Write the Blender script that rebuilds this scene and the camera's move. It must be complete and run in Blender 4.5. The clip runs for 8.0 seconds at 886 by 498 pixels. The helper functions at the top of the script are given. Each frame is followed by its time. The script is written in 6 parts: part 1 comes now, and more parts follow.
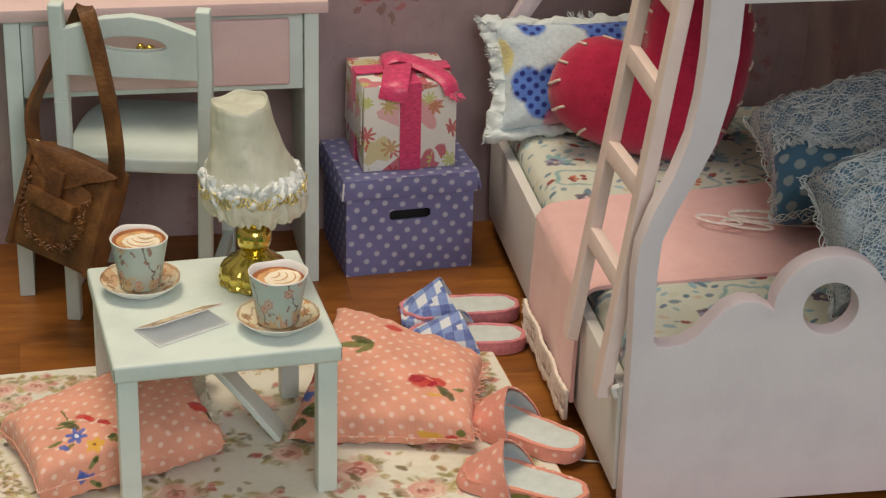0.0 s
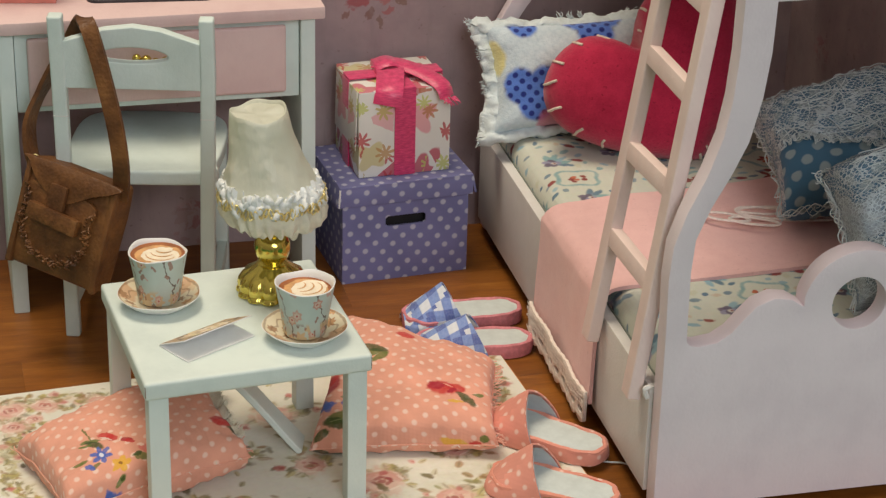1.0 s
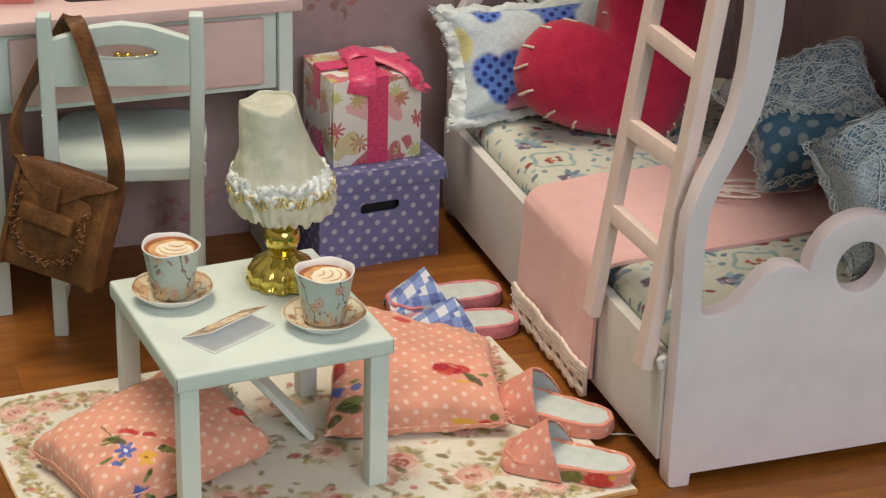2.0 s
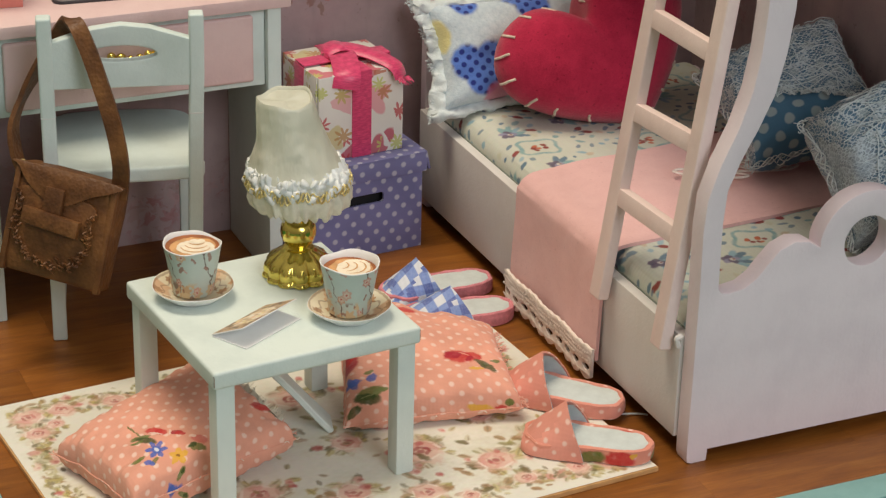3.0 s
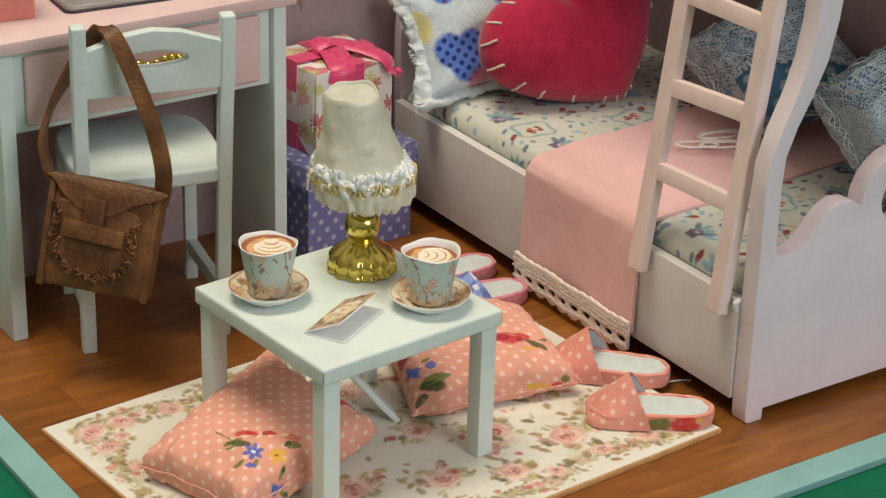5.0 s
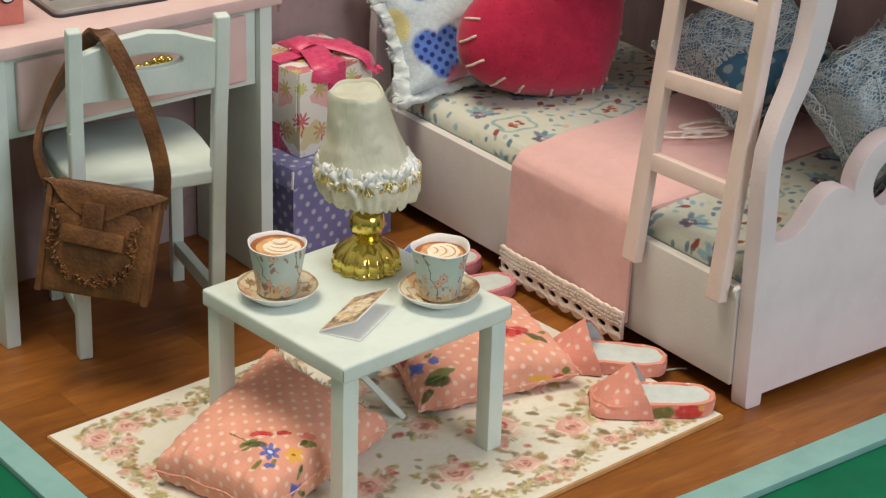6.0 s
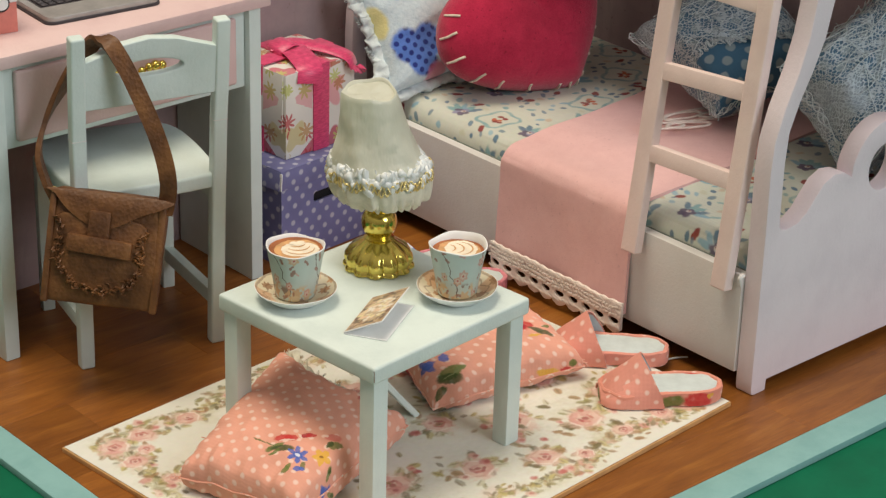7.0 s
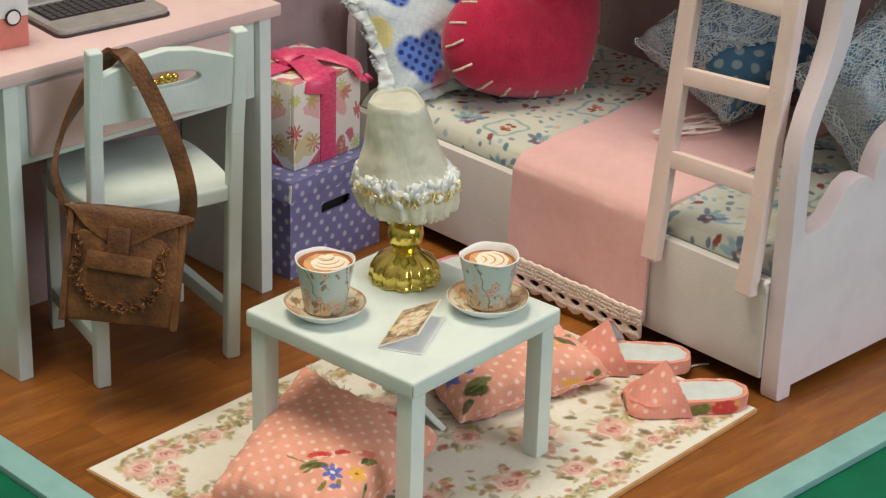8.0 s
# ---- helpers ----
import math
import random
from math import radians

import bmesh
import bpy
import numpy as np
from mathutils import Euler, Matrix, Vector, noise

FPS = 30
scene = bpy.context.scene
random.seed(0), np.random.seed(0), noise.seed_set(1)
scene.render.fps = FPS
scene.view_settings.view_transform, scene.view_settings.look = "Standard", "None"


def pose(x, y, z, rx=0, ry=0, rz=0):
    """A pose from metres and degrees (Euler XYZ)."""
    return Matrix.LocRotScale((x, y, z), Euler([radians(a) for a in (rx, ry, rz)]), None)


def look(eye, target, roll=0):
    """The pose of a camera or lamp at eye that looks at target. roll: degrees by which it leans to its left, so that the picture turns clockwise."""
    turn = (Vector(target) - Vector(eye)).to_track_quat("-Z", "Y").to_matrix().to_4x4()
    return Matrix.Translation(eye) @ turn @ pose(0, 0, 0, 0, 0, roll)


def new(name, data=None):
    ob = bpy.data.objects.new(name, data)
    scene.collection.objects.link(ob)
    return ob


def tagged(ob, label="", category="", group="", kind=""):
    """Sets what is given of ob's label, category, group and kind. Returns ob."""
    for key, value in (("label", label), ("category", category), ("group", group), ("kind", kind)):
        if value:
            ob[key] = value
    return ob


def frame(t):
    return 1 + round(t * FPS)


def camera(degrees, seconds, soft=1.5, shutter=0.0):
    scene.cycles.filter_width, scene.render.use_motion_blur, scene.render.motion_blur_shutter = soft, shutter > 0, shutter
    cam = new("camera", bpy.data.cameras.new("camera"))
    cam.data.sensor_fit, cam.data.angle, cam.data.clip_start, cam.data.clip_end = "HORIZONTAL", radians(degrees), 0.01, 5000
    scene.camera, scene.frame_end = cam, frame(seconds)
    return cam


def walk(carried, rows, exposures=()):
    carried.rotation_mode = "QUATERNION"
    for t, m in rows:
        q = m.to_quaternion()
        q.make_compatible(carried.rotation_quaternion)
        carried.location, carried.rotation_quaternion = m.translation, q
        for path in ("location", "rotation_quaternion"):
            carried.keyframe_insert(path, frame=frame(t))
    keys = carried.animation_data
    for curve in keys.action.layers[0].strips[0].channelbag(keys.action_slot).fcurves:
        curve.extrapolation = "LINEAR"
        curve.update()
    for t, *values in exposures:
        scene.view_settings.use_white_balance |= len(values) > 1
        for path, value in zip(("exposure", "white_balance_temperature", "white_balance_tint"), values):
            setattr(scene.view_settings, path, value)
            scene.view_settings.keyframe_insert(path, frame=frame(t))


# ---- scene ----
# The lens, and the way of the camera: seconds, x, y, z, pitch, roll, yaw
cam = camera(22.73, 8.0, soft=1.3)
PATH = [
    (0.0, -0.08242, -0.29428, 0.18994, -25.171, -1.336, -9.491),
    (0.5, -0.09036, -0.29080, 0.18949, -25.133, -1.327, -10.757),
    (1.0, -0.10659, -0.28672, 0.18954, -25.141, -1.336, -13.294),
    (1.5, -0.12533, -0.28482, 0.18927, -25.116, -1.352, -16.347),
    (3.0, -0.17062, -0.27613, 0.18876, -25.037, -1.346, -23.772),
    (3.5, -0.19037, -0.26999, 0.18833, -24.967, -1.302, -26.700),
    (4.0, -0.20748, -0.26239, 0.18809, -24.941, -1.343, -29.399),
    (4.5, -0.22260, -0.25369, 0.18798, -24.935, -1.434, -31.843),
    (6.0, -0.25132, -0.23699, 0.18757, -24.890, -1.509, -37.122),
    (6.5, -0.26490, -0.22635, 0.18743, -24.871, -1.486, -39.817),
    (7.0, -0.27252, -0.22050, 0.18754, -24.897, -1.468, -41.367),
    (7.5, -0.27930, -0.21257, 0.18750, -24.922, -1.529, -42.807),
    (8.0, -0.28261, -0.20449, 0.18622, -24.752, -1.503, -43.718),
]
walk(cam, [(t, pose(x, y, z, 90 + pitch, roll, yaw)) for t, x, y, z, pitch, roll, yaw in PATH],
     exposures=[(0.0, -0.17, 7180, 10), (1.0, -0.06, 7040, 10), (3.5, 0.0, 6960, 10), (6.0, 0.07, 6830, 9), (8.0, 0.09, 6760, 9)])

# ---- light: a soft ceiling light over the bench and the pale room round it ----
world = bpy.data.worlds.new("room_light")
scene.world = world
world.use_nodes = True
wn = world.node_tree.nodes
wl = world.node_tree.links
wn.clear()
w_out = wn.new("ShaderNodeOutputWorld")
w_bg = wn.new("ShaderNodeBackground")
w_co = wn.new("ShaderNodeTexCoord")
w_sep = wn.new("ShaderNodeSeparateXYZ")
w_ramp = wn.new("ShaderNodeValToRGB")
wl.new(w_co.outputs["Generated"], w_sep.inputs[0])
w_map = wn.new("ShaderNodeMapRange")
w_map.inputs["From Min"].default_value = -1.0
wl.new(w_sep.outputs["Z"], w_map.inputs["Value"])
wl.new(w_map.outputs[0], w_ramp.inputs[0])
w_ramp.color_ramp.elements[0].position, w_ramp.color_ramp.elements[0].color = 0.30, (0.17, 0.15, 0.13, 1)
w_ramp.color_ramp.elements[1].position, w_ramp.color_ramp.elements[1].color = 0.95, (0.90, 0.84, 0.76, 1)
wl.new(w_ramp.outputs[0], w_bg.inputs[0])
w_bg.inputs[1].default_value = 0.42
wl.new(w_bg.outputs[0], w_out.inputs[0])


def area_lamp(name, eye, target, size, watts, colour):
    data = bpy.data.lights.new(name, "AREA")
    data.shape, data.size, data.energy, data.color = "DISK", size, watts, colour
    lamp = new(name, data)
    lamp.matrix_world = look(eye, target)
    return lamp


area_lamp("ceiling_light", (-0.20, 0.14, 0.98), (-0.03, 0.04, 0.0), 0.45, 6.5, (1.0, 0.89, 0.735))
# cool fill added from the front to brighten forward faces; no known source there
area_lamp("window_light", (0.10, -1.25, 0.75), (-0.02, 0.05, 0.03), 0.7, 8.3, (0.845, 0.895, 1.0))

# ---- helpers: everything below is written in centimetres ----
CM = 0.01
D = bpy.data


class Nodes:
    """A short way to write node trees."""

    def __init__(self, name):
        self.m = D.materials.new(name)
        self.m.use_nodes = True
        self.t = self.m.node_tree
        self.t.nodes.clear()
        self.out = self.t.nodes.new("ShaderNodeOutputMaterial")
        self.b = self.t.nodes.new("ShaderNodeBsdfPrincipled")
        self.t.links.new(self.b.outputs[0], self.out.inputs[0])

    def put(self, sock, value):
        if isinstance(value, bpy.types.NodeSocket):
            self.t.links.new(value, sock)
        elif isinstance(value, (tuple, list)) and len(value) == 3 and sock.type == "RGBA":
            sock.default_value = (*value, 1)
        else:
            sock.default_value = value

    def uv(self):
        """Unrolled centimetres."""
        return self.t.nodes.new("ShaderNodeTexCoord").outputs["UV"]

    def obj(self, stretch=(1, 1, 1)):
        n = self.t.nodes.new("ShaderNodeMapping")
        self.t.links.new(self.t.nodes.new("ShaderNodeTexCoord").outputs["Object"], n.inputs[0])
        n.inputs["Scale"].default_value = [100 * s for s in stretch]
        return n.outputs[0]

    def rnd(self):
        return self.t.nodes.new("ShaderNodeObjectInfo").outputs["Random"]

    def math(self, op, a, b=0.0, c=0.0, clamp=False):
        n = self.t.nodes.new("ShaderNodeMath")
        n.operation, n.use_clamp = op, clamp
        for s, v in zip(n.inputs, (a, b, c)):
            self.put(s, v)
        return n.outputs[0]

    def vmath(self, op, a, b=(0, 0, 0)):
        n = self.t.nodes.new("ShaderNodeVectorMath")
        n.operation = op
        self.put(n.inputs[0], a)
        if op == "SCALE":
            self.put(n.inputs["Scale"], b)
        else:
            self.put(n.inputs[1], b)
        return n.outputs["Value"] if op in ("LENGTH", "DISTANCE", "DOT_PRODUCT") else n.outputs[0]

    def xyz(self, v):
        n = self.t.nodes.new("ShaderNodeSeparateXYZ")
        self.put(n.inputs[0], v)
        return n.outputs

    def vec(self, x=0.0, y=0.0, z=0.0):
        n = self.t.nodes.new("ShaderNodeCombineXYZ")
        for s, v in zip(n.inputs, (x, y, z)):
            self.put(s, v)
        return n.outputs[0]

    def noise(self, v, scale, detail=3.0, rough=0.55, colour=False):
        n = self.t.nodes.new("ShaderNodeTexNoise")
        self.put(n.inputs["Vector"], v)
        n.inputs["Scale"].default_value, n.inputs["Detail"].default_value, n.inputs["Roughness"].default_value = scale, detail, rough
        return n.outputs["Color" if colour else "Fac"]

    def voronoi(self, v, scale, feature="F1", random=1.0):
        n = self.t.nodes.new("ShaderNodeTexVoronoi")
        n.feature = feature
        self.put(n.inputs["Vector"], v)
        n.inputs["Scale"].default_value, n.inputs["Randomness"].default_value = scale, random
        return n.outputs

    def ramp(self, v, *stops):
        n = self.t.nodes.new("ShaderNodeValToRGB")
        e = n.color_ramp.elements
        while len(e) < len(stops):
            e.new(0.5)
        for el, (p, c) in zip(e, stops):
            el.position, el.color = p, (*c, 1) if len(c) == 3 else c
        self.put(n.inputs[0], v)
        return n.outputs[0]

    def mix(self, f, a, b, blend="MIX"):
        n = self.t.nodes.new("ShaderNodeMix")
        n.data_type, n.blend_type = "RGBA", blend
        self.put(n.inputs[0], f)
        self.put(n.inputs[6], a)
        self.put(n.inputs[7], b)
        return n.outputs[2]

    def step(self, v, lo, hi):
        """0 below lo, 1 above hi (or the other way round)."""
        n = self.t.nodes.new("ShaderNodeMapRange")
        n.interpolation_type = "SMOOTHSTEP"
        self.put(n.inputs["Value"], v)
        up = lo < hi
        n.inputs["From Min"].default_value, n.inputs["From Max"].default_value = (lo, hi) if up else (hi, lo)
        n.inputs["To Min"].default_value, n.inputs["To Max"].default_value = (0, 1) if up else (1, 0)
        return n.outputs[0]

    def dots(self, v, gap, r, soft=0.015, wobble=0.0):
        """A mask of round dots on a diamond grid."""
        if wobble:
            v = self.vmath("ADD", v, self.vmath("SCALE", self.vmath("SUBTRACT", self.noise(v, 2.5, colour=True), (0.5, 0.5, 0.5)), wobble))
        x, y, _ = self.xyz(v)
        best = None
        for o in (0.0, 0.5):
            a = self.math("SUBTRACT", self.math("FRACT", self.math("ADD", self.math("DIVIDE", x, gap), o)), 0.5)
            b = self.math("SUBTRACT", self.math("FRACT", self.math("ADD", self.math("DIVIDE", y, gap), o)), 0.5)
            d = self.vmath("LENGTH", self.vec(a, b))
            best = d if best is None else self.math("MINIMUM", best, d)
        return self.step(best, (r + soft) / gap, (r - soft) / gap)

    def blob(self, v, x, y, rx, ry, turn=0.0):
        """A mask of one printed spot with a worn outline (v already shaken by a noise)."""
        n = self.t.nodes.new("ShaderNodeMapping")
        n.vector_type = "TEXTURE"
        self.put(n.inputs[0], v)
        n.inputs["Location"].default_value = (x, y, 0)
        n.inputs["Rotation"].default_value = (0, 0, radians(turn))
        n.inputs["Scale"].default_value = (rx, ry, 1)
        p = self.vmath("MULTIPLY", n.outputs[0], (1, 1, 0))
        return self.step(self.vmath("LENGTH", p), 1.15, 0.8)

    def shaken(self, v, amount=0.12, scale=6.0):
        return self.vmath("ADD", v, self.vmath("SCALE", self.vmath("SUBTRACT", self.noise(v, scale, colour=True), (0.5, 0.5, 0.5)), amount))

    def flowers(self, v, scale, radius, petals=5, share=0.6, jag=0.35, seed=0.0):
        """Scattered flower heads: mask, a random value per head, and the way out from its middle (0 to 1)."""
        v2 = self.vmath("ADD", self.vmath("MULTIPLY", v, (1, 1, 0)), (seed, seed * 0.7, 0))
        o = self.voronoi(v2, scale, random=0.8)
        d = self.vmath("SUBTRACT", v2, o["Position"])
        dx, dy, _ = self.xyz(d)
        r1, r2, r3 = self.xyz(o["Color"])
        ang = self.math("ADD", self.math("ARCTAN2", dy, dx), self.math("MULTIPLY", r2, 6.0))
        edge = self.math("MULTIPLY", self.math("ADD", 1.0, self.math("MULTIPLY", self.math("COSINE", self.math("MULTIPLY", ang, petals)), jag)), radius)
        edge = self.math("MULTIPLY", edge, self.math("ADD", 0.7, self.math("MULTIPLY", r3, 0.5)))
        q = self.math("DIVIDE", self.vmath("LENGTH", self.vmath("MULTIPLY", d, (1, 1, 0))), edge)
        keep = self.math("LESS_THAN", r1, share)
        return self.math("MULTIPLY", self.step(q, 1.06, 0.9), keep), r2, q

    def bump(self, height, strength=0.3, depth=0.01):
        n = self.t.nodes.new("ShaderNodeBump")
        n.inputs["Strength"].default_value, n.inputs["Distance"].default_value = strength, depth * CM
        self.put(n.inputs["Height"], height)
        self.t.links.new(n.outputs[0], self.b.inputs["Normal"])

    def done(self, colour, rough=0.6, metal=0.0, sheen=0.0, spec=0.4):
        self.put(self.b.inputs["Base Color"], colour)
        self.put(self.b.inputs["Roughness"], rough)
        self.put(self.b.inputs["Metallic"], metal)
        self.b.inputs["Specular IOR Level"].default_value = spec
        if sheen:
            self.b.inputs["Sheen Weight"].default_value = sheen
            self.b.inputs["Sheen Roughness"].default_value = 0.5
        return self.m


def weave(n, v, scale=28.0):
    """The relief of a plain woven cloth."""
    x, y, _ = n.xyz(v)
    a = n.math("SINE", n.math("MULTIPLY", x, scale * 3.14159))
    b = n.math("SINE", n.math("MULTIPLY", y, scale * 3.14159))
    return n.math("ADD", n.math("MULTIPLY", n.math("ADD", a, b), 0.25), n.noise(v, 9.0))


# ---- materials ----
def painted(name, colour, worn, grain=1.0):
    """Brush-painted thin board: faint streaks, grime in patches, a dull sheen."""
    n = Nodes(name)
    v = n.obj()
    f = n.math("ADD", n.math("MULTIPLY", n.noise(v, 0.8, 4), 0.8), n.math("MULTIPLY", n.noise(n.obj((2, 2, 1)), 2.2, 4), 0.2))
    c = n.mix(n.step(f, 0.30, 0.62), worn, colour)
    c = n.mix(n.math("MULTIPLY", n.step(n.noise(v, 7.0, 5, 0.7), 0.64, 0.78), 0.35), c, worn)
    h = n.math("ADD", n.noise(v, 16.0, 4), n.math("MULTIPLY", n.noise(n.obj((4, 4, 1)), 3.0, 3), 0.5))
    n.bump(h, 0.42, 0.014 * grain)
    return n.done(c, n.math("ADD", 0.42, n.math("MULTIPLY", n.noise(v, 2.5), 0.25)), spec=0.35)


M_MINT = painted("mint_white_paint", (0.65, 0.75, 0.72), (0.57, 0.67, 0.64))
M_TABLE = painted("white_table_paint", (0.68, 0.77, 0.73), (0.60, 0.69, 0.66))
M_PINKWHITE = painted("pale_pink_paint", (0.80, 0.71, 0.755), (0.74, 0.65, 0.70))
M_LADDER = painted("ladder_paint", (0.88, 0.72, 0.68), (0.79, 0.63, 0.60))
M_BEDSIDE = painted("grey_white_paint", (0.73, 0.72, 0.705), (0.68, 0.66, 0.64))
M_PINK = painted("desk_pink_paint", (0.71, 0.53, 0.515), (0.64, 0.455, 0.45))
M_TURQ = painted("turquoise_paint", (0.245, 0.455, 0.445), (0.195, 0.385, 0.38))


def m_floor():
    """Varnished print of brown boards, grain along x."""
    n = Nodes("brown_board_floor")
    v = n.obj((0.35, 2.2, 1))
    g = n.noise(v, 1.8, 6, 0.6)
    fine = n.noise(n.obj((0.5, 16, 1)), 2.4, 5, 0.65)
    pores = n.noise(n.obj((1.6, 30, 1)), 3.0, 3, 0.7)
    c = n.ramp(g, (0.25, (0.165, 0.056, 0.013)), (0.5, (0.26, 0.092, 0.018)), (0.78, (0.34, 0.135, 0.027)))
    c = n.mix(n.math("MULTIPLY", n.step(fine, 0.48, 0.68), 0.34), c, (0.13, 0.043, 0.011))
    c = n.mix(n.math("MULTIPLY", n.step(pores, 0.56, 0.72), 0.4), c, (0.09, 0.03, 0.009))
    c = n.mix(n.math("MULTIPLY", n.step(n.noise(n.obj((0.6, 5, 1)), 1.3, 4), 0.52, 0.7), 0.3), c, (0.46, 0.20, 0.045))
    tint = n.ramp(n.rnd(), (0.0, (0.72, 0.69, 0.67)), (1.0, (1.10, 1.08, 1.03)))
    c = n.mix(1.0, c, tint, "MULTIPLY")
    n.bump(fine, 0.2, 0.006)
    return n.done(c, n.math("ADD", 0.24, n.math("MULTIPLY", n.noise(n.obj(), 0.9, 4), 0.22)), spec=0.38)


def m_wallpaper():
    """Aged mauve wallpaper: clouded, with faded rose sprays."""
    n = Nodes("mauve_wallpaper")
    v = n.uv()
    big = n.noise(v, 0.35, 5, 0.6)
    c = n.ramp(big, (0.3, (0.285, 0.215, 0.23)), (0.52, (0.40, 0.30, 0.305)), (0.75, (0.50, 0.39, 0.38)))
    s = n.shaken(v, 0.5, 2.2)
    spray = n.math("MULTIPLY", n.step(n.noise(v, 0.42, 2), 0.55, 0.64), 1.0)
    m, r, q = n.flowers(s, 2.4, 0.17, 6, 0.75)
    fl = n.ramp(r, (0.2, (0.36, 0.10, 0.12)), (0.5, (0.52, 0.30, 0.30)), (0.8, (0.30, 0.20, 0.17)))
    c = n.mix(n.math("MULTIPLY", n.math("MULTIPLY", m, spray), 0.5), c, fl)
    m2, r2, q2 = n.flowers(s, 5.5, 0.06, 3, 0.5, seed=7.3)
    c = n.mix(n.math("MULTIPLY", n.math("MULTIPLY", m2, spray), 0.4), c, (0.33, 0.16, 0.16))
    # a clear spray on the back wall over the gift
    k = n.shaken(v, 0.26, 8.0)
    for x, z, rx, rz, a, col in ((-2.5, 5.0, 0.24, 0.16, 20, (0.36, 0.09, 0.10)), (-2.0, 5.05, 0.2, 0.14, -10, (0.42, 0.14, 0.14)), (-2.25, 4.72, 0.14, 0.07, 60, (0.24, 0.13, 0.11)),
                                 (-1.9, 4.75, 0.12, 0.06, 20, (0.40, 0.15, 0.15)), (-2.05, 4.5, 0.05, 0.15, 15, (0.24, 0.15, 0.12)), (-2.75, 4.72, 0.12, 0.05, 40, (0.26, 0.14, 0.12)), (-1.65, 4.95, 0.16, 0.06, -35, (0.25, 0.15, 0.12))):
        c = n.mix(n.math("MULTIPLY", n.blob(k, x, z, rx, rz, a), 0.85), c, col)
    streak = n.noise(n.vmath("MULTIPLY", v, (4, 0.5, 1)), 1.0, 5, 0.65)
    c = n.mix(n.math("MULTIPLY", n.step(streak, 0.48, 0.72), 0.35), c, (0.27, 0.22, 0.22))
    grime = n.noise(v, 1.3, 6, 0.7)
    c = n.mix(n.math("MULTIPLY", n.step(grime, 0.52, 0.7), 0.35), c, (0.43, 0.35, 0.34))
    c = n.mix(n.math("MULTIPLY", n.step(n.noise(v, 6.0, 3, 0.6), 0.64, 0.72), 0.5), c, (0.20, 0.13, 0.13))
    n.bump(n.noise(v, 12.0, 4), 0.15, 0.01)
    return n.done(c, 0.75, spec=0.25)


def m_plain(name, colour, rough=0.6, vary=0.18, scale=3.0, metal=0.0, bump=0.2, spec=0.4, sheen=0.0):
    n = Nodes(name)
    v = n.obj()
    f = n.noise(v, scale, 5, 0.6)
    dark = tuple(c * (1 - vary) for c in colour)
    lite = tuple(min(1, c * (1 + vary)) for c in colour)
    n.bump(n.noise(v, scale * 8, 4), bump, 0.01)
    return n.done(n.ramp(f, (0.3, dark), (0.7, lite)), rough, metal, sheen, spec)


def m_felt(name, colour, dark, speck=0.45, relief=0.7):
    n = Nodes(name)
    v = n.obj()
    f = n.math("ADD", n.math("MULTIPLY", n.noise(v, 3.0, 5, 0.7), 0.6), n.math("MULTIPLY", n.noise(v, 30.0, 3, 0.8), 0.4))
    c = n.ramp(f, (0.34, dark), (0.62, colour))
    c = n.mix(n.step(n.noise(v, 14.0, 2), 0.64, 0.74), c, tuple(x * max(speck, 0.7) for x in dark))
    n.bump(f, relief, 0.03)
    return n.done(c, 0.95, sheen=0.35, spec=0.1)


def m_dotted(name, ground, dot, gap, r, blobs=(), wobble=0.0, rough=0.9, cloth=True, turn=0.0):
    """Dotted cloth or card, with a few printed petals (x, y, rx, ry, turn, colour)."""
    n = Nodes(name)
    v = n.uv()
    if turn:
        k = n.t.nodes.new("ShaderNodeMapping")
        n.put(k.inputs[0], v)
        k.inputs["Rotation"].default_value = (0, 0, radians(turn))
        w = k.outputs[0]
    else:
        w = v
    f = n.noise(v, 1.2, 5)
    g = n.ramp(f, (0.3, tuple(c * 0.86 for c in ground)), (0.7, tuple(min(1, c * 1.1) for c in ground)))
    c = n.mix(n.math("MULTIPLY", n.dots(w, gap, r, soft=0.02, wobble=wobble), 0.75), g, dot)
    if blobs:
        s = n.shaken(v, 0.085, 11.0)
        for x, y, rx, ry, a, col in blobs:
            c = n.mix(n.math("MULTIPLY", n.blob(s, x, y, rx, ry, a), n.math("ADD", 0.62, n.math("MULTIPLY", n.noise(v, 9.0, 3), 0.5), clamp=True)), c, col)
    if cloth:
        n.bump(weave(n, v), 0.2, 0.01)
    else:
        n.bump(n.noise(v, 10.0, 3), 0.1, 0.006)
    return n.done(c, rough, sheen=0.15 if cloth else 0.0, spec=0.2)


RED, CRIMSON, BLUE, YELLOW, LEAF, DKLEAF = (0.55, 0.03, 0.03), (0.38, 0.01, 0.03), (0.06, 0.13, 0.46), (0.72, 0.40, 0.05), (0.12, 0.17, 0.035), (0.045, 0.075, 0.02)


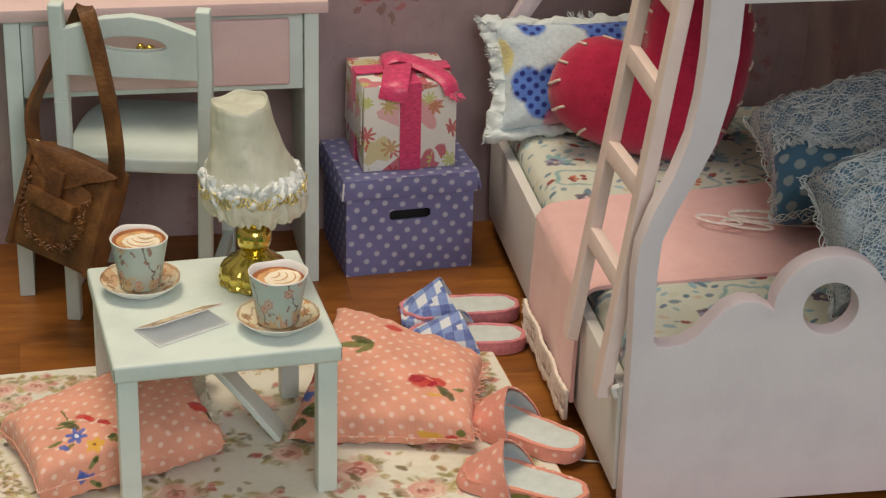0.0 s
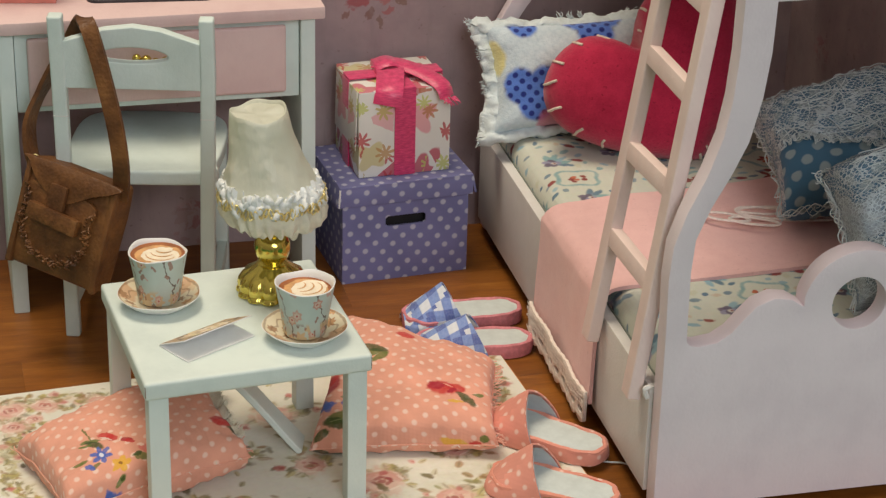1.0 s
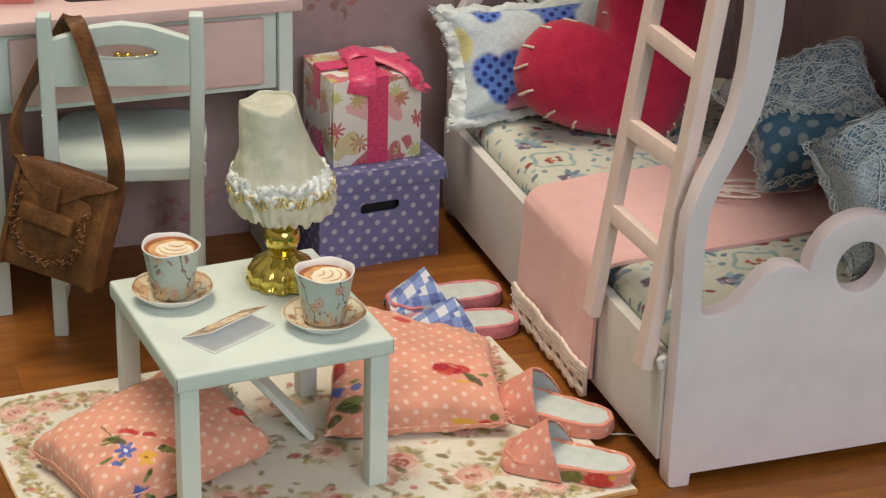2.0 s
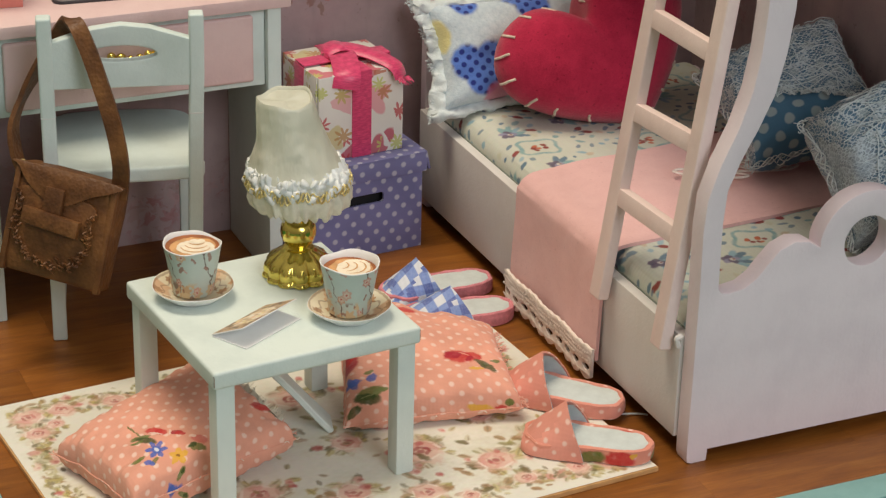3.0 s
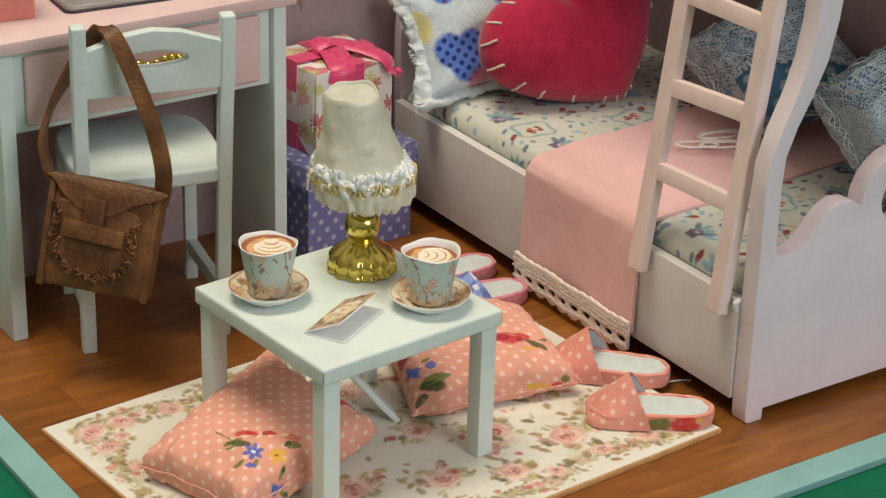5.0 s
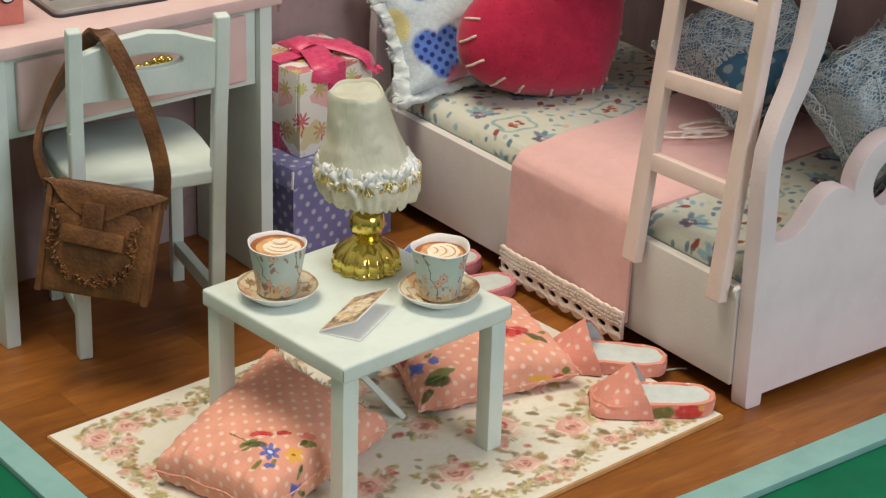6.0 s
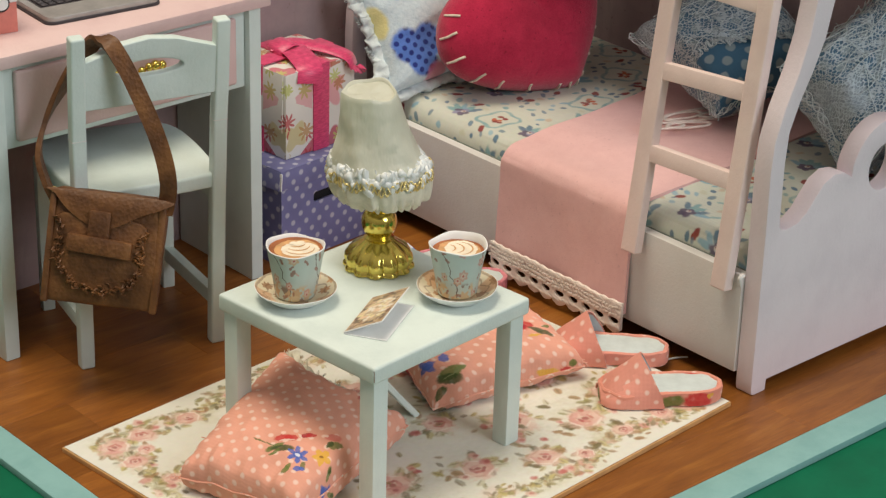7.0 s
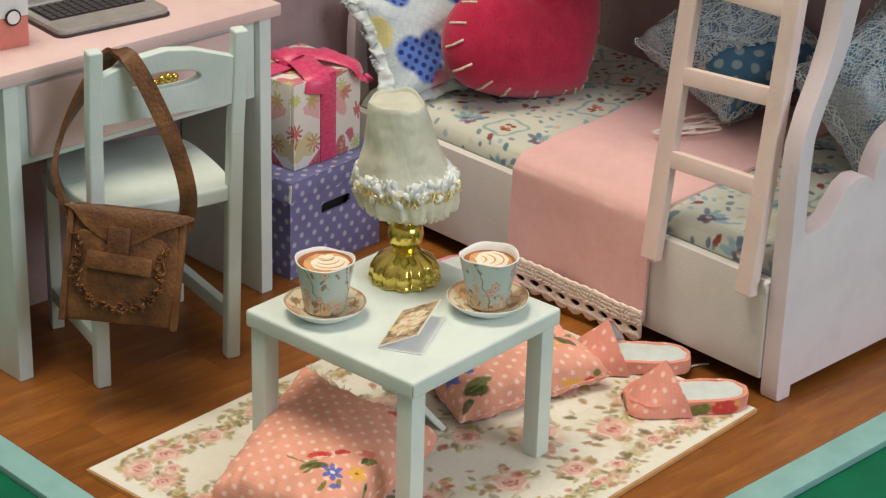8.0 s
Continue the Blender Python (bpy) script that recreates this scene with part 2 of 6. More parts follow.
def bunch(x, y, s=1.0, spin=0.0):
    """A printed posy: torn red poppies over leaves, a blue star flower and a yellow one."""
    rosy, olive, pale = (0.62, 0.17, 0.14), (0.16, 0.17, 0.05), (0.80, 0.60, 0.52)
    spots = [(-0.62, 0.40, 0.22, 0.02, -38, olive), (-0.46, 0.22, 0.20, 0.07, 8, LEAF), (-0.34, 0.14, 0.24, 0.07, -18, DKLEAF), (-0.50, 0.09, 0.12, 0.035, 18, LEAF),
             (-0.24, 0.41, 0.19, 0.085, -10, RED), (-0.10, 0.37, 0.13, 0.09, -25, RED), (-0.20, 0.335, 0.15, 0.025, -14, pale), (0.20, 0.36, 0.13, 0.06, 8, CRIMSON), (0.28, 0.33, 0.10, 0.05, -5, RED), (0.07, 0.36, 0.02, 0.09, 10, pale),
             (0.66, 0.20, 0.17, 0.09, -8, rosy), (0.54, 0.26, 0.05, 0.04, 0, pale), (0.66, 0.03, 0.18, 0.065, 6, olive), (0.56, 0.05, 0.08, 0.05, 20, DKLEAF),
             (-0.38, -0.32, 0.14, 0.05, 38, LEAF), (-0.06, -0.33, 0.05, 0.10, -15, olive), (0.48, -0.44, 0.06, 0.12, -12, LEAF), (0.49, -0.40, 0.03, 0.05, 0, DKLEAF)]
    for k in range(6):
        t = radians(60 * k + 12)
        spots.append((-0.09 + 0.13 * math.cos(t), -0.07 + 0.115 * math.sin(t), 0.085, 0.048, 60 * k + 12, BLUE))
    for k in range(5):
        t = radians(72 * k + 30)
        spots.append((0.34 + 0.10 * math.cos(t), -0.17 + 0.085 * math.sin(t), 0.095, 0.06, 72 * k + 30, YELLOW))
    spots += [(-0.09, -0.07, 0.09, 0.08, 0, BLUE), (-0.09, -0.06, 0.04, 0.035, 0, (0.72, 0.74, 0.82)), (0.34, -0.17, 0.035, 0.03, 0, (0.25, 0.10, 0.03)), (-0.19, -0.37, 0.075, 0.065, 0, BLUE), (-0.11, -0.40, 0.05, 0.05, 0, BLUE)]
    ca, sa = math.cos(radians(spin)), math.sin(radians(spin))
    return [(x + (dx * ca - dy * sa) * s, y + (dx * sa + dy * ca) * s, rx * s, ry * s, t + spin, c) for dx, dy, rx, ry, t, c in spots]


PEACH, PEACHDOT = (0.76, 0.36, 0.262), (0.84, 0.64, 0.55)
M_CUSH_A = m_dotted("peach_dot_cotton_posy", PEACH, PEACHDOT, 0.335, 0.046, bunch(-0.70, -0.70, 0.98, -42) + [
    (-0.85, -1.58, 0.2, 0.075, 10, BLUE), (-0.85, -1.58, 0.075, 0.2, 10, BLUE), (-0.85, -1.58, 0.14, 0.13, 40, BLUE), (-0.85, -1.57, 0.05, 0.04, 0, (0.70, 0.72, 0.80)), (-0.25, -1.68, 0.1, 0.05, 30, BLUE), (-1.15, -1.65, 0.1, 0.05, 30, LEAF),
    (1.36, -0.86, 0.22, 0.15, -25, RED), (1.42, -0.78, 0.12, 0.06, 20, CRIMSON), (1.55, -1.12, 0.18, 0.08, -40, DKLEAF)], wobble=0.04)
M_CUSH_B = m_dotted("peach_dot_cotton_poppies", PEACH, PEACHDOT, 0.335, 0.046, [
    (0.56, -0.50, 0.26, 0.24, -12, RED), (0.80, -0.46, 0.17, 0.15, 20, RED), (0.46, -0.46, 0.15, 0.16, 20, CRIMSON), (0.74, -0.55, 0.05, 0.12, -30, CRIMSON), (0.66, -0.40, 0.10, 0.025, -20, (0.78, 0.36, 0.28)), (1.0, -0.72, 0.24, 0.09, -45, DKLEAF), (0.82, -0.86, 0.15, 0.05, 20, YELLOW), (1.2, -0.5, 0.12, 0.05, 30, LEAF),
    (-0.85, 0.35, 0.32, 0.12, 15, LEAF), (-0.7, 0.52, 0.27, 0.1, -25, DKLEAF), (-0.6, 0.24, 0.22, 0.08, 50, LEAF), (-0.2, 1.1, 0.18, 0.12, 0, RED),
    (-1.12, -1.66, 0.28, 0.13, 22, LEAF), (-1.18, -1.78, 0.26, 0.11, -5, DKLEAF), (-0.92, -1.6, 0.16, 0.05, 25, (0.17, 0.21, 0.07)), (-1.1, -1.7, 0.24, 0.014, 18, (0.20, 0.22, 0.09)), (-1.42, -2.0, 0.16, 0.09, 30, DKLEAF), (-1.38, -1.30, 0.20, 0.08, 20, BLUE), (-1.38, -1.30, 0.08, 0.20, 20, BLUE), (-1.02, -1.2, 0.09, 0.15, -20, BLUE), (-1.05, -1.0, 0.1, 0.05, 30, LEAF),
    (-1.42, -0.68, 0.2, 0.3, -25, CRIMSON), (-1.38, -0.5, 0.12, 0.18, -25, RED), (0.85, -1.72, 0.26, 0.09, 8, YELLOW), (1.2, -1.65, 0.12, 0.07, 0, RED), (1.35, -1.5, 0.1, 0.06, 40, LEAF)], wobble=0.04)
M_BOXDOT = m_dotted("violet_dotted_card", (0.185, 0.188, 0.37), (0.55, 0.56, 0.64), 0.36, 0.054, rough=0.55, cloth=False, turn=8)
M_SLIPDOT = m_dotted("peach_dot_slipper_cotton", (0.74, 0.30, 0.22), PEACHDOT, 0.33, 0.037, [
    (0.60, 0.12, 0.26, 0.16, 0, RED), (0.12, 0.1, 0.24, 0.13, 10, LEAF), (0.82, 0.2, 0.06, 0.05, 0, YELLOW)], wobble=0.05)
M_SLIPCAP = m_dotted("peach_dot_toe_cotton", (0.74, 0.31, 0.24), PEACHDOT, 0.33, 0.037, wobble=0.05)


def m_gingham():
    n = Nodes("blue_gingham")
    x, y, _ = n.xyz(n.uv())
    a = n.step(n.math("SINE", n.math("MULTIPLY", n.math("ADD", x, n.math("MULTIPLY", y, 0.2)), 17.5)), -0.15, 0.15)
    b = n.step(n.math("SINE", n.math("MULTIPLY", n.math("SUBTRACT", y, n.math("MULTIPLY", x, 0.15)), 17.5)), -0.15, 0.15)
    s = n.math("MULTIPLY", n.math("ADD", a, b), 0.5)
    c = n.ramp(s, (0.0, (0.74, 0.78, 0.82)), (0.5, (0.16, 0.27, 0.62)), (1.0, (0.035, 0.085, 0.38)))
    c = n.mix(n.math("MULTIPLY", n.noise(n.uv(), 26.0, 2), 0.4), c, (0.6, 0.66, 0.75))
    n.bump(weave(n, n.uv(), 20), 0.5, 0.015)
    return n.done(c, 0.9, sheen=0.1, spec=0.2)


def m_giftpaper():
    n = Nodes("flowered_gift_paper")
    v = n.uv()
    c = n.mix(n.noise(v, 2.0), (0.70, 0.69, 0.64), (0.79, 0.78, 0.73))
    s = n.shaken(v, 0.06, 5.0)
    m, r, q = n.flowers(s, 1.15, 0.33, 4, 0.85, 0.30)
    col = n.ramp(r, (0.22, (0.50, 0.05, 0.10)), (0.42, (0.72, 0.30, 0.34)), (0.52, (0.75, 0.45, 0.46)), (0.66, (0.55, 0.55, 0.20)), (0.85, (0.22, 0.10, 0.26)))
    c = n.mix(n.math("MULTIPLY", m, 0.85), c, col)
    m2, r2, q2 = n.flowers(s, 2.4, 0.13, 8, 0.5, 0.5, seed=5.5)
    c = n.mix(n.math("MULTIPLY", m2, 0.85), c, n.ramp(r2, (0.3, (0.50, 0.05, 0.06)), (0.7, (0.52, 0.56, 0.16))))
    n.bump(n.noise(v, 14.0), 0.1, 0.006)
    return n.done(c, 0.45, spec=0.45)


def m_ribbon():
    n = Nodes("pink_ribbon")
    v = n.obj()
    f = n.noise(n.obj((3, 3, 12)), 3.0, 4)
    c = n.ramp(f, (0.3, (0.52, 0.025, 0.11)), (0.7, (0.78, 0.075, 0.20)))
    n.bump(n.noise(v, 22.0, 2), 0.35, 0.012)
    return n.done(c, 0.38, sheen=0.2, spec=0.5)


def m_leather():
    n = Nodes("brown_leather")
    v = n.obj()
    f = n.noise(v, 1.6, 6, 0.65)
    c = n.ramp(f, (0.28, (0.050, 0.017, 0.006)), (0.52, (0.135, 0.053, 0.015)), (0.8, (0.27, 0.118, 0.034)))
    peb = n.voronoi(v, 15.0)["Distance"]
    n.bump(n.math("ADD", n.math("MULTIPLY", peb, 0.6), n.math("MULTIPLY", f, 1.5)), 0.45, 0.03)
    return n.done(c, n.math("ADD", 0.36, n.math("MULTIPLY", f, 0.3)), spec=0.45)


def m_cupprint(name, ground, seed):
    n = Nodes(name)
    v = n.uv()
    s = n.shaken(v, 0.10, 5.0)
    c = n.mix(n.noise(v, 3.0), tuple(x * 0.85 for x in ground), ground)
    x, y, _ = n.xyz(n.shaken(v, 0.55, 2.4))
    stem = n.step(n.math("ABSOLUTE", n.math("SINE", n.math("MULTIPLY", n.math("ADD", x, n.math("MULTIPLY", y, 0.35)), 4.2))), 0.09, 0.04)
    c = n.mix(n.math("MULTIPLY", stem, 0.9), c, (0.11, 0.08, 0.06))
    # dense tan blossom round the foot
    _, _, high = n.xyz(n.obj())
    mb, rb, qb = n.flowers(s, 4.0, 0.12, 6, 0.85, 0.25, seed=seed + 6)
    c = n.mix(n.math("MULTIPLY", n.math("MULTIPLY", mb, 0.85), n.step(high, 0.33, 0.24)), c, n.ramp(rb, (0.3, (0.62, 0.46, 0.26)), (0.6, (0.52, 0.30, 0.14)), (0.85, (0.16, 0.10, 0.08))))
    m, r, q = n.flowers(s, 2.7, 0.09, 6, 0.6, 0.16, seed=seed)
    c = n.mix(n.math("MULTIPLY", m, 0.85), c, n.ramp(r, (0.3, (0.55, 0.24, 0.18)), (0.6, (0.62, 0.42, 0.24)), (0.85, (0.60, 0.33, 0.28))))
    c = n.mix(n.math("MULTIPLY", m, n.math("MULTIPLY", n.step(q, 0.62, 0.52), 0.8)), c, (0.66, 0.56, 0.47))
    c = n.mix(n.math("MULTIPLY", m, n.step(q, 0.26, 0.18)), c, (0.50, 0.13, 0.11))
    m2, r2, q2 = n.flowers(s, 4.2, 0.045, 2, 0.45, 0.5, seed=seed + 3)
    c = n.mix(n.math("MULTIPLY", m2, 0.8), c, (0.30, 0.13, 0.09))
    return n.done(c, 0.4, spec=0.5)


def m_saucer():
    """Cream paper with amber scallops, brown tracery and a dark rim line."""
    n = Nodes("cream_saucer_print")
    v = n.uv()
    w = n.shaken(v, 0.07, 7.0)
    x, y, _ = n.xyz(w)
    r = n.vmath("LENGTH", n.vmath("MULTIPLY", w, (1, 1, 0)))
    a = n.math("ARCTAN2", y, x)
    c = n.mix(n.noise(v, 3.0), (0.76, 0.67, 0.47), (0.82, 0.76, 0.60))
    sector = n.math("SINE", n.math("MULTIPLY", a, 3.0))
    c = n.mix(n.math("MULTIPLY", n.step(sector, 0.3, 0.55), n.math("MULTIPLY", n.step(r, 0.36, 0.42), 0.6)), c, n.mix(n.noise(v, 8.0), (0.50, 0.17, 0.07), (0.66, 0.36, 0.12)))
    m, k, q = n.flowers(w, 3.4, 0.10, 7, 0.55, 0.2, seed=9.4)
    c = n.mix(n.math("MULTIPLY", m, 0.85), c, n.ramp(k, (0.3, (0.36, 0.19, 0.09)), (0.6, (0.64, 0.32, 0.12)), (0.85, (0.80, 0.70, 0.50))))
    lines = n.step(n.math("ABSOLUTE", n.math("SUBTRACT", r, n.math("ADD", 0.50, n.math("MULTIPLY", n.math("SINE", n.math("MULTIPLY", a, 11.0)), 0.035)))), 0.022, 0.010)
    rim = n.step(n.math("ABSOLUTE", n.math("SUBTRACT", r, 0.645)), 0.022, 0.010)
    c = n.mix(n.math("MULTIPLY", n.math("MAXIMUM", lines, rim), 0.5), c, (0.20, 0.09, 0.04))
    return n.done(c, 0.4, spec=0.5)


def m_lace(name, scale, colour=(0.76, 0.86, 0.90)):
    """A fine hexagon net with denser trailing motifs; open between the threads."""
    n = Nodes(name)
    v = n.obj()
    q = n.vmath("MULTIPLY", n.shaken(n.shaken(n.uv(), 0.5, 1.3), 0.05, 7.0), (scale * 0.85, scale * 1.6, 0))
    # hexagons: the nearer middle of two staggered grids, and the way from it to the cell's edge
    x, y, _ = n.xyz(q)
    near = []
    for o in (0.0, 0.5):
        hx = n.math("SUBTRACT", n.math("FRACT", n.math("ADD", x, o)), 0.5)
        hy = n.math("MULTIPLY", n.math("SUBTRACT", n.math("FRACT", n.math("ADD", n.math("DIVIDE", y, 1.732), o)), 0.5), 1.732)
        hx, hy = n.math("ABSOLUTE", hx), n.math("ABSOLUTE", hy)
        near.append((n.vmath("LENGTH", n.vec(hx, hy)), n.math("MAXIMUM", hx, n.math("ADD", n.math("MULTIPLY", hx, 0.5), n.math("MULTIPLY", hy, 0.866)))))
    first = n.math("LESS_THAN", near[0][0], near[1][0])
    far = n.math("ADD", n.math("MULTIPLY", near[0][1], first), n.math("MULTIPLY", near[1][1], n.math("SUBTRACT", 1.0, first)))
    net = n.math("MULTIPLY", n.step(far, 0.34, 0.44), n.math("ADD", 0.35, n.math("MULTIPLY", n.noise(v, 2.6, 4), 0.75)), clamp=True)
    # worked parts, where the net is nearly closed, with drawn threads between
    worked = n.step(n.noise(v, 0.95, 3), 0.54, 0.64)
    drawn = n.step(n.math("ABSOLUTE", n.math("SUBTRACT", n.noise(n.obj((1, 1.2, 3.0)), 1.7, 3), 0.5)), 0.03, 0.012)
    a = n.math("MAXIMUM", net, n.math("MULTIPLY", worked, n.math("ADD", 0.2, n.math("MULTIPLY", n.noise(v, 13.0, 2), 0.5))))
    a = n.math("MAXIMUM", n.math("MAXIMUM", a, n.math("MULTIPLY", drawn, 0.7)), 0.10)
    tr = n.t.nodes.new("ShaderNodeBsdfTransparent")
    mx = n.t.nodes.new("ShaderNodeMixShader")
    n.put(mx.inputs[0], a)
    n.t.links.new(tr.outputs[0], mx.inputs[1])
    n.t.links.new(n.b.outputs[0], mx.inputs[2])
    n.t.links.new(mx.outputs[0], n.out.inputs[0])
    n.bump(a, 0.6, 0.02)
    return n.done(n.mix(n.noise(v, 3.0), tuple(c * 0.78 for c in colour), colour), 0.9, spec=0.2)


def m_shade():
    """Thin crumpled satin that lets some light through."""
    n = Nodes("ivory_satin_shade")
    v = n.obj()
    f = n.noise(v, 1.5, 2, 0.5)
    n.bump(n.math("ADD", f, n.math("MULTIPLY", n.noise(n.obj((1.6, 1.6, 0.7)), 2.0, 3), 0.6)), 0.7, 0.14)
    n.done(n.ramp(f, (0.32, (0.66, 0.67, 0.56)), (0.68, (0.82, 0.83, 0.72))), 0.42, spec=0.45)
    tr = n.t.nodes.new("ShaderNodeBsdfTranslucent")
    n.put(tr.inputs[0], (0.82, 0.83, 0.70))
    mx = n.t.nodes.new("ShaderNodeMixShader")
    mx.inputs[0].default_value = 0.3
    n.t.links.new(n.b.outputs[0], mx.inputs[1])
    n.t.links.new(tr.outputs[0], mx.inputs[2])
    n.t.links.new(mx.outputs[0], n.out.inputs[0])
    return n.m


def m_whitepillow():
    """Fluffy pale cloth with blue hearts of a darker dotted print."""
    n = Nodes("pale_plush_hearts")
    v = n.uv()
    s = n.shaken(v, 0.08, 6.0)
    f = n.noise(v, 5.0, 5, 0.7)
    c = n.ramp(f, (0.3, (0.48, 0.60, 0.68)), (0.7, (0.64, 0.74, 0.80)))
    c = n.mix(n.math("MULTIPLY", n.dots(s, 0.2, 0.05), 0.2), c, (0.74, 0.82, 0.86))
    for x, y, k in ((-1.22, -0.42, 1.3), (-1.3, 1.18, 1.1), (0.12, 1.0, 1.45), (1.5, 0.1, 1.0)):
        h = n.math("MAXIMUM", n.math("MAXIMUM", n.blob(s, x - 0.18 * k, y + 0.14 * k, 0.27 * k, 0.30 * k, 30), n.blob(s, x + 0.18 * k, y + 0.14 * k, 0.27 * k, 0.30 * k, -30)),
                   n.blob(s, x, y - 0.14 * k, 0.25 * k, 0.28 * k, 45))
        c = n.mix(h, c, n.mix(n.dots(v, 0.26, 0.055), (0.10, 0.21, 0.62), (0.02, 0.035, 0.22)))
    for x, y, col in ((-2.0, 0.4, (0.78, 0.68, 0.22)), (-0.9, -1.05, (0.62, 0.16, 0.26))):
        c = n.mix(n.math("MULTIPLY", n.blob(s, x, y, 0.28, 0.36, 10), 0.8), c, col)
    n.bump(n.math("ADD", f, n.noise(v, 16.0, 3)), 0.5, 0.035)
    return n.done(c, 0.95, sheen=0.4, spec=0.1)


def m_printed(name, cloth):
    """Coated card or woven cotton that carries its printed colours."""
    n = Nodes(name)
    a = n.t.nodes.new("ShaderNodeAttribute")
    a.attribute_name = "print"
    v = n.obj()
    n.bump(weave(n, v, 24) if cloth else n.noise(v, 12.0, 3), 0.3 if cloth else 0.08, 0.01 if cloth else 0.006)
    c = n.mix(0.06, a.outputs["Color"], n.noise(v, 9.0, 4, colour=True))
    if cloth:
        return n.done(c, 0.9, sheen=0.1, spec=0.2)
    return n.done(c, n.math("ADD", 0.42, n.math("MULTIPLY", n.noise(v, 1.5), 0.2)), spec=0.35)


M_FLOOR, M_WALL = m_floor(), m_wallpaper()
M_MAT = m_plain("green_cutting_mat", (0.0, 0.125, 0.06), 0.6, 0.15, 1.0, bump=0.15, spec=0.2)
M_CARDEDGE = m_plain("tan_card_edge", (0.60, 0.34, 0.14), 0.8)
M_RUG, M_COTTON = m_printed("cream_card_print", False), m_printed("flowered_bed_cotton", True)
M_SEAM_GAP = m_plain("grey_green_seam_and_gap", (0.20, 0.23, 0.20), 0.9, 0.2, 9, bump=0.4)
M_FELTRED = m_felt("crimson_felt", (0.57, 0.028, 0.085), (0.40, 0.014, 0.055))
M_FELTPINK = m_felt("pink_felt", (0.83, 0.52, 0.50), (0.76, 0.45, 0.44), 0.92, 0.3)
M_PALECORD = m_plain("pinkish_white_cord", (0.80, 0.70, 0.66), 0.9, 0.15, 9, bump=0.4)
M_THREAD = m_plain("ivory_thread", (0.76, 0.67, 0.57), 0.8, 0.2, 10)
M_LACETRIM = m_plain("cream_cotton_lace", (0.85, 0.77, 0.70), 0.9, 0.08, 8, bump=0.3)
M_GINGHAM, M_GIFT, M_RIBBON, M_LEATHER = m_gingham(), m_giftpaper(), m_ribbon(), m_leather()
M_GOLD = m_plain("polished_gold_plastic", (0.77, 0.62, 0.15), 0.17, 0.22, 2.0, metal=1.0, bump=0.22)
M_GOLDTRIM = m_plain("gold_braid", (0.74, 0.62, 0.28), 0.35, 0.3, 12, metal=0.6, bump=0.6)
M_SHADE = m_shade()
M_PETAL = m_plain("pearl_white_petals", (0.74, 0.77, 0.76), 0.3, 0.1, 4, spec=0.5)
M_FRILL = m_plain("ivory_frill", (0.68, 0.66, 0.54), 0.5, 0.15, 5)
M_CUP1, M_CUP2 = m_cupprint("aqua_cup_print", (0.54, 0.64, 0.60), 1.3), m_cupprint("aqua_cup_print_roses", (0.55, 0.66, 0.62), 6.1)
M_SAUCER = m_saucer()
M_PAPER = m_plain("white_paper", (0.82, 0.83, 0.83), 0.6, 0.05, 2, bump=0.05)
M_COFFEE = m_plain("coffee", (0.33, 0.105, 0.03), 0.45, 0.35, 3, bump=0.05)
M_CREMA = m_plain("tan_crema", (0.60, 0.33, 0.14), 0.5, 0.25, 5, bump=0.05)
M_FOAM = m_plain("milk_foam", (0.84, 0.75, 0.60), 0.5, 0.1, 6, bump=0.05)
M_WHITECLOTH = m_plain("white_insole", (0.57, 0.63, 0.62), 0.9, 0.08, 4, bump=0.3)
M_LINING = m_plain("pale_blue_lining", (0.52, 0.58, 0.62), 0.7, 0.08, 4)
M_PINKEDGE = m_plain("rose_cord", (0.66, 0.24, 0.27), 0.9, 0.2, 9, bump=0.5)
M_BLUEDOT = m_dotted("blue_dotted_cotton", (0.065, 0.165, 0.26), (0.36, 0.43, 0.43), 0.52, 0.10, wobble=0.1)
M_WORN = m_plain("rubbed_wood", (0.30, 0.25, 0.20), 0.8, 0.3, 12)
M_PEACHFIBRE = m_plain("peach_fibres", (0.76, 0.42, 0.33), 0.9, 0.2, 9)
M_LACE = m_lace("white_net_lace", 10.5)
M_LACECORD = m_plain("white_lace_cord", (0.60, 0.67, 0.68), 0.9, 0.15, 8, bump=0.5)
M_PLUSH = m_whitepillow()
M_FRAY = m_plain("frayed_white_fringe", (0.66, 0.74, 0.76), 0.95, 0.14, 5, bump=0.8, sheen=0.4)
M_SILVER = m_plain("silver_plastic", (0.42, 0.41, 0.39), 0.35, 0.15, 3, metal=0.5)
M_KEYS = m_plain("black_keys", (0.04, 0.035, 0.04), 0.5, 0.3, 10)
M_CORAL = m_plain("coral_card", (0.66, 0.22, 0.18), 0.6, 0.1, 4)
M_DARKHOLE = m_plain("black_slot_shade_and_rim", (0.015, 0.014, 0.016), 0.7)

# ---- mesh helpers ----
def box_uv(bm):
    """Unroll each face along its main axis, in centimetres."""
    uv = bm.loops.layers.uv.verify()
    bm.normal_update()
    for f in bm.faces:
        a = max(range(3), key=lambda i: abs(f.normal[i]))
        i, j = ((1, 2), (0, 2), (0, 1))[a]
        for l in f.loops:
            l[uv].uv = (l.vert.co[i], l.vert.co[j])


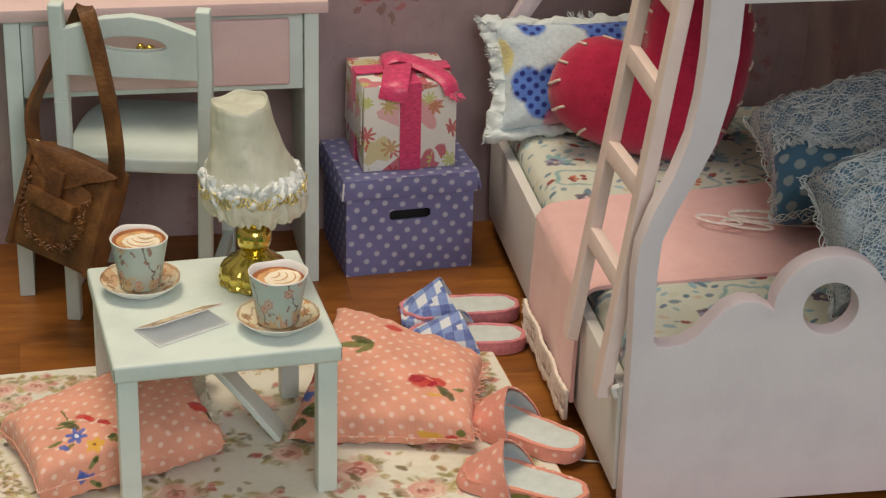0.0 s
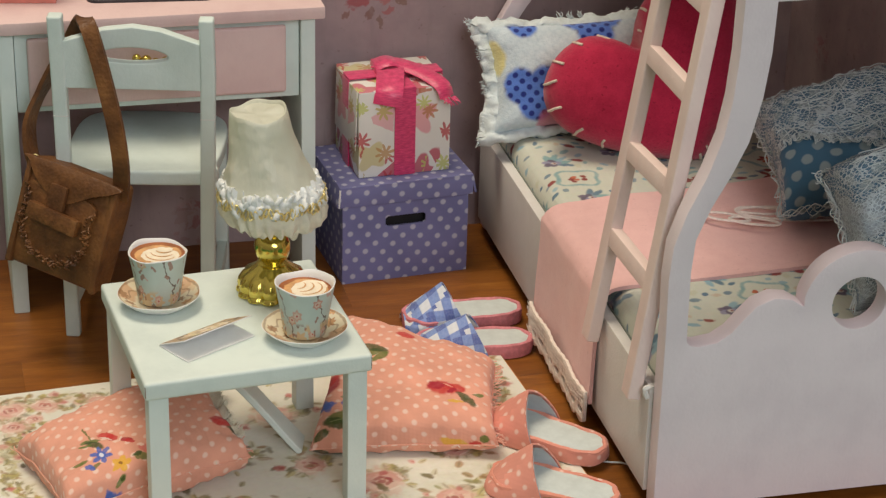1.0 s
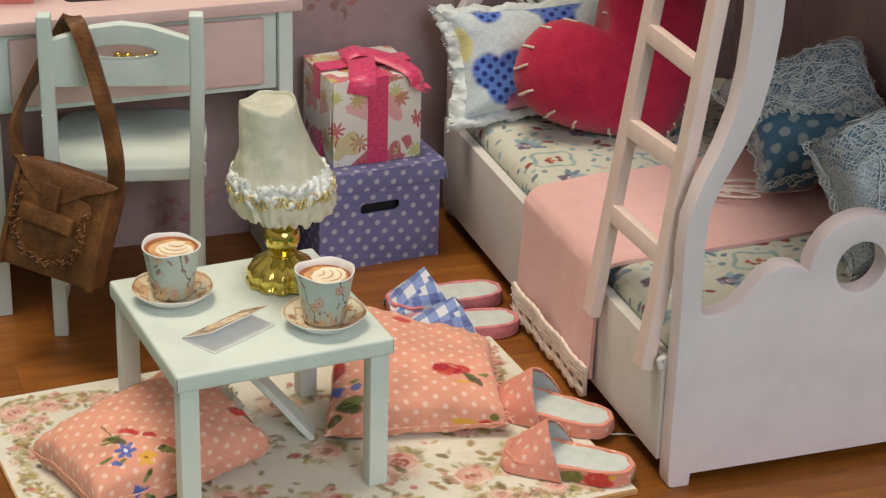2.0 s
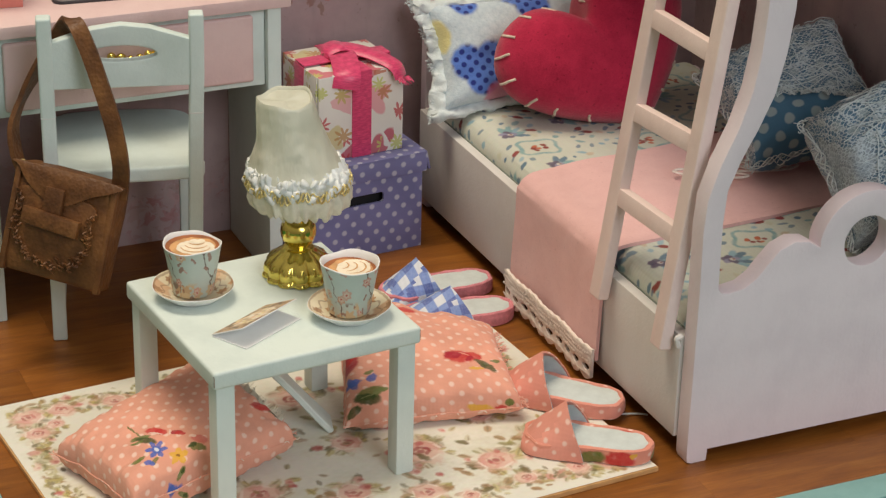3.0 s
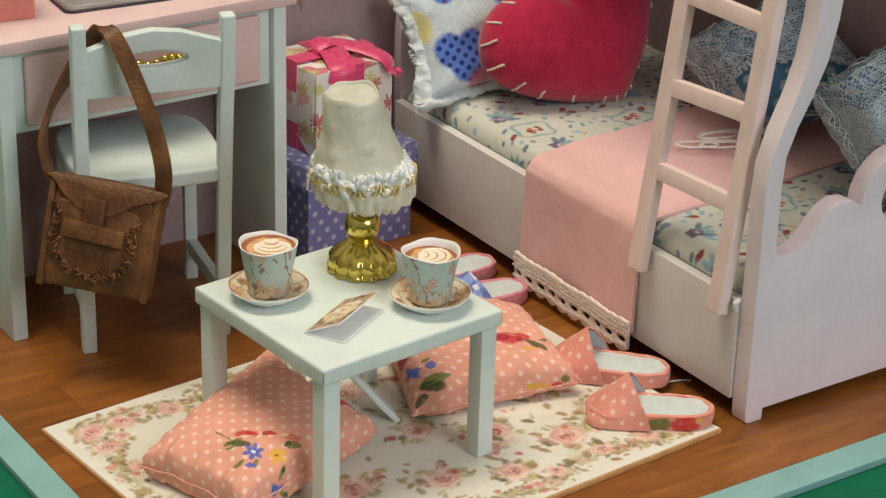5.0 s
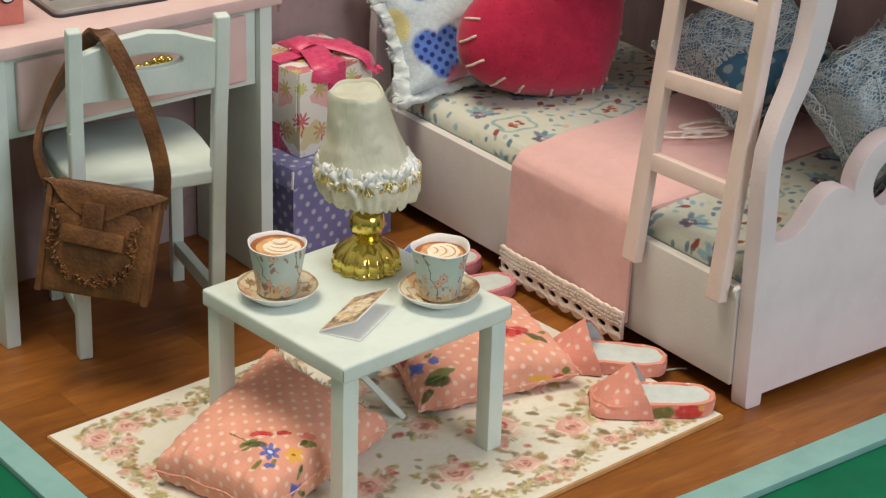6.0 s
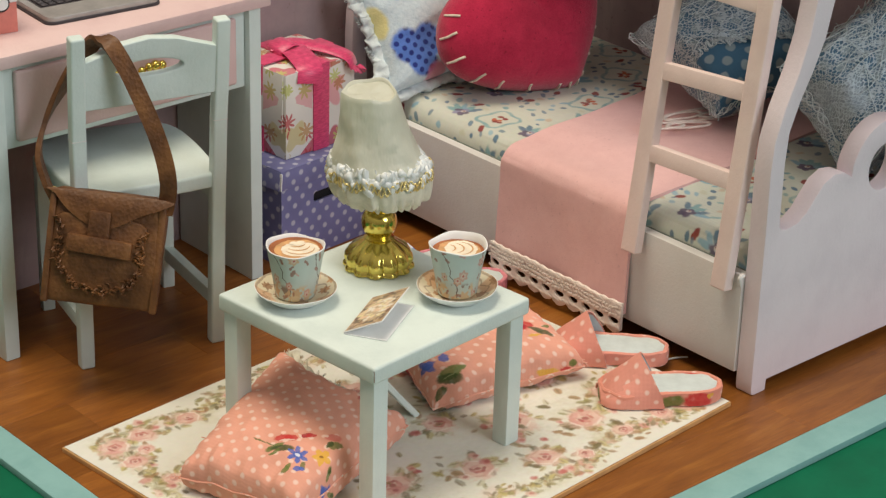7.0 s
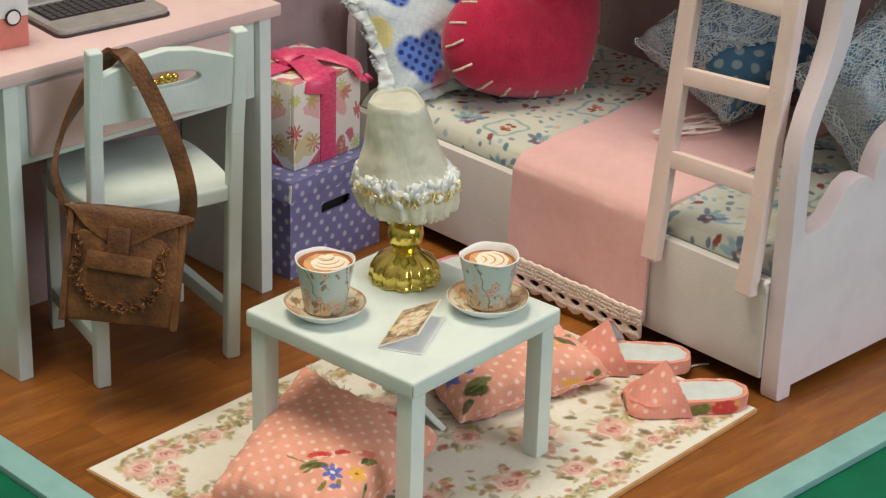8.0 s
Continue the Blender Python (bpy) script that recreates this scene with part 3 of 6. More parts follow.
def part(name, bm, material, parent=None, label="", sharp=38, unroll=True):
    """Links a bmesh written in centimetres as one mesh object, under a thing or a part."""
    if unroll:
        box_uv(bm)
    bmesh.ops.scale(bm, vec=(CM, CM, CM), verts=bm.verts)
    me = D.meshes.new(name)
    bm.to_mesh(me)
    bm.free()
    for m in material if isinstance(material, (list, tuple)) else (material,):
        me.materials.append(m)
    me.shade_smooth()
    me.set_sharp_from_angle(angle=radians(sharp))
    ob = new(name, me)
    if parent is not None:
        ob.parent = parent
    if label:
        ob["label"] = label
    return ob


def thing(name, label, category, x=0, y=0, z=0, rz=0, rx=0, ry=0, group="", kind=""):
    e = new(name)
    e.empty_display_size = 0.005
    e.matrix_basis = pose(x * CM, y * CM, z * CM, rx, ry, rz)
    return tagged(e, label, category, group, kind)


def at(ob, x=0, y=0, z=0, rx=0, ry=0, rz=0):
    ob.matrix_basis = pose(x * CM, y * CM, z * CM, rx, ry, rz)
    return ob


def join(*bms):
    """Several bmeshes into the first."""
    a = bms[0]
    for b in bms[1:]:
        me = D.meshes.new("tmp")
        b.to_mesh(me)
        b.free()
        a.from_mesh(me)
        D.meshes.remove(me)
    return a


def moved(bm, m):
    bmesh.ops.transform(bm, matrix=m, verts=bm.verts)
    return bm


def shift(x=0, y=0, z=0, rx=0, ry=0, rz=0):
    return Matrix.LocRotScale((x, y, z), Euler([radians(a) for a in (rx, ry, rz)]), None)


def bevel(bm, w, seg=2, angle=30):
    bm.normal_update()
    edges = [e for e in bm.edges if len(e.link_faces) == 2 and e.calc_face_angle(0) > radians(angle)]
    if w and edges:
        bmesh.ops.bevel(bm, geom=edges, offset=w, segments=seg, affect="EDGES", profile=0.6, clamp_overlap=True)
    return bm


def rbox(x0, x1, y0, y1, z0, z1, w=0.03, seg=2):
    bm = bmesh.new()
    bmesh.ops.create_cube(bm, size=1)
    for v in bm.verts:
        v.co = (x0 + (v.co.x + 0.5) * (x1 - x0), y0 + (v.co.y + 0.5) * (y1 - y0), z0 + (v.co.z + 0.5) * (z1 - z0))
    return bevel(bm, w, seg)


def plate(outline, depth, w=0.03, holes=(), seg=2):
    """A board cut to an outline (x, z), from y = 0 to y = depth, with holes right through it."""
    bm = bmesh.new()
    loops = []
    for pts in (outline, *holes):
        vs = [bm.verts.new((x, 0, z)) for x, z in pts]
        loops += [bm.edges.new((vs[i], vs[(i + 1) % len(vs)])) for i in range(len(vs))]
    bmesh.ops.triangle_fill(bm, use_beauty=True, use_dissolve=False, edges=loops)
    bmesh.ops.dissolve_limit(bm, angle_limit=0.01, verts=bm.verts, edges=bm.edges) if not holes else None
    faces = list(bm.faces)
    ext = bmesh.ops.extrude_face_region(bm, geom=faces)
    bmesh.ops.translate(bm, vec=(0, depth, 0), verts=[g for g in ext["geom"] if isinstance(g, bmesh.types.BMVert)])
    bmesh.ops.recalc_face_normals(bm, faces=bm.faces)
    if w:
        bm.normal_update()
        edges = [e for e in bm.edges if len(e.link_faces) == 2 and e.calc_face_angle(0) > radians(50) and abs(e.verts[0].co.y - e.verts[1].co.y) < 1e-6]
        bmesh.ops.bevel(bm, geom=edges, offset=w, segments=seg, affect="EDGES", profile=0.6, clamp_overlap=True)
    return bm


def curve(points, n=8, closed=False):
    """A smooth line through points (Catmull-Rom)."""
    p = [Vector(q) for q in points]
    out = []
    k = len(p)
    for i in range(k if closed else k - 1):
        a, b, c, d = (p[(i - 1) % k], p[i], p[(i + 1) % k], p[(i + 2) % k]) if closed else (p[max(i - 1, 0)], p[i], p[i + 1], p[min(i + 2, k - 1)])
        for j in range(n):
            t = j / n
            out.append(0.5 * ((2 * b) + (c - a) * t + (2 * a - 5 * b + 4 * c - d) * t * t + (3 * b - a - 3 * c + d) * t ** 3))
    return out if closed else out + [p[-1]]


def sweep(path, shape, closed=False, up=Vector((0, 0, 1)), scale=None):
    """A cross-section (list of a, b) carried along a path; a goes sideways, b up."""
    bm = bmesh.new()
    uv = bm.loops.layers.uv.verify()
    rings = []
    n = len(path)
    side = None
    for i, p in enumerate(path):
        t = (path[(i + 1) % n] - path[i - 1]) if closed else (path[min(i + 1, n - 1)] - path[max(i - 1, 0)])
        t = t.normalized()
        s = t.cross(up)
        if s.length < 0.05:
            s = side if side is not None else t.orthogonal()
        s = s.normalized()
        if side is not None and s.dot(side) < 0 and not closed:
            s = -s
        side = s
        b = s.cross(t).normalized()
        k = scale(i / max(n - 1, 1)) if scale else 1.0
        rings.append([bm.verts.new(p + s * (x * k) + b * (y * k)) for x, y in shape])
    m = len(shape)
    for i in range(n if closed else n - 1):
        r0, r1 = rings[i], rings[(i + 1) % n]
        for j in range(m):
            bm.faces.new((r0[j], r0[(j + 1) % m], r1[(j + 1) % m], r1[j]))
    if not closed:
        bm.faces.new(rings[0][::-1])
        bm.faces.new(rings[-1])
    bmesh.ops.recalc_face_normals(bm, faces=bm.faces)
    return bm


def ring2(r, n=8, flat=1.0):
    return [(r * math.cos(6.2832 * i / n), r * flat * math.sin(6.2832 * i / n)) for i in range(n)]


def tube(points, r, n=6, closed=False, steps=6):
    return sweep(curve(points, steps, closed), ring2(r, n), closed)


def strap(points, width, thick, face, steps=8):
    """A flat band whose width lies along face."""
    h, t = width / 2, thick / 2
    path = curve(points, steps)
    bm = bmesh.new()
    rings = []
    for i, p in enumerate(path):
        d = (path[min(i + 1, len(path) - 1)] - path[max(i - 1, 0)]).normalized()
        f = face(i / (len(path) - 1)) if callable(face) else face
        s = (f - d * f.dot(d)).normalized()
        b = d.cross(s)
        rings.append([bm.verts.new(p + s * x + b * y) for x, y in ((-h, -t), (h, -t), (h * 1.03, 0), (h, t), (-h, t), (-h * 1.03, 0))])
    for r0, r1 in zip(rings, rings[1:]):
        for j in range(6):
            bm.faces.new((r0[j], r0[(j + 1) % 6], r1[(j + 1) % 6], r1[j]))
    bm.faces.new(rings[0][::-1])
    bm.faces.new(rings[-1])
    bmesh.ops.recalc_face_normals(bm, faces=bm.faces)
    return bm


def lathe(profile, n=48, wave=None, caps=True):
    """A turned shape; profile of (r, z); wave(angle, z) swells the radius. Unrolled round its axis."""
    bm = bmesh.new()
    uv = bm.loops.layers.uv.verify()
    rings = []
    for r, z in profile:
        ring = []
        for i in range(n):
            a = 6.2831853 * i / n
            k = r * (wave(a, z) if wave else 1.0)
            ring.append(bm.verts.new((k * math.cos(a), k * math.sin(a), z)))
        rings.append(ring)
    length = [0.0]
    for (r0, z0), (r1, z1) in zip(profile, profile[1:]):
        length.append(length[-1] + math.hypot(r1 - r0, z1 - z0))
    rm = max(r for r, z in profile)
    for k in range(len(rings) - 1):
        for i in range(n):
            f = bm.faces.new((rings[k][i], rings[k][(i + 1) % n], rings[k + 1][(i + 1) % n], rings[k + 1][i]))
            for l, (a, b) in zip(f.loops, ((i, k), (i + 1, k), (i + 1, k + 1), (i, k + 1))):
                l[uv].uv = (rm * 6.2831853 * a / n, length[b])
    for ring, flip in ((rings[0], True), (rings[-1], False)):
        if caps and profile[0 if flip else -1][0] > 1e-3:
            f = bm.faces.new(ring[::-1] if flip else ring)
            for l in f.loops:
                l[uv].uv = (l.vert.co.x, l.vert.co.y)
    bmesh.ops.remove_doubles(bm, verts=bm.verts, dist=1e-4)
    bmesh.ops.recalc_face_normals(bm, faces=bm.faces)
    return bm


def pillow_mesh(quad, thick, n=28, lumps=0.06, seed=0.0, below=0.35, sag=0.06, full=0.38, inlet=None, wrinkle=0.0):
    """A stuffed cushion between four corners (counter-clockwise): pinched seam, round belly, soft creases."""
    a, b, c, d = (Vector(q) for q in quad)
    nor = (b - a).cross(d - a).normalized()
    bm = bmesh.new()
    uv = bm.loops.layers.uv.verify()
    sheets = []
    for side in (1, -1):
        sheet = []
        for j in range(n + 1):
            row = []
            for i in range(n + 1):
                u, v = i / n, j / n
                x, y = (0.72 * k + 0.28 * math.sin(1.5708 * k) for k in (2 * u - 1, 2 * v - 1))
                edge = i in (0, n) or j in (0, n)
                u, v = (x + 1) / 2, (y + 1) / 2
                if side == -1 and edge:
                    row.append(sheets[0][j][i])
                    continue
                # edges draw in between the corners
                uu = u + (inlet if inlet and x > 0 else sag) * x * -(1 - y * y) * (abs(x) ** 2)
                vv = v + sag * y * -(1 - x * x) * (abs(y) ** 2)
                p = a.lerp(b, uu).lerp(d.lerp(c, uu), vv)
                if wrinkle:
                    # the seam wanders up and down and in and out
                    k = max(abs(x), abs(y)) ** 6
                    p = p + nor * (k * 0.9 * wrinkle * noise.noise(Vector((x * 3.1 + seed, y * 3.1, 2.0)))) + (p - (a + c) / 2) * (k * 0.35 * wrinkle * noise.noise(Vector((x * 4.3 - seed, y * 4.3, 5.0))))
                h = ((1 - x ** 4) * (1 - y ** 4)) ** full if not edge else 0
                w = noise.noise(Vector((x * 2.1 + seed, y * 2.1, seed))) * lumps + noise.noise(Vector((x * 6 + seed, y * 6, seed + 4))) * lumps * 0.45
                crease = lumps * 0.9 * noise.noise(Vector((math.atan2(y, x) * 3.2, seed, 1))) * (max(abs(x), abs(y)) ** 3)
                if wrinkle and not edge:
                    # sharp little folds that run in from the seam
                    k = max(abs(x), abs(y))
                    along = y if abs(x) > abs(y) else x
                    w += wrinkle * (k ** 4) * (0.5 - abs(noise.noise(Vector((along * 5.5 + seed * 3, k * 1.2, seed)))) * 2.2)
                    w += wrinkle * 0.55 * (0.35 - abs(noise.noise(Vector((x * 2.6 + y + seed, y * 1.7 - x, seed + 9)))) * 1.6)
                lift = (thick * (1 - below) if side == 1 else -thick * below) * h + (w + crease) * ((0.1 if wrinkle else 0.4) + h) * side
                row.append(bm.verts.new(p + nor * lift))
            sheet.append(row)
        sheets.append(sheet)
        h = n // 2
        U = [[0.0] * (n + 1) for _ in range(n + 1)]
        V = [[0.0] * (n + 1) for _ in range(n + 1)]
        for k in range(n + 1):
            for i in range(h, n):
                U[k][i + 1] = U[k][i] + (sheet[k][i + 1].co - sheet[k][i].co).length
                V[i + 1][k] = V[i][k] + (sheet[i + 1][k].co - sheet[i][k].co).length
            for i in range(h, 0, -1):
                U[k][i - 1] = U[k][i] - (sheet[k][i - 1].co - sheet[k][i].co).length
                V[i - 1][k] = V[i][k] - (sheet[i - 1][k].co - sheet[i][k].co).length
        for j in range(n):
            for i in range(n):
                vs = (sheet[j][i], sheet[j][i + 1], sheet[j + 1][i + 1], sheet[j + 1][i])
                f = bm.faces.new(vs if side == 1 else vs[::-1])
                ij = ((i, j), (i + 1, j), (i + 1, j + 1), (i, j + 1))
                for l, (p, q) in zip(f.loops, ij if side == 1 else ij[::-1]):
                    l[uv].uv = (U[q][p], V[q][p])
    return bm, sheets


def blot(bm, x, y, rx, ry, turn, z, mat, ragged=0.18, n=12):
    """One printed spot: a flat patch with an uneven edge."""
    ca, sa = math.cos(radians(turn)), math.sin(radians(turn))
    vs = []
    for i in range(n):
        a = 6.2832 * i / n
        k = 1 + random.uniform(-ragged, ragged)
        px, py = rx * k * math.cos(a), ry * k * math.sin(a)
        vs.append(bm.verts.new((x + px * ca - py * sa, y + px * sa + py * ca, z)))
    f = bm.faces.new(vs)
    f.material_index = mat


class Print:
    """A picture printed with soft strokes, kept as colours on a fine sheet."""

    def __init__(self, x0, x1, y0, y1, nx, ny, ground, seed):
        self.gx, self.gy = np.linspace(x0, x1, nx), np.linspace(y0, y1, ny)
        self.nx, self.ny = nx, ny
        self.img = np.empty((ny, nx, 3))
        self.img[:] = ground
        self.rng = np.random.default_rng(seed)
        k = nx / 420
        self.rough = 0.6 * self.cloud(int(90 * k)) + 0.4 * self.cloud(int(220 * k)) - 0.5
        self.wash = self.cloud(14) - 0.5

    def cloud(self, cells):
        g = self.rng.random((cells + 1, cells + 1))
        i, j = np.linspace(0, cells - 1e-6, self.ny), np.linspace(0, cells - 1e-6, self.nx)
        i0, j0 = i.astype(int), j.astype(int)
        fi, fj = (i - i0)[:, None], (j - j0)[None]
        return (g[i0][:, j0] * (1 - fi) + g[i0 + 1][:, j0] * fi) * (1 - fj) + (g[i0][:, j0 + 1] * (1 - fi) + g[i0 + 1][:, j0 + 1] * fi) * fj

    def dab(self, x, y, rx, ry, turn, col, alpha=0.8, soft=0.35):
        r = max(rx, ry) * 1.7
        j0, j1 = np.searchsorted(self.gx, (x - r, x + r))
        i0, i1 = np.searchsorted(self.gy, (y - r, y + r))
        if j1 <= j0 or i1 <= i0:
            return
        dx, dy = self.gx[None, j0:j1] - x, self.gy[i0:i1, None] - y
        ca, sa = math.cos(radians(turn)), math.sin(radians(turn))
        d = np.hypot((dx * ca + dy * sa) / rx, (dy * ca - dx * sa) / ry) + 0.9 * self.rough[i0:i1, j0:j1]
        m = np.clip((1 + soft - d) / (2 * soft), 0, 1)
        m = (m * m * (3 - 2 * m) * alpha)[..., None]
        self.img[i0:i1, j0:j1] = self.img[i0:i1, j0:j1] * (1 - m) + np.array(col) * m

    def pick(self, *c):
        return c[int(self.rng.integers(len(c)))]

    def u(self, a, b):
        return float(self.rng.uniform(a, b))

    def g(self, k):
        return float(self.rng.normal(0, k))

    def colours(self):
        out = np.ones((self.ny, self.nx, 4), np.float32)
        out[..., :3] = np.clip(self.img + 0.05 * self.wash[..., None] + 0.04 * self.rough[..., None], 0.02, 0.9)
        return out.ravel()


def printed_sheet(name, P, pr, material, parent, label=""):
    """A fine sheet through the grid of places P (rows, columns, in centimetres) that carries a print."""
    ny, nx = P.shape[:2]
    k = np.arange(ny * nx).reshape(ny, nx)
    faces = np.stack([k[:-1, :-1], k[:-1, 1:], k[1:, 1:], k[1:, :-1]], -1).reshape(-1, 4)
    me = D.meshes.new(name)
    me.from_pydata((P.reshape(-1, 3) * CM).tolist(), [], faces.tolist())
    me.materials.append(material)
    me.shade_smooth()
    colour = me.color_attributes.new("print", "FLOAT_COLOR", "POINT")
    colour.data.foreach_set("color", pr.colours())
    ob = new(name, me)
    ob.parent = parent
    if label:
        ob["label"] = label
    return ob


# ---- the setting: bench mat, floor, walls ----
def build_setting():
    mat = part("ground", rbox(-34, 26, -38, 17, -0.5, -0.14, 0.05), M_MAT)
    tagged(mat, "flat dark green cutting mat under the model room", "mat", kind="structure")
    base = part("floor", rbox(-10.85, 6.6, -1.57, 11.65, -0.14, -0.03, 0.0), M_FLOOR)
    tagged(base, "varnished brown wooden boards of the model room", "floor", kind="structure")
    # boards, laid along x, six rows to a few centimetres
    widths, y, k = 1.1, -1.57, 0
    shared = {}
    while y < 11.6:
        w = min(widths, 11.65 - y)
        x = -10.85 - [0.0, 2.2, 4.1, 1.1, 3.2][k % 5]
        while x < 6.6:
            x0, x1 = max(x, -10.85), min(x + 5.4, 6.6)
            if x1 - x0 > 0.05:
                key = (round(x1 - x0, 2), round(w, 2))
                if key not in shared:
                    p = part("plank", rbox(-(x1 - x0) / 2, (x1 - x0) / 2, -w / 2, w / 2, -0.03, 0.0, 0.003, 1), M_FLOOR, base)
                    shared[key] = p.data
                else:
                    p = new("plank", shared[key])
                    p.parent = base
                at(p, (x0 + x1) / 2, y + w / 2, 0)
            x += 5.4
        y += w
        k += 1
    t = part("trim", rbox(-11.42, 7.2, -2.2, -1.57, -0.14, 0.0, 0.02), M_TURQ)
    tagged(t, "pale turquoise painted edge board along the front", "edge board", kind="structure")
    t = part("trim", rbox(-11.42, -10.85, -1.57, 11.95, -0.14, 0.0, 0.02), M_TURQ)
    tagged(t, "pale turquoise painted edge board along the side", "edge board", kind="structure")
    w = part("wall_north", rbox(-11.42, 6.6, 11.65, 11.95, -0.14, 8.2, 0.0), M_WALL)
    tagged(w, "back wall with faded mauve flowered wallpaper", "wall", kind="structure")
    w = part("wall_east", rbox(6.6, 6.9, -1.57, 11.95, -0.14, 8.2, 0.0), M_WALL)
    tagged(w, "side wall with faded mauve flowered wallpaper behind the bed", "wall", kind="structure")


build_setting()


# ---- the bunk bed ----
def bed_outline(width):
    """The end board: tall curved posts at both sides, scallops and a round ear between them."""
    c = width / 2
    left_out = [(0.10, 0.0), (0.03, 0.02), (0.005, 0.10), (0.0, 0.3), (0.0, 1.5), (0.0, 3.2), (-0.02, 4.3), (0.02, 4.85), (0.2, 5.4), (0.48, 6.0), (0.68, 6.6), (0.78, 7.2), (0.83, 7.9), (0.84, 8.7), (0.84, 9.4)]
    left_in = [(1.36, 9.4), (1.36, 8.68), (1.34, 7.9), (1.26, 7.2), (1.10, 6.5), (0.85, 5.95), (0.58, 5.45), (0.38, 4.95), (0.34, 4.4), (0.35, 3.6)]
    notch = [(0.36, 3.22), (0.42, 3.14), (0.56, 3.11), (0.85, 3.15), (1.07, 3.29), (1.27, 3.52), (1.47, 3.73), (1.75, 3.84), (2.03, 3.80), (2.25, 3.66)]
    ear = []
    r, cz = 0.93, 3.62
    a0, a1 = math.atan2(3.66 - cz, 2.25 - c), math.atan2(3.66 - cz, c - 2.25)
    a0 = a0 if a0 > 0 else a0 + 6.2832
    for i in range(1, 20):
        a = a0 + (a1 - a0) * i / 20
        ear.append((c - 0.08 + (r + 0.02) * math.cos(a), cz + r * math.sin(a)))
    lo = [(0.4, 0.22), (0.39, 0.02), (0.36, 0.0)]
    left = left_out + left_in + notch
    right = [(width - x, z) for x, z in reversed(left)]
    return left + ear + right + [(width - x, z) for x, z in reversed(lo)] + lo


BED_W = 6.52


def head_outline(width):
    """The far end board: one tall curved post over a low plain panel."""
    left = [(0.10, 0.0), (0.0, 0.1), (0.0, 1.5), (0.0, 3.6), (0.03, 4.1), (0.14, 4.45), (0.36, 4.85), (0.58, 5.2), (0.8, 5.8), (0.84, 6.6), (1.36, 6.6), (1.3, 5.8), (1.05, 5.25), (0.76, 4.85), (0.5, 4.45), (0.38, 4.1), (0.35, 3.4)]
    return left + [(0.42, 2.5), (0.6, 2.3), (width, 2.3), (width, 0.0), (0.36, 0.0)]



def build_bed():
    bed = thing("bunk_bed", "pale pink painted wooden bunk bed with scalloped end boards", "bed")
    hole = [(BED_W / 2 - 0.08 + 0.45 * math.cos(6.2832 * i / 32), 3.63 + 0.45 * math.sin(6.2832 * i / 32)) for i in range(32)]
    part("footboard", moved(plate(bed_outline(BED_W), 0.37, 0.035, [hole]), shift(0, -0.11, 0)), M_PINKWHITE, bed, "pale pink end board with round ear and hole", sharp=45)
    head = part("headboard", plate(head_outline(BED_W), 0.26, 0.035), M_PINKWHITE, bed, sharp=45)
    at(head, 0.06, 11.2, 0)
    # lower bunk: side boards, rail lip, slat deck
    part("side_board", rbox(-0.06, 0.14, 0.27, 11.2, 0.36, 2.26, 0.02), M_BEDSIDE, bed, "greyish white long side board")
    part("side_board", rbox(6.3, 6.5, 0.27, 11.2, 0.36, 2.26, 0.02), M_BEDSIDE, bed)
    part("deck", rbox(0.14, 6.3, 0.27, 11.2, 1.6, 1.8, 0.0), M_BEDSIDE, bed)
    part("peg", join(tube([(-0.06, 0.245, 2.28), (-0.15, 0.245, 2.24), (-0.1, 0.25, 2.08)], 0.045, 6)), M_BEDSIDE, bed)
    # unseen upper deck, widened to shade pillows and wall; rail between the tall posts
    part("upper_deck", rbox(1.2, 6.5, 0.27, 11.2, 9.15, 9.4, 0.02), M_PINKWHITE, bed)
    part("upper_rail", rbox(1.37, 5.15, -0.06, 0.24, 8.68, 9.4, 0.02), M_PINKWHITE, bed)
    return bed


build_bed()


def build_ladder():
    lad = thing("ladder", "pale pink wooden ladder leaning on the bunk bed", "ladder")
    # two stiles from the side board up to the upper bunk: foot, head, half width, half thickness
    stiles = (((-0.27, 0.56, 1.98), (0.70, 0.67, 8.83), 0.175, 0.114), ((-0.29, 2.73, 1.90), (0.78, 2.90, 8.83), 0.18, 0.105))
    for foot, head, w, d in stiles:
        a, b = Vector(foot), Vector(head)
        path = [a.lerp(b, k) for k in (0.0, 0.25, 0.5, 0.75, 1.0)]
        s = bevel(sweep(path, [(-w, -d), (w, -d), (w, d), (-w, d)], up=Vector((1, 0, 0.0))), 0.035, 3)
        part("stile", s, M_LADDER, lad)
    on = lambda k, z: Vector(stiles[k][0]).lerp(Vector(stiles[k][1]), (z - stiles[k][0][2]) / (8.83 - stiles[k][0][2]))
    for z, dz in ((3.80, 0.09), (5.30, 0.17), (6.93, 0.06), (8.3, 0.08)):
        a, b = on(1, z) + Vector((0, -0.1, 0)), on(0, z + dz) + Vector((0, 0.1, 0))
        s = bevel(sweep([a, b], [(-0.10, -0.155), (0.10, -0.155), (0.10, 0.155), (-0.10, 0.155)], up=Vector((0.15, 0, 1))), 0.025, 2)
        part("rung", s, M_LADDER, lad)


build_ladder()


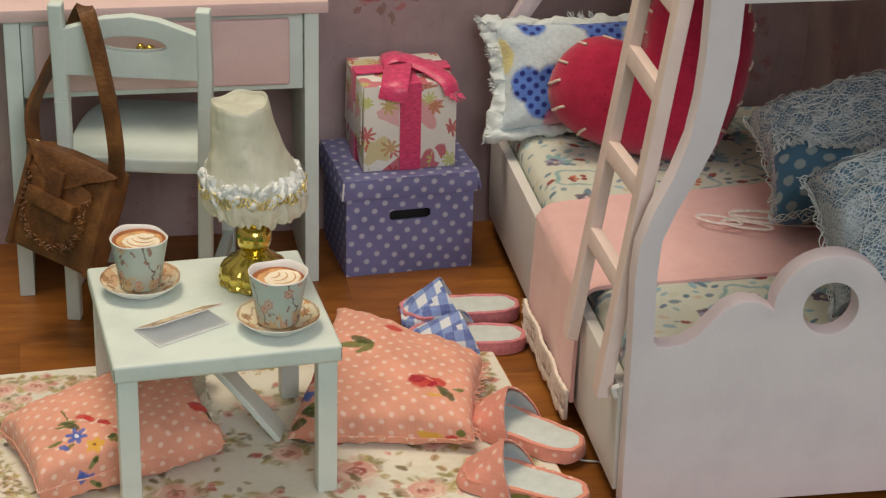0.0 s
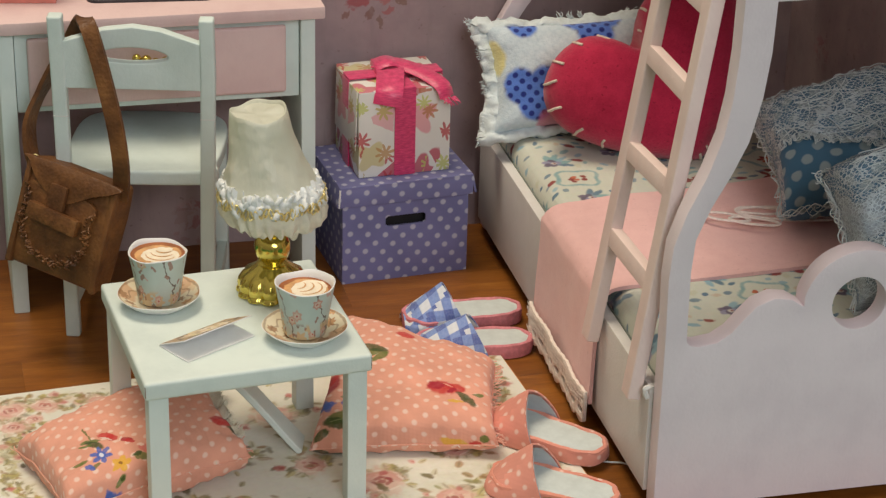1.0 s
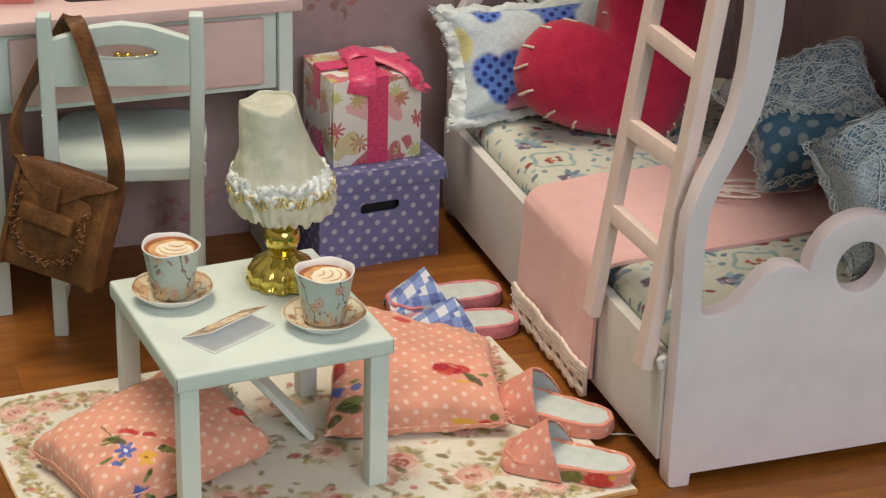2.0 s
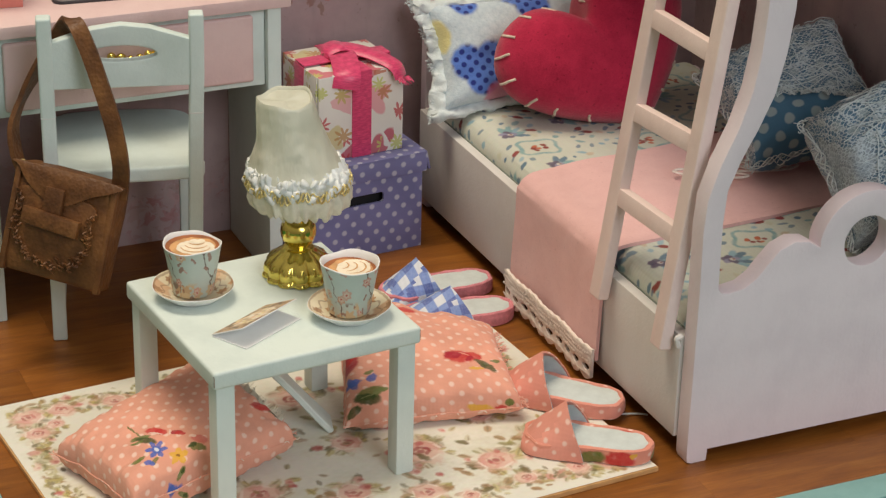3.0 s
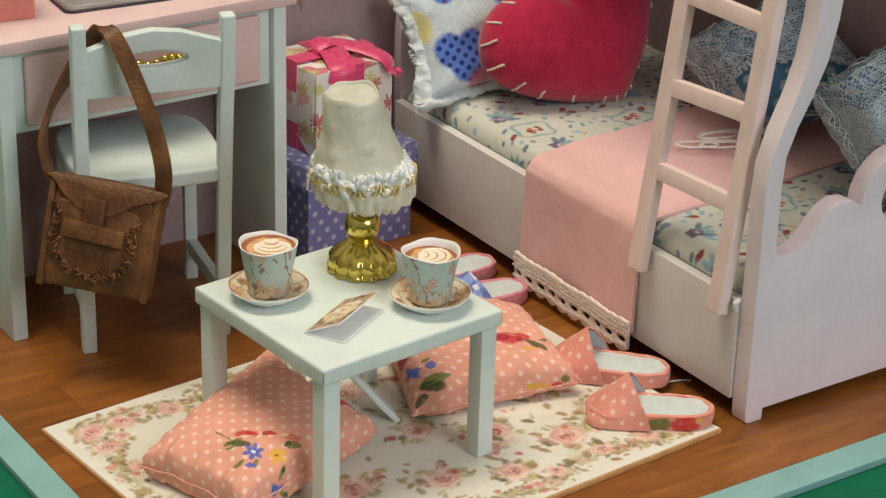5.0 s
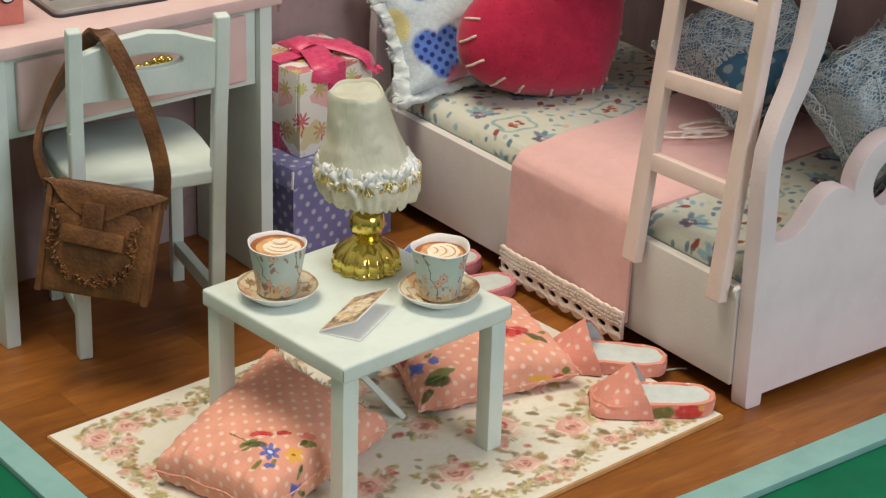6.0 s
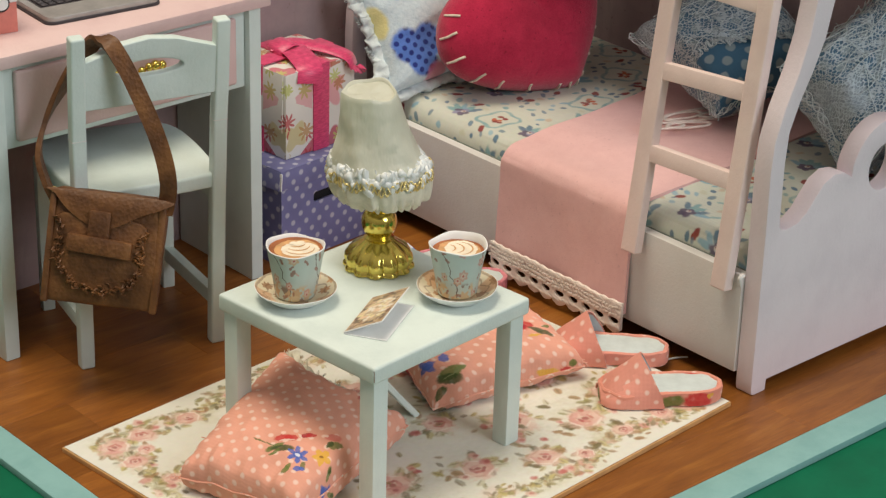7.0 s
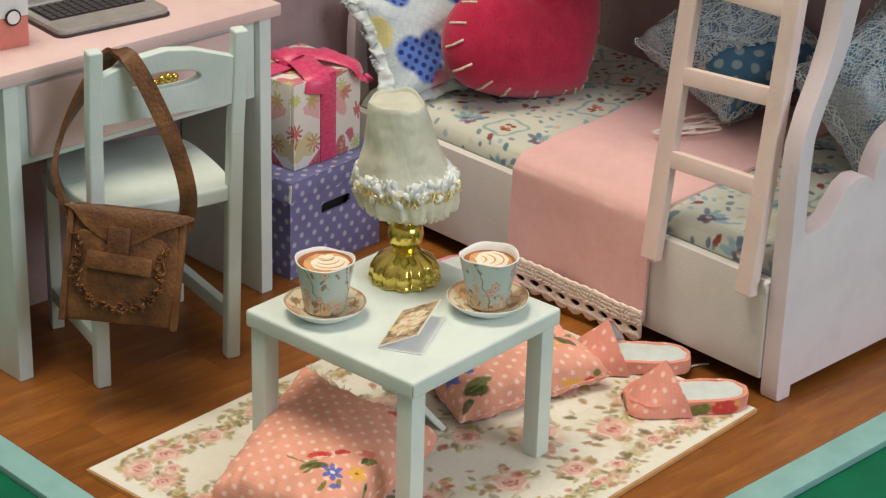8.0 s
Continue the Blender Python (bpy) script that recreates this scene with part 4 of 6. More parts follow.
def paint_cotton(pr, x0, x1, y0, y1):
    """Ringed flowers with red dotted hearts, violet flowers on blue leaves, red buds and loose leaves."""
    dab, pick, u, g = pr.dab, pr.pick, pr.u, pr.g
    teal, blue, slate, violet, red, tan = (0.21, 0.39, 0.41), (0.25, 0.43, 0.52), (0.10, 0.19, 0.27), (0.12, 0.09, 0.15), (0.25, 0.018, 0.012), (0.56, 0.39, 0.24)
    taken = []

    def ringed(x, y, t):
        for k in range(44):
            a = 6.2832 * k / 44
            r = 0.36 * (1 + 0.16 * math.sin(4 * a + t))
            dab(x + r * 1.15 * math.cos(a), y + r * math.sin(a), 0.07, 0.034, math.degrees(a) + 90, teal, 0.62, 0.4)
        for k in range(9):
            a, r = u(0, 6.28), 0.17 * math.sqrt(u(0.02, 1))
            dab(x + r * 1.25 * math.cos(a), y + r * math.sin(a), 0.06, 0.045, u(0, 180), pick(red, red, (0.52, 0.13, 0.05)), 0.95, 0.25)

    def violet_flower(x, y, t):
        for k in range(5):
            a = radians(t) + 0.5 * (k - 2)
            dab(x + 0.26 * math.cos(a), y + 0.26 * math.sin(a), 0.17, 0.07, math.degrees(a), pick(blue, teal, slate), 0.95, 0.28)
        for k in range(5):
            a = 6.2832 * k / 5
            dab(x + 0.08 * math.cos(a), y + 0.08 * math.sin(a), 0.10, 0.075, math.degrees(a), pick(violet, violet, (0.28, 0.27, 0.40)), 0.95, 0.25)
        dab(x + 0.05, y, 0.05, 0.05, 0, (0.75, 0.70, 0.62), 0.8)
        dab(x + 0.07, y, 0.025, 0.025, 0, (0.25, 0.06, 0.06), 0.9)

    def bud(x, y, t):
        dab(x, y, 0.115, 0.065, t, red, 0.95, 0.22)
        dab(x - 0.13 * math.cos(radians(t)), y - 0.13 * math.sin(radians(t)), 0.06, 0.035, t, slate, 0.7)

    heads = [(0.9, 7.63, 0), (3.08, 7.21, 0), (0.6, 8.4, 1), (0.85, 6.72, 1), (0.52, 2.17, 1), (2.66, 2.5, 0)]
    for _ in range(900):
        if len(heads) > 70:
            break
        x, y = u(x0, x1), u(y0, y1)
        if all(math.hypot(x - a, y - b) > 1.0 for a, b, _ in heads):
            heads.append((x, y, len(heads) % 2))
    for x, y, kind in heads:
        (violet_flower if kind else ringed)(x, y, u(-40, 40))
    for _ in range(2600):
        x, y = u(x0, x1), u(y0, y1)
        if all(math.hypot(x - a, y - b) > 0.5 for a, b, _ in heads) and all(math.hypot(x - a, y - b) > 0.175 for a, b in taken):
            taken.append((x, y))
            k = len(taken) % 7
            if k == 0:
                bud(x, y, u(-50, 50))
            elif k == 3:
                dab(x, y, 0.09, 0.06, u(0, 180), pick(tan, (0.55, 0.55, 0.40)), 0.6)
            else:
                dab(x, y, u(0.06, 0.115), u(0.04, 0.06), u(-50, 80), pick(teal, blue, slate, slate), u(0.75, 1.0), 0.22)


def build_mattress():
    mat = thing("mattress", "thin mattress in cream cotton with blue and rust flowers", "mattress")
    x0, x1, y0, y1, z0, z1 = 0.17, 6.27, 0.3, 11.16, 1.81, 2.64
    r, over = 0.33, 0.68
    nx, ny = 400, 660
    pr = Print(x0 - over, x1 + over, y0 - over, y1 + over, nx, ny, (0.605, 0.635, 0.55), 4)
    paint_cotton(pr, x0 - over, x1 + over, y0 - over, y1 + over)

    def fold(q, lo, hi):
        """Over the rounded rim and down the side: the place and the drop."""
        s = np.maximum(lo + r - q, q - hi + r)
        turn = np.clip(s / r, 0, 1.5708)
        out, drop = r * np.sin(turn), r * (1 - np.cos(turn)) + np.maximum(s - 1.5708 * r, 0)
        inner = np.clip(q, lo + r, hi - r)
        return inner + np.where(q < (lo + hi) / 2, -out, out), drop

    px, dx = fold(pr.gx, x0, x1)
    py, dy = fold(pr.gy, y0, y1)
    X, Y = np.meshgrid(px, py)
    Z = np.maximum(z1 - dx[None, :] - dy[:, None], z0)
    Z += 0.02 * np.sin(X * 1.9 + 0.7 * np.sin(Y * 1.3)) * (Z > z1 - 0.1)
    printed_sheet("cover", np.stack([X, Y, Z], -1), pr, M_COTTON, mat)
    # low seam, then a dark cord that paints the shaded gap along the rail
    for z, o in ((0.06, 0.0), (0.44, -0.012)):
        q = [Vector((x0 + o, y0 + o, z0 + z)), Vector((x1 - o, y0 + o, z0 + z)), Vector((x1 - o, y1 - o, z0 + z)), Vector((x0 + o, y1 - o, z0 + z))]
        line = [a.lerp(b, k / 24) for a, b in zip(q, q[1:] + q[:1]) for k in range(24)]
        part("seam", sweep(line, ring2(0.02, 6), closed=True), M_SEAM_GAP, mat, "grey green seam cord, the upper one a painted dark gap at the rail")


build_mattress()


def build_blanket():
    bl = thing("blanket", "pink felt blanket hanging over the bed side with cream lace", "blanket")
    # across: up the side board, over the edge, along the mattress top
    pr = curve([Vector((x, 0, z)) for x, z in ((-0.17, 0.52), (-0.16, 1.0), (-0.14, 1.6), (-0.13, 2.2), (-0.09, 2.52), (0.08, 2.68), (0.35, 2.725), (0.9, 2.72), (2.0, 2.71), (3.2, 2.71), (4.6, 2.71), (6.1, 2.71))], 6)
    n = 36
    bm = bmesh.new()
    rows = []
    for p in pr:
        x = max(p.x, 0)
        f = 2.9 + 0.07 * x
        b = 6.42 + 0.11 * x
        row = []
        for j in range(n + 1):
            t = j / n
            y = f + (b - f) * t
            w = 0.05 * noise.noise(Vector((p.x * 0.9, y * 0.8, p.z * 0.5)))
            fold = 0.05 * math.sin(t * 6.5 + 0.6) * max(0, (2.4 - p.z)) * 0.5 if p.z < 2.4 else 0
            row.append(bm.verts.new((p.x - fold - abs(w) * (p.z < 2.5), y, p.z + (max(w, -0.01) if p.z > 2.5 else 0))))
        rows.append(row)
    for a, b in zip(rows, rows[1:]):
        for j in range(n):
            bm.faces.new((a[j], b[j], b[j + 1], a[j + 1]))
    bmesh.ops.recalc_face_normals(bm, faces=bm.faces)
    bmesh.ops.solidify(bm, geom=list(bm.faces), thickness=0.07)
    part("felt", bm, M_FELTPINK, bl, sharp=70)
    # crochet lace along the hanging hem: braid, a row of eyelets, scalloped edge
    y0, y1, x, top = 2.88, 6.48, -0.27, 0.76
    step, count = 0.36, 10
    random.seed(21)
    low = []
    for k in range(count):
        for i in range(8):
            t = i / 8
            low.append((y0 + (k + t) * step, top - 0.55 - 0.09 * math.sin(3.1416 * t) ** 0.8 + random.uniform(-0.008, 0.008)))
    high = [(y1 - i * (y1 - y0) / 60, top + 0.012 * math.sin(i * 1.6) + random.uniform(-0.006, 0.006)) for i in range(61)]
    eyes = []
    for k in range(count):
        c = y0 + (k + 0.5) * step
        eyes.append([(c + 0.115 * math.cos(6.2832 * i / 14) + 0.02 * math.sin(12.566 * i / 14), top - 0.40 + 0.062 * math.sin(6.2832 * i / 14)) for i in range(14)])
    strip = plate(low + high, 0.06, 0.018, eyes, 2)
    for v in strip.verts:
        u, d, w = v.co
        v.co = (x + 0.03 - d + 0.02 * math.sin(u * 5), u, w)
    bmesh.ops.recalc_face_normals(strip, faces=strip.faces)
    part("lace_band", strip, M_LACETRIM, bl, "cream crocheted band with oval eyelets and scalloped edge", sharp=60)

    def knots(name, rows, gap, r):
        """Rows of crochet stitches, each leaning on the next."""
        out = None
        for z, lean in rows:
            y = y0 + 0.03
            while y < y1 - 0.02:
                b = bmesh.new()
                bmesh.ops.create_icosphere(b, subdivisions=1, radius=r * random.uniform(0.85, 1.15))
                moved(b, Matrix.Translation((x - 0.045 + random.uniform(-0.012, 0.008) + 0.02 * math.sin(y * 5), y + random.uniform(-0.012, 0.012), z + random.uniform(-0.012, 0.012))) @ Matrix.Rotation(lean + random.uniform(-0.3, 0.3), 4, "X") @ Matrix.Diagonal((0.2, 1.45, 0.8, 1)))
                out = b if out is None else join(out, b)
                y += gap
        part(name, out, M_LACETRIM, bl)

    knots("crochet_stitches", ((top - 0.03, 0.6), (top - 0.11, -0.6), (top - 0.19, 0.6), (top - 0.27, -0.6)), 0.075, 0.039)
    knots("crochet_stitches", ((top - 0.50, 0.5),), 0.09, 0.042)
    # looped white cord sewn on top
    cord = None
    for dx, dy, rx, ry, a in ((-0.55, 0.02, 0.36, 0.15, -38), (-0.15, 0.12, 0.36, 0.15, -20), (-0.3, -0.16, 0.38, 0.14, -32), (0.25, -0.14, 0.40, 0.13, -28), (0.55, 0.04, 0.34, 0.14, -15), (0.1, -0.02, 0.75, 0.27, -22)):
        pts = []
        for i in range(10):
            t = 6.2832 * i / 10
            px, py = rx * math.cos(t), ry * math.sin(t)
            ca, sa = math.cos(radians(a)), math.sin(radians(a))
            pts.append((3.86 + dx * 1.75 + px * 1.25 * ca - py * sa, 5.0 + dy * 1.5 + px * sa + py * ca, 2.86 + 0.02 * random.random()))
        q = tube(pts, 0.036, 6, closed=True, steps=3)
        cord = q if cord is None else join(cord, q)
    for w in cord.verts:
        w.co.z = 2.85 + 0.6 * (w.co.z - 2.86)
    part("appliqued_cord", cord, M_PALECORD, bl, "white looped cord flower")


build_blanket()


def build_heart():
    """A stuffed felt heart on its side, leaning on the pillow, whip-stitched all round."""
    h = thing("heart_cushion", "crimson felt heart cushion with ivory whip stitches", "cushion", 2.83, 8.82, 3.935, rx=-18.2, ry=0, rz=-7)
    n = 72
    spin = radians(35.7)

    def edge(t, k=1.0):
        x = 15.5 * math.sin(t) * (0.35 + 0.65 * math.sin(t) ** 2)
        z = 12.6 * math.cos(t) - 4.2 * math.cos(2 * t) - 1.2 * math.cos(3 * t) - 0.2 * math.cos(4 * t)
        w = (t + 3.1416) % 6.2832 - 3.1416
        z -= 3.4 * math.exp(-(w / 0.36) ** 2) * k ** 5
        x, z = x * 0.131, (z + 2.0) * 0.131
        x, z = x * math.cos(spin) - z * math.sin(spin), x * math.sin(spin) + z * math.cos(spin)
        right, low = max(x, 0.0), max(-z / 1.5, 0.0)
        x = x * (1.112 + 0.071 * z) * (1 - 0.257 * low ** 2) if x > 0 else x
        return x, z * ((1 - 0.04 * right) if z < 0 else 1 + 0.2 * min(max((-x - 0.3) / 0.6, 0.0), 1.0))

    bm = bmesh.new()
    uv = bm.loops.layers.uv.verify()
    rim = [bm.verts.new((edge(6.2832 * i / n)[0], 0, edge(6.2832 * i / n)[1])) for i in range(n)]
    steps = [0.97, 0.9, 0.8, 0.66, 0.5, 0.33, 0.16]
    for side in (-1, 1):
        prev = rim
        for k in steps:
            ring = []
            for i in range(n):
                x, z = edge(6.2832 * i / n, k)
                p = Vector((x * k, z * k, 0))
                bulge = 0.90 * (1 - k ** 2.6) ** 0.5 + 0.03 * noise.noise(Vector((p.x * 1.5, p.y * 1.5, side)))
                ring.append(bm.verts.new((x * k, side * bulge, z * k)))
            for i in range(n):
                q = (prev[i], prev[(i + 1) % n], ring[(i + 1) % n], ring[i])
                bm.faces.new(q)
            prev = ring
        bm.faces.new(prev)
    bmesh.ops.recalc_face_normals(bm, faces=bm.faces)
    part("felt", bm, M_FELTRED, h, sharp=80)
    st = None
    puff = lambda k: 0.90 * (1 - k ** 2.6) ** 0.5 + 0.02
    for i in range(0, n, 3):
        t = 6.2832 * (i + 0.8 * random.random()) / n
        lean = random.uniform(-0.01, 0.07)
        k1 = (0.92 if edge(t)[1] > -0.4 else 0.88) + 0.025 * random.random()
        pts = [(*edge(t), 0.998, 0.02), (*edge(t + lean * 0.3), 0.98, puff(0.98)), (*edge(t + lean * 0.7), 0.955, puff(0.955)), (*edge(t + lean), k1, puff(k1) - 0.02)]
        q = tube([(x * k, -y, z * k) for x, z, k, y in pts], 0.028, 6, steps=4)
        st = q if st is None else join(st, q)
    part("stitching", st, M_THREAD, h, "ivory whip stitches")


build_heart()


def fringe(bm_pts, out, r, count, length):
    """Ragged threads hanging out from a seam."""
    res = None
    for k in range(count):
        p = bm_pts[(k * 7 + random.randrange(3)) % len(bm_pts)]
        o = out(p)
        q = p + o * length * random.uniform(0.5, 1.1) + Vector((random.uniform(-1, 1), random.uniform(-1, 1), random.uniform(-1, 1))) * length * 0.5
        b = tube([p, (p + q) / 2 + Vector((random.uniform(-1, 1), 0, random.uniform(-1, 1))) * 0.05, q], r, 4, steps=2)
        res = b if res is None else join(res, b)
    return res


def seam_of(sheets):
    s = sheets[0]
    n = len(s) - 1
    loop = [s[0][i] for i in range(n)] + [s[j][n] for j in range(n)] + [s[n][i] for i in range(n, 0, -1)] + [s[j][0] for j in range(n, 0, -1)]
    return [v.co.copy() for v in loop]


def build_pillow():
    p = thing("pillow", "fluffy white pillow with blue hearts, against the headboard", "pillow")
    bm, sh = pillow_mesh([(-0.3, 9.75, 2.72), (3.9, 9.75, 2.75), (3.9, 10.8, 4.75), (-0.3, 10.85, 4.62)], 0.95, seed=2.0, below=0.4)
    seam = seam_of(sh)
    part("cover", bm, M_PLUSH, p, sharp=80, unroll=False)
    mid = sum(seam, Vector()) / len(seam)
    # a fluffy roll of frayed cloth all along the seam
    loop = []
    for i, q in enumerate(seam):
        o = (q - mid).normalized()
        loop.append(q + o * (0.03 + 0.05 * noise.noise(Vector((i * 0.45, 1, 0)))) + Vector((0, -0.03, 0.03 * math.sin(i * 1.3))))
    loop = curve(loop, 3, closed=True)
    ruf = sweep(loop, ring2(0.2, 18, 0.6), closed=True)
    for q in ruf.verts:
        k = q.co * 2.1
        q.co += Vector((noise.noise(k), noise.noise(k + Vector((7, 0, 0))), noise.noise(k + Vector((0, 7, 0))))) * 0.08
        k = q.co * 6.5
        q.co += Vector((noise.noise(k), noise.noise(k + Vector((3, 0, 0))), noise.noise(k + Vector((0, 3, 0))))) * 0.06
        q.co += Vector((random.uniform(-1, 1), random.uniform(-1, 1), random.uniform(-1, 1))) * 0.012
    thr = fringe([q + (q - mid).normalized() * 0.12 for q in seam], lambda q: (q - mid).normalized(), 0.007, 700, 0.12)
    part("ragged_edge", join(ruf, thr), M_FRAY, p, "frayed white edging", sharp=80)


build_pillow()


def threads(lines, r, sides=3):
    """Thin threads along polylines, joined."""
    verts, faces = [], []
    for line in lines:
        base = len(verts)
        for i, p in enumerate(line):
            d = (line[min(i + 1, len(line) - 1)] - line[max(i - 1, 0)]).normalized()
            a = d.orthogonal().normalized()
            b = d.cross(a)
            for k in range(sides):
                t = 6.2832 * k / sides
                verts.append(p + (a * math.cos(t) + b * math.sin(t)) * r)
        for i in range(len(line) - 1):
            for k in range(sides):
                q = base + i * sides
                faces.append((q + k, q + (k + 1) % sides, q + sides + (k + 1) % sides, q + sides + k))
    me = D.meshes.new("tmp")
    me.from_pydata(verts, [], faces)
    bm = bmesh.new()
    bm.from_mesh(me)
    D.meshes.remove(me)
    return bm


def lace_pillow(name, label, quad, thick, seed, bare):
    """A dotted cover under net lace; bare(u, v) is where the lace leaves the cover open."""
    p = thing(name, label, "pillow", group="lace pillows on the bed")
    puff = dict(seed=seed, below=0.45, full=0.33, wrinkle=0.10)
    bm, sh = pillow_mesh(quad, thick, lumps=0.09, **puff)
    seam = seam_of(sh)
    part("cover", bm, M_BLUEDOT, p, sharp=80, unroll=False)
    # the lace lies just over the cover, on both sides
    bm, sh2 = pillow_mesh(quad, thick + 0.08, lumps=0.10, **puff)
    n = len(sh2[0]) - 1
    skins = [[[v.co.copy() for v in row] for row in side] for side in sh2]
    shut = {v for side in sh2 for j in range(n + 1) for i in range(n + 1) if not bare(i / n, j / n) for v in (side[j][i],)}
    bmesh.ops.delete(bm, geom=[v for v in bm.verts if v not in shut], context="VERTS")
    part("lace_cover", bm, M_LACE, p, "white net lace wrapped round it", sharp=80, unroll=False)
    a, b, c, d = (Vector(q) for q in quad)
    nor = (b - a).cross(d - a).normalized()
    mid = sum(seam, Vector()) / len(seam)

    def on(u, v, side=0, lift=0.03):
        """A place on the lace."""
        u, v = min(max(u, 0.0), 0.9999) * n, min(max(v, 0.0), 0.9999) * n
        i, j, g = int(u), int(v), skins[side]
        q = g[j][i].lerp(g[j][i + 1], u - i).lerp(g[j + 1][i].lerp(g[j + 1][i + 1], u - i), v - j)
        return q + nor * (lift if side == 0 else -lift)

    # gathered cords that follow the folds
    random.seed(int(seed * 10))
    lines = []
    for k in range(80):
        u, v, turn = random.uniform(0.03, 0.97), random.uniform(0.03, 0.97), random.uniform(-0.25, 0.25)
        line = []
        for i in range(26):
            if not (0.01 < u < 0.99 and 0.01 < v < 0.99) or bare(u, v):
                break
            line.append(on(u, v, 0, 0.045))
            turn += 0.3 * noise.noise(Vector((u * 5 + k, v * 5, seed)))
            u, v = u + 0.016 * math.cos(turn), v + 0.016 * math.sin(turn)
        if len(line) > 5:
            lines.append(line)
    # scalloped loops along the border of the opening
    rim = []
    for k in range(160):
        u = k / 159
        inside = [v / 60 for v in range(1, 60) if bare(u, v / 60)]
        if inside:
            rim.append((u, max(inside)))
    for ph in (0.0, 1.3, 2.4):
        line = [on(u + 0.012 * math.sin(i * 0.9 + ph), v + 0.022 + 0.026 * math.sin(i * 0.62 + ph) + 0.02 * noise.noise(Vector((i * 0.2, ph, seed))), 0, 0.07 + 0.02 * math.sin(i * 0.5 + ph)) for i, (u, v) in enumerate(rim)]
        if len(line) > 2:
            lines.append(line)
    part("lace_cord", threads(lines, 0.0088, 4), M_LACECORD, p, "white gathered lace cords and loops")
    # frilled lace all along the seam
    frill = []
    for ph, w in ((0.0, 0.03), (1.7, 0.055), (3.1, 0.08)):
        edge = []
        for i in range(len(seam) * 2):
            q = seam[i // 2].lerp(seam[(i // 2 + 1) % len(seam)], 0.5 * (i % 2))
            o = (q - mid).normalized()
            edge.append(q + o * (w + w * math.sin(i * 0.8 + ph) * 0.8 + 0.035 * noise.noise(Vector((i * 0.35, ph, 1)))) + nor * 0.08 * math.sin(i * 0.55 + ph))
        frill.append(edge + edge[:1])
    border = join(threads(frill, 0.012, 4), fringe(seam, lambda q: (q - mid).normalized(), 0.008, 90, 0.12))
    part("lace_border", border, M_LACECORD, p, "scalloped lace border")


lace_pillow("lace_pillow", "blue dotted pillow half wrapped in white net lace",
            [(3.66, 4.32, 3.14), (6.3, 3.7, 3.6), (6.4, 6.2, 4.95), (3.9, 6.95, 3.95)], 1.3, 5.0, lambda u, v: u > 0.05 and v < 0.40 - 0.42 * max(0.0, u - 0.2) - 0.1 * max(0.0, 0.2 - u))
lace_pillow("lace_pillow", "blue pillow wrapped all over in white net lace",
            [(3.55, 0.75, 2.98), (6.25, 0.55, 3.3), (6.4, 2.65, 5.75), (3.6, 2.75, 4.6)], 1.6, 8.0, lambda u, v: u > 0.6 and v < 0.16)


def flat(bm):
    """Lay a board that was cut upright (x, z) down flat: its depth becomes its height."""
    for v in bm.verts:
        x, y, z = v.co
        v.co = (x, z, y)
    bmesh.ops.recalc_face_normals(bm, faces=bm.faces)
    return bm


def rounded(x, y, r, n=6):
    """The outline of a rectangle with round corners."""
    out = []
    for k, (cx, cy) in enumerate(((x - r, y - r), (r - x, y - r), (r - x, r - y), (x - r, r - y))):
        out += [(cx + r * math.cos(1.5708 * (k + i / n)), cy + r * math.sin(1.5708 * (k + i / n))) for i in range(n + 1)]
    return out


# ---- the desk and what stands on it ----
def build_desk():
    d = thing("desk", "mint white desk with pink top and pink drawer front", "desk")
    part("desktop", rbox(-9.78, -3.63, 9.08, 11.62, 5.56, 5.80, 0.04), M_PINK, d, "pink painted desk top")
    part("side_panel", rbox(-9.56, -9.27, 9.2, 11.6, 0.0, 5.56, 0.03), M_MINT, d)
    part("side_panel", rbox(-4.07, -3.80, 9.18, 11.6, 0.0, 5.56, 0.03), M_MINT, d)
    part("apron", rbox(-9.26, -4.08, 9.32, 9.56, 4.0, 5.55, 0.03), M_MINT, d)
    dr = part("drawer_front", rbox(-9.04, -4.34, 9.2, 9.33, 4.13, 5.43, 0.06, 3), M_PINK, d, "pink drawer front")
    beads = None
    for i in range(7):
        t = i / 6
        b = bmesh.new()
        bmesh.ops.create_uvsphere(b, u_segments=12, v_segments=8, radius=(0.085, 0.1, 0.08, 0.075, 0.08, 0.1, 0.085)[i])
        moved(b, Matrix.Translation((-7.1 + 1.0 * t, 9.08 - 0.10 * math.sin(3.1416 * t), 4.98 + 0.03 * math.cos(9 * t))))
        beads = b if beads is None else join(beads, b)
    part("handle", beads, M_GOLD, dr, "gold beaded handle")


build_desk()


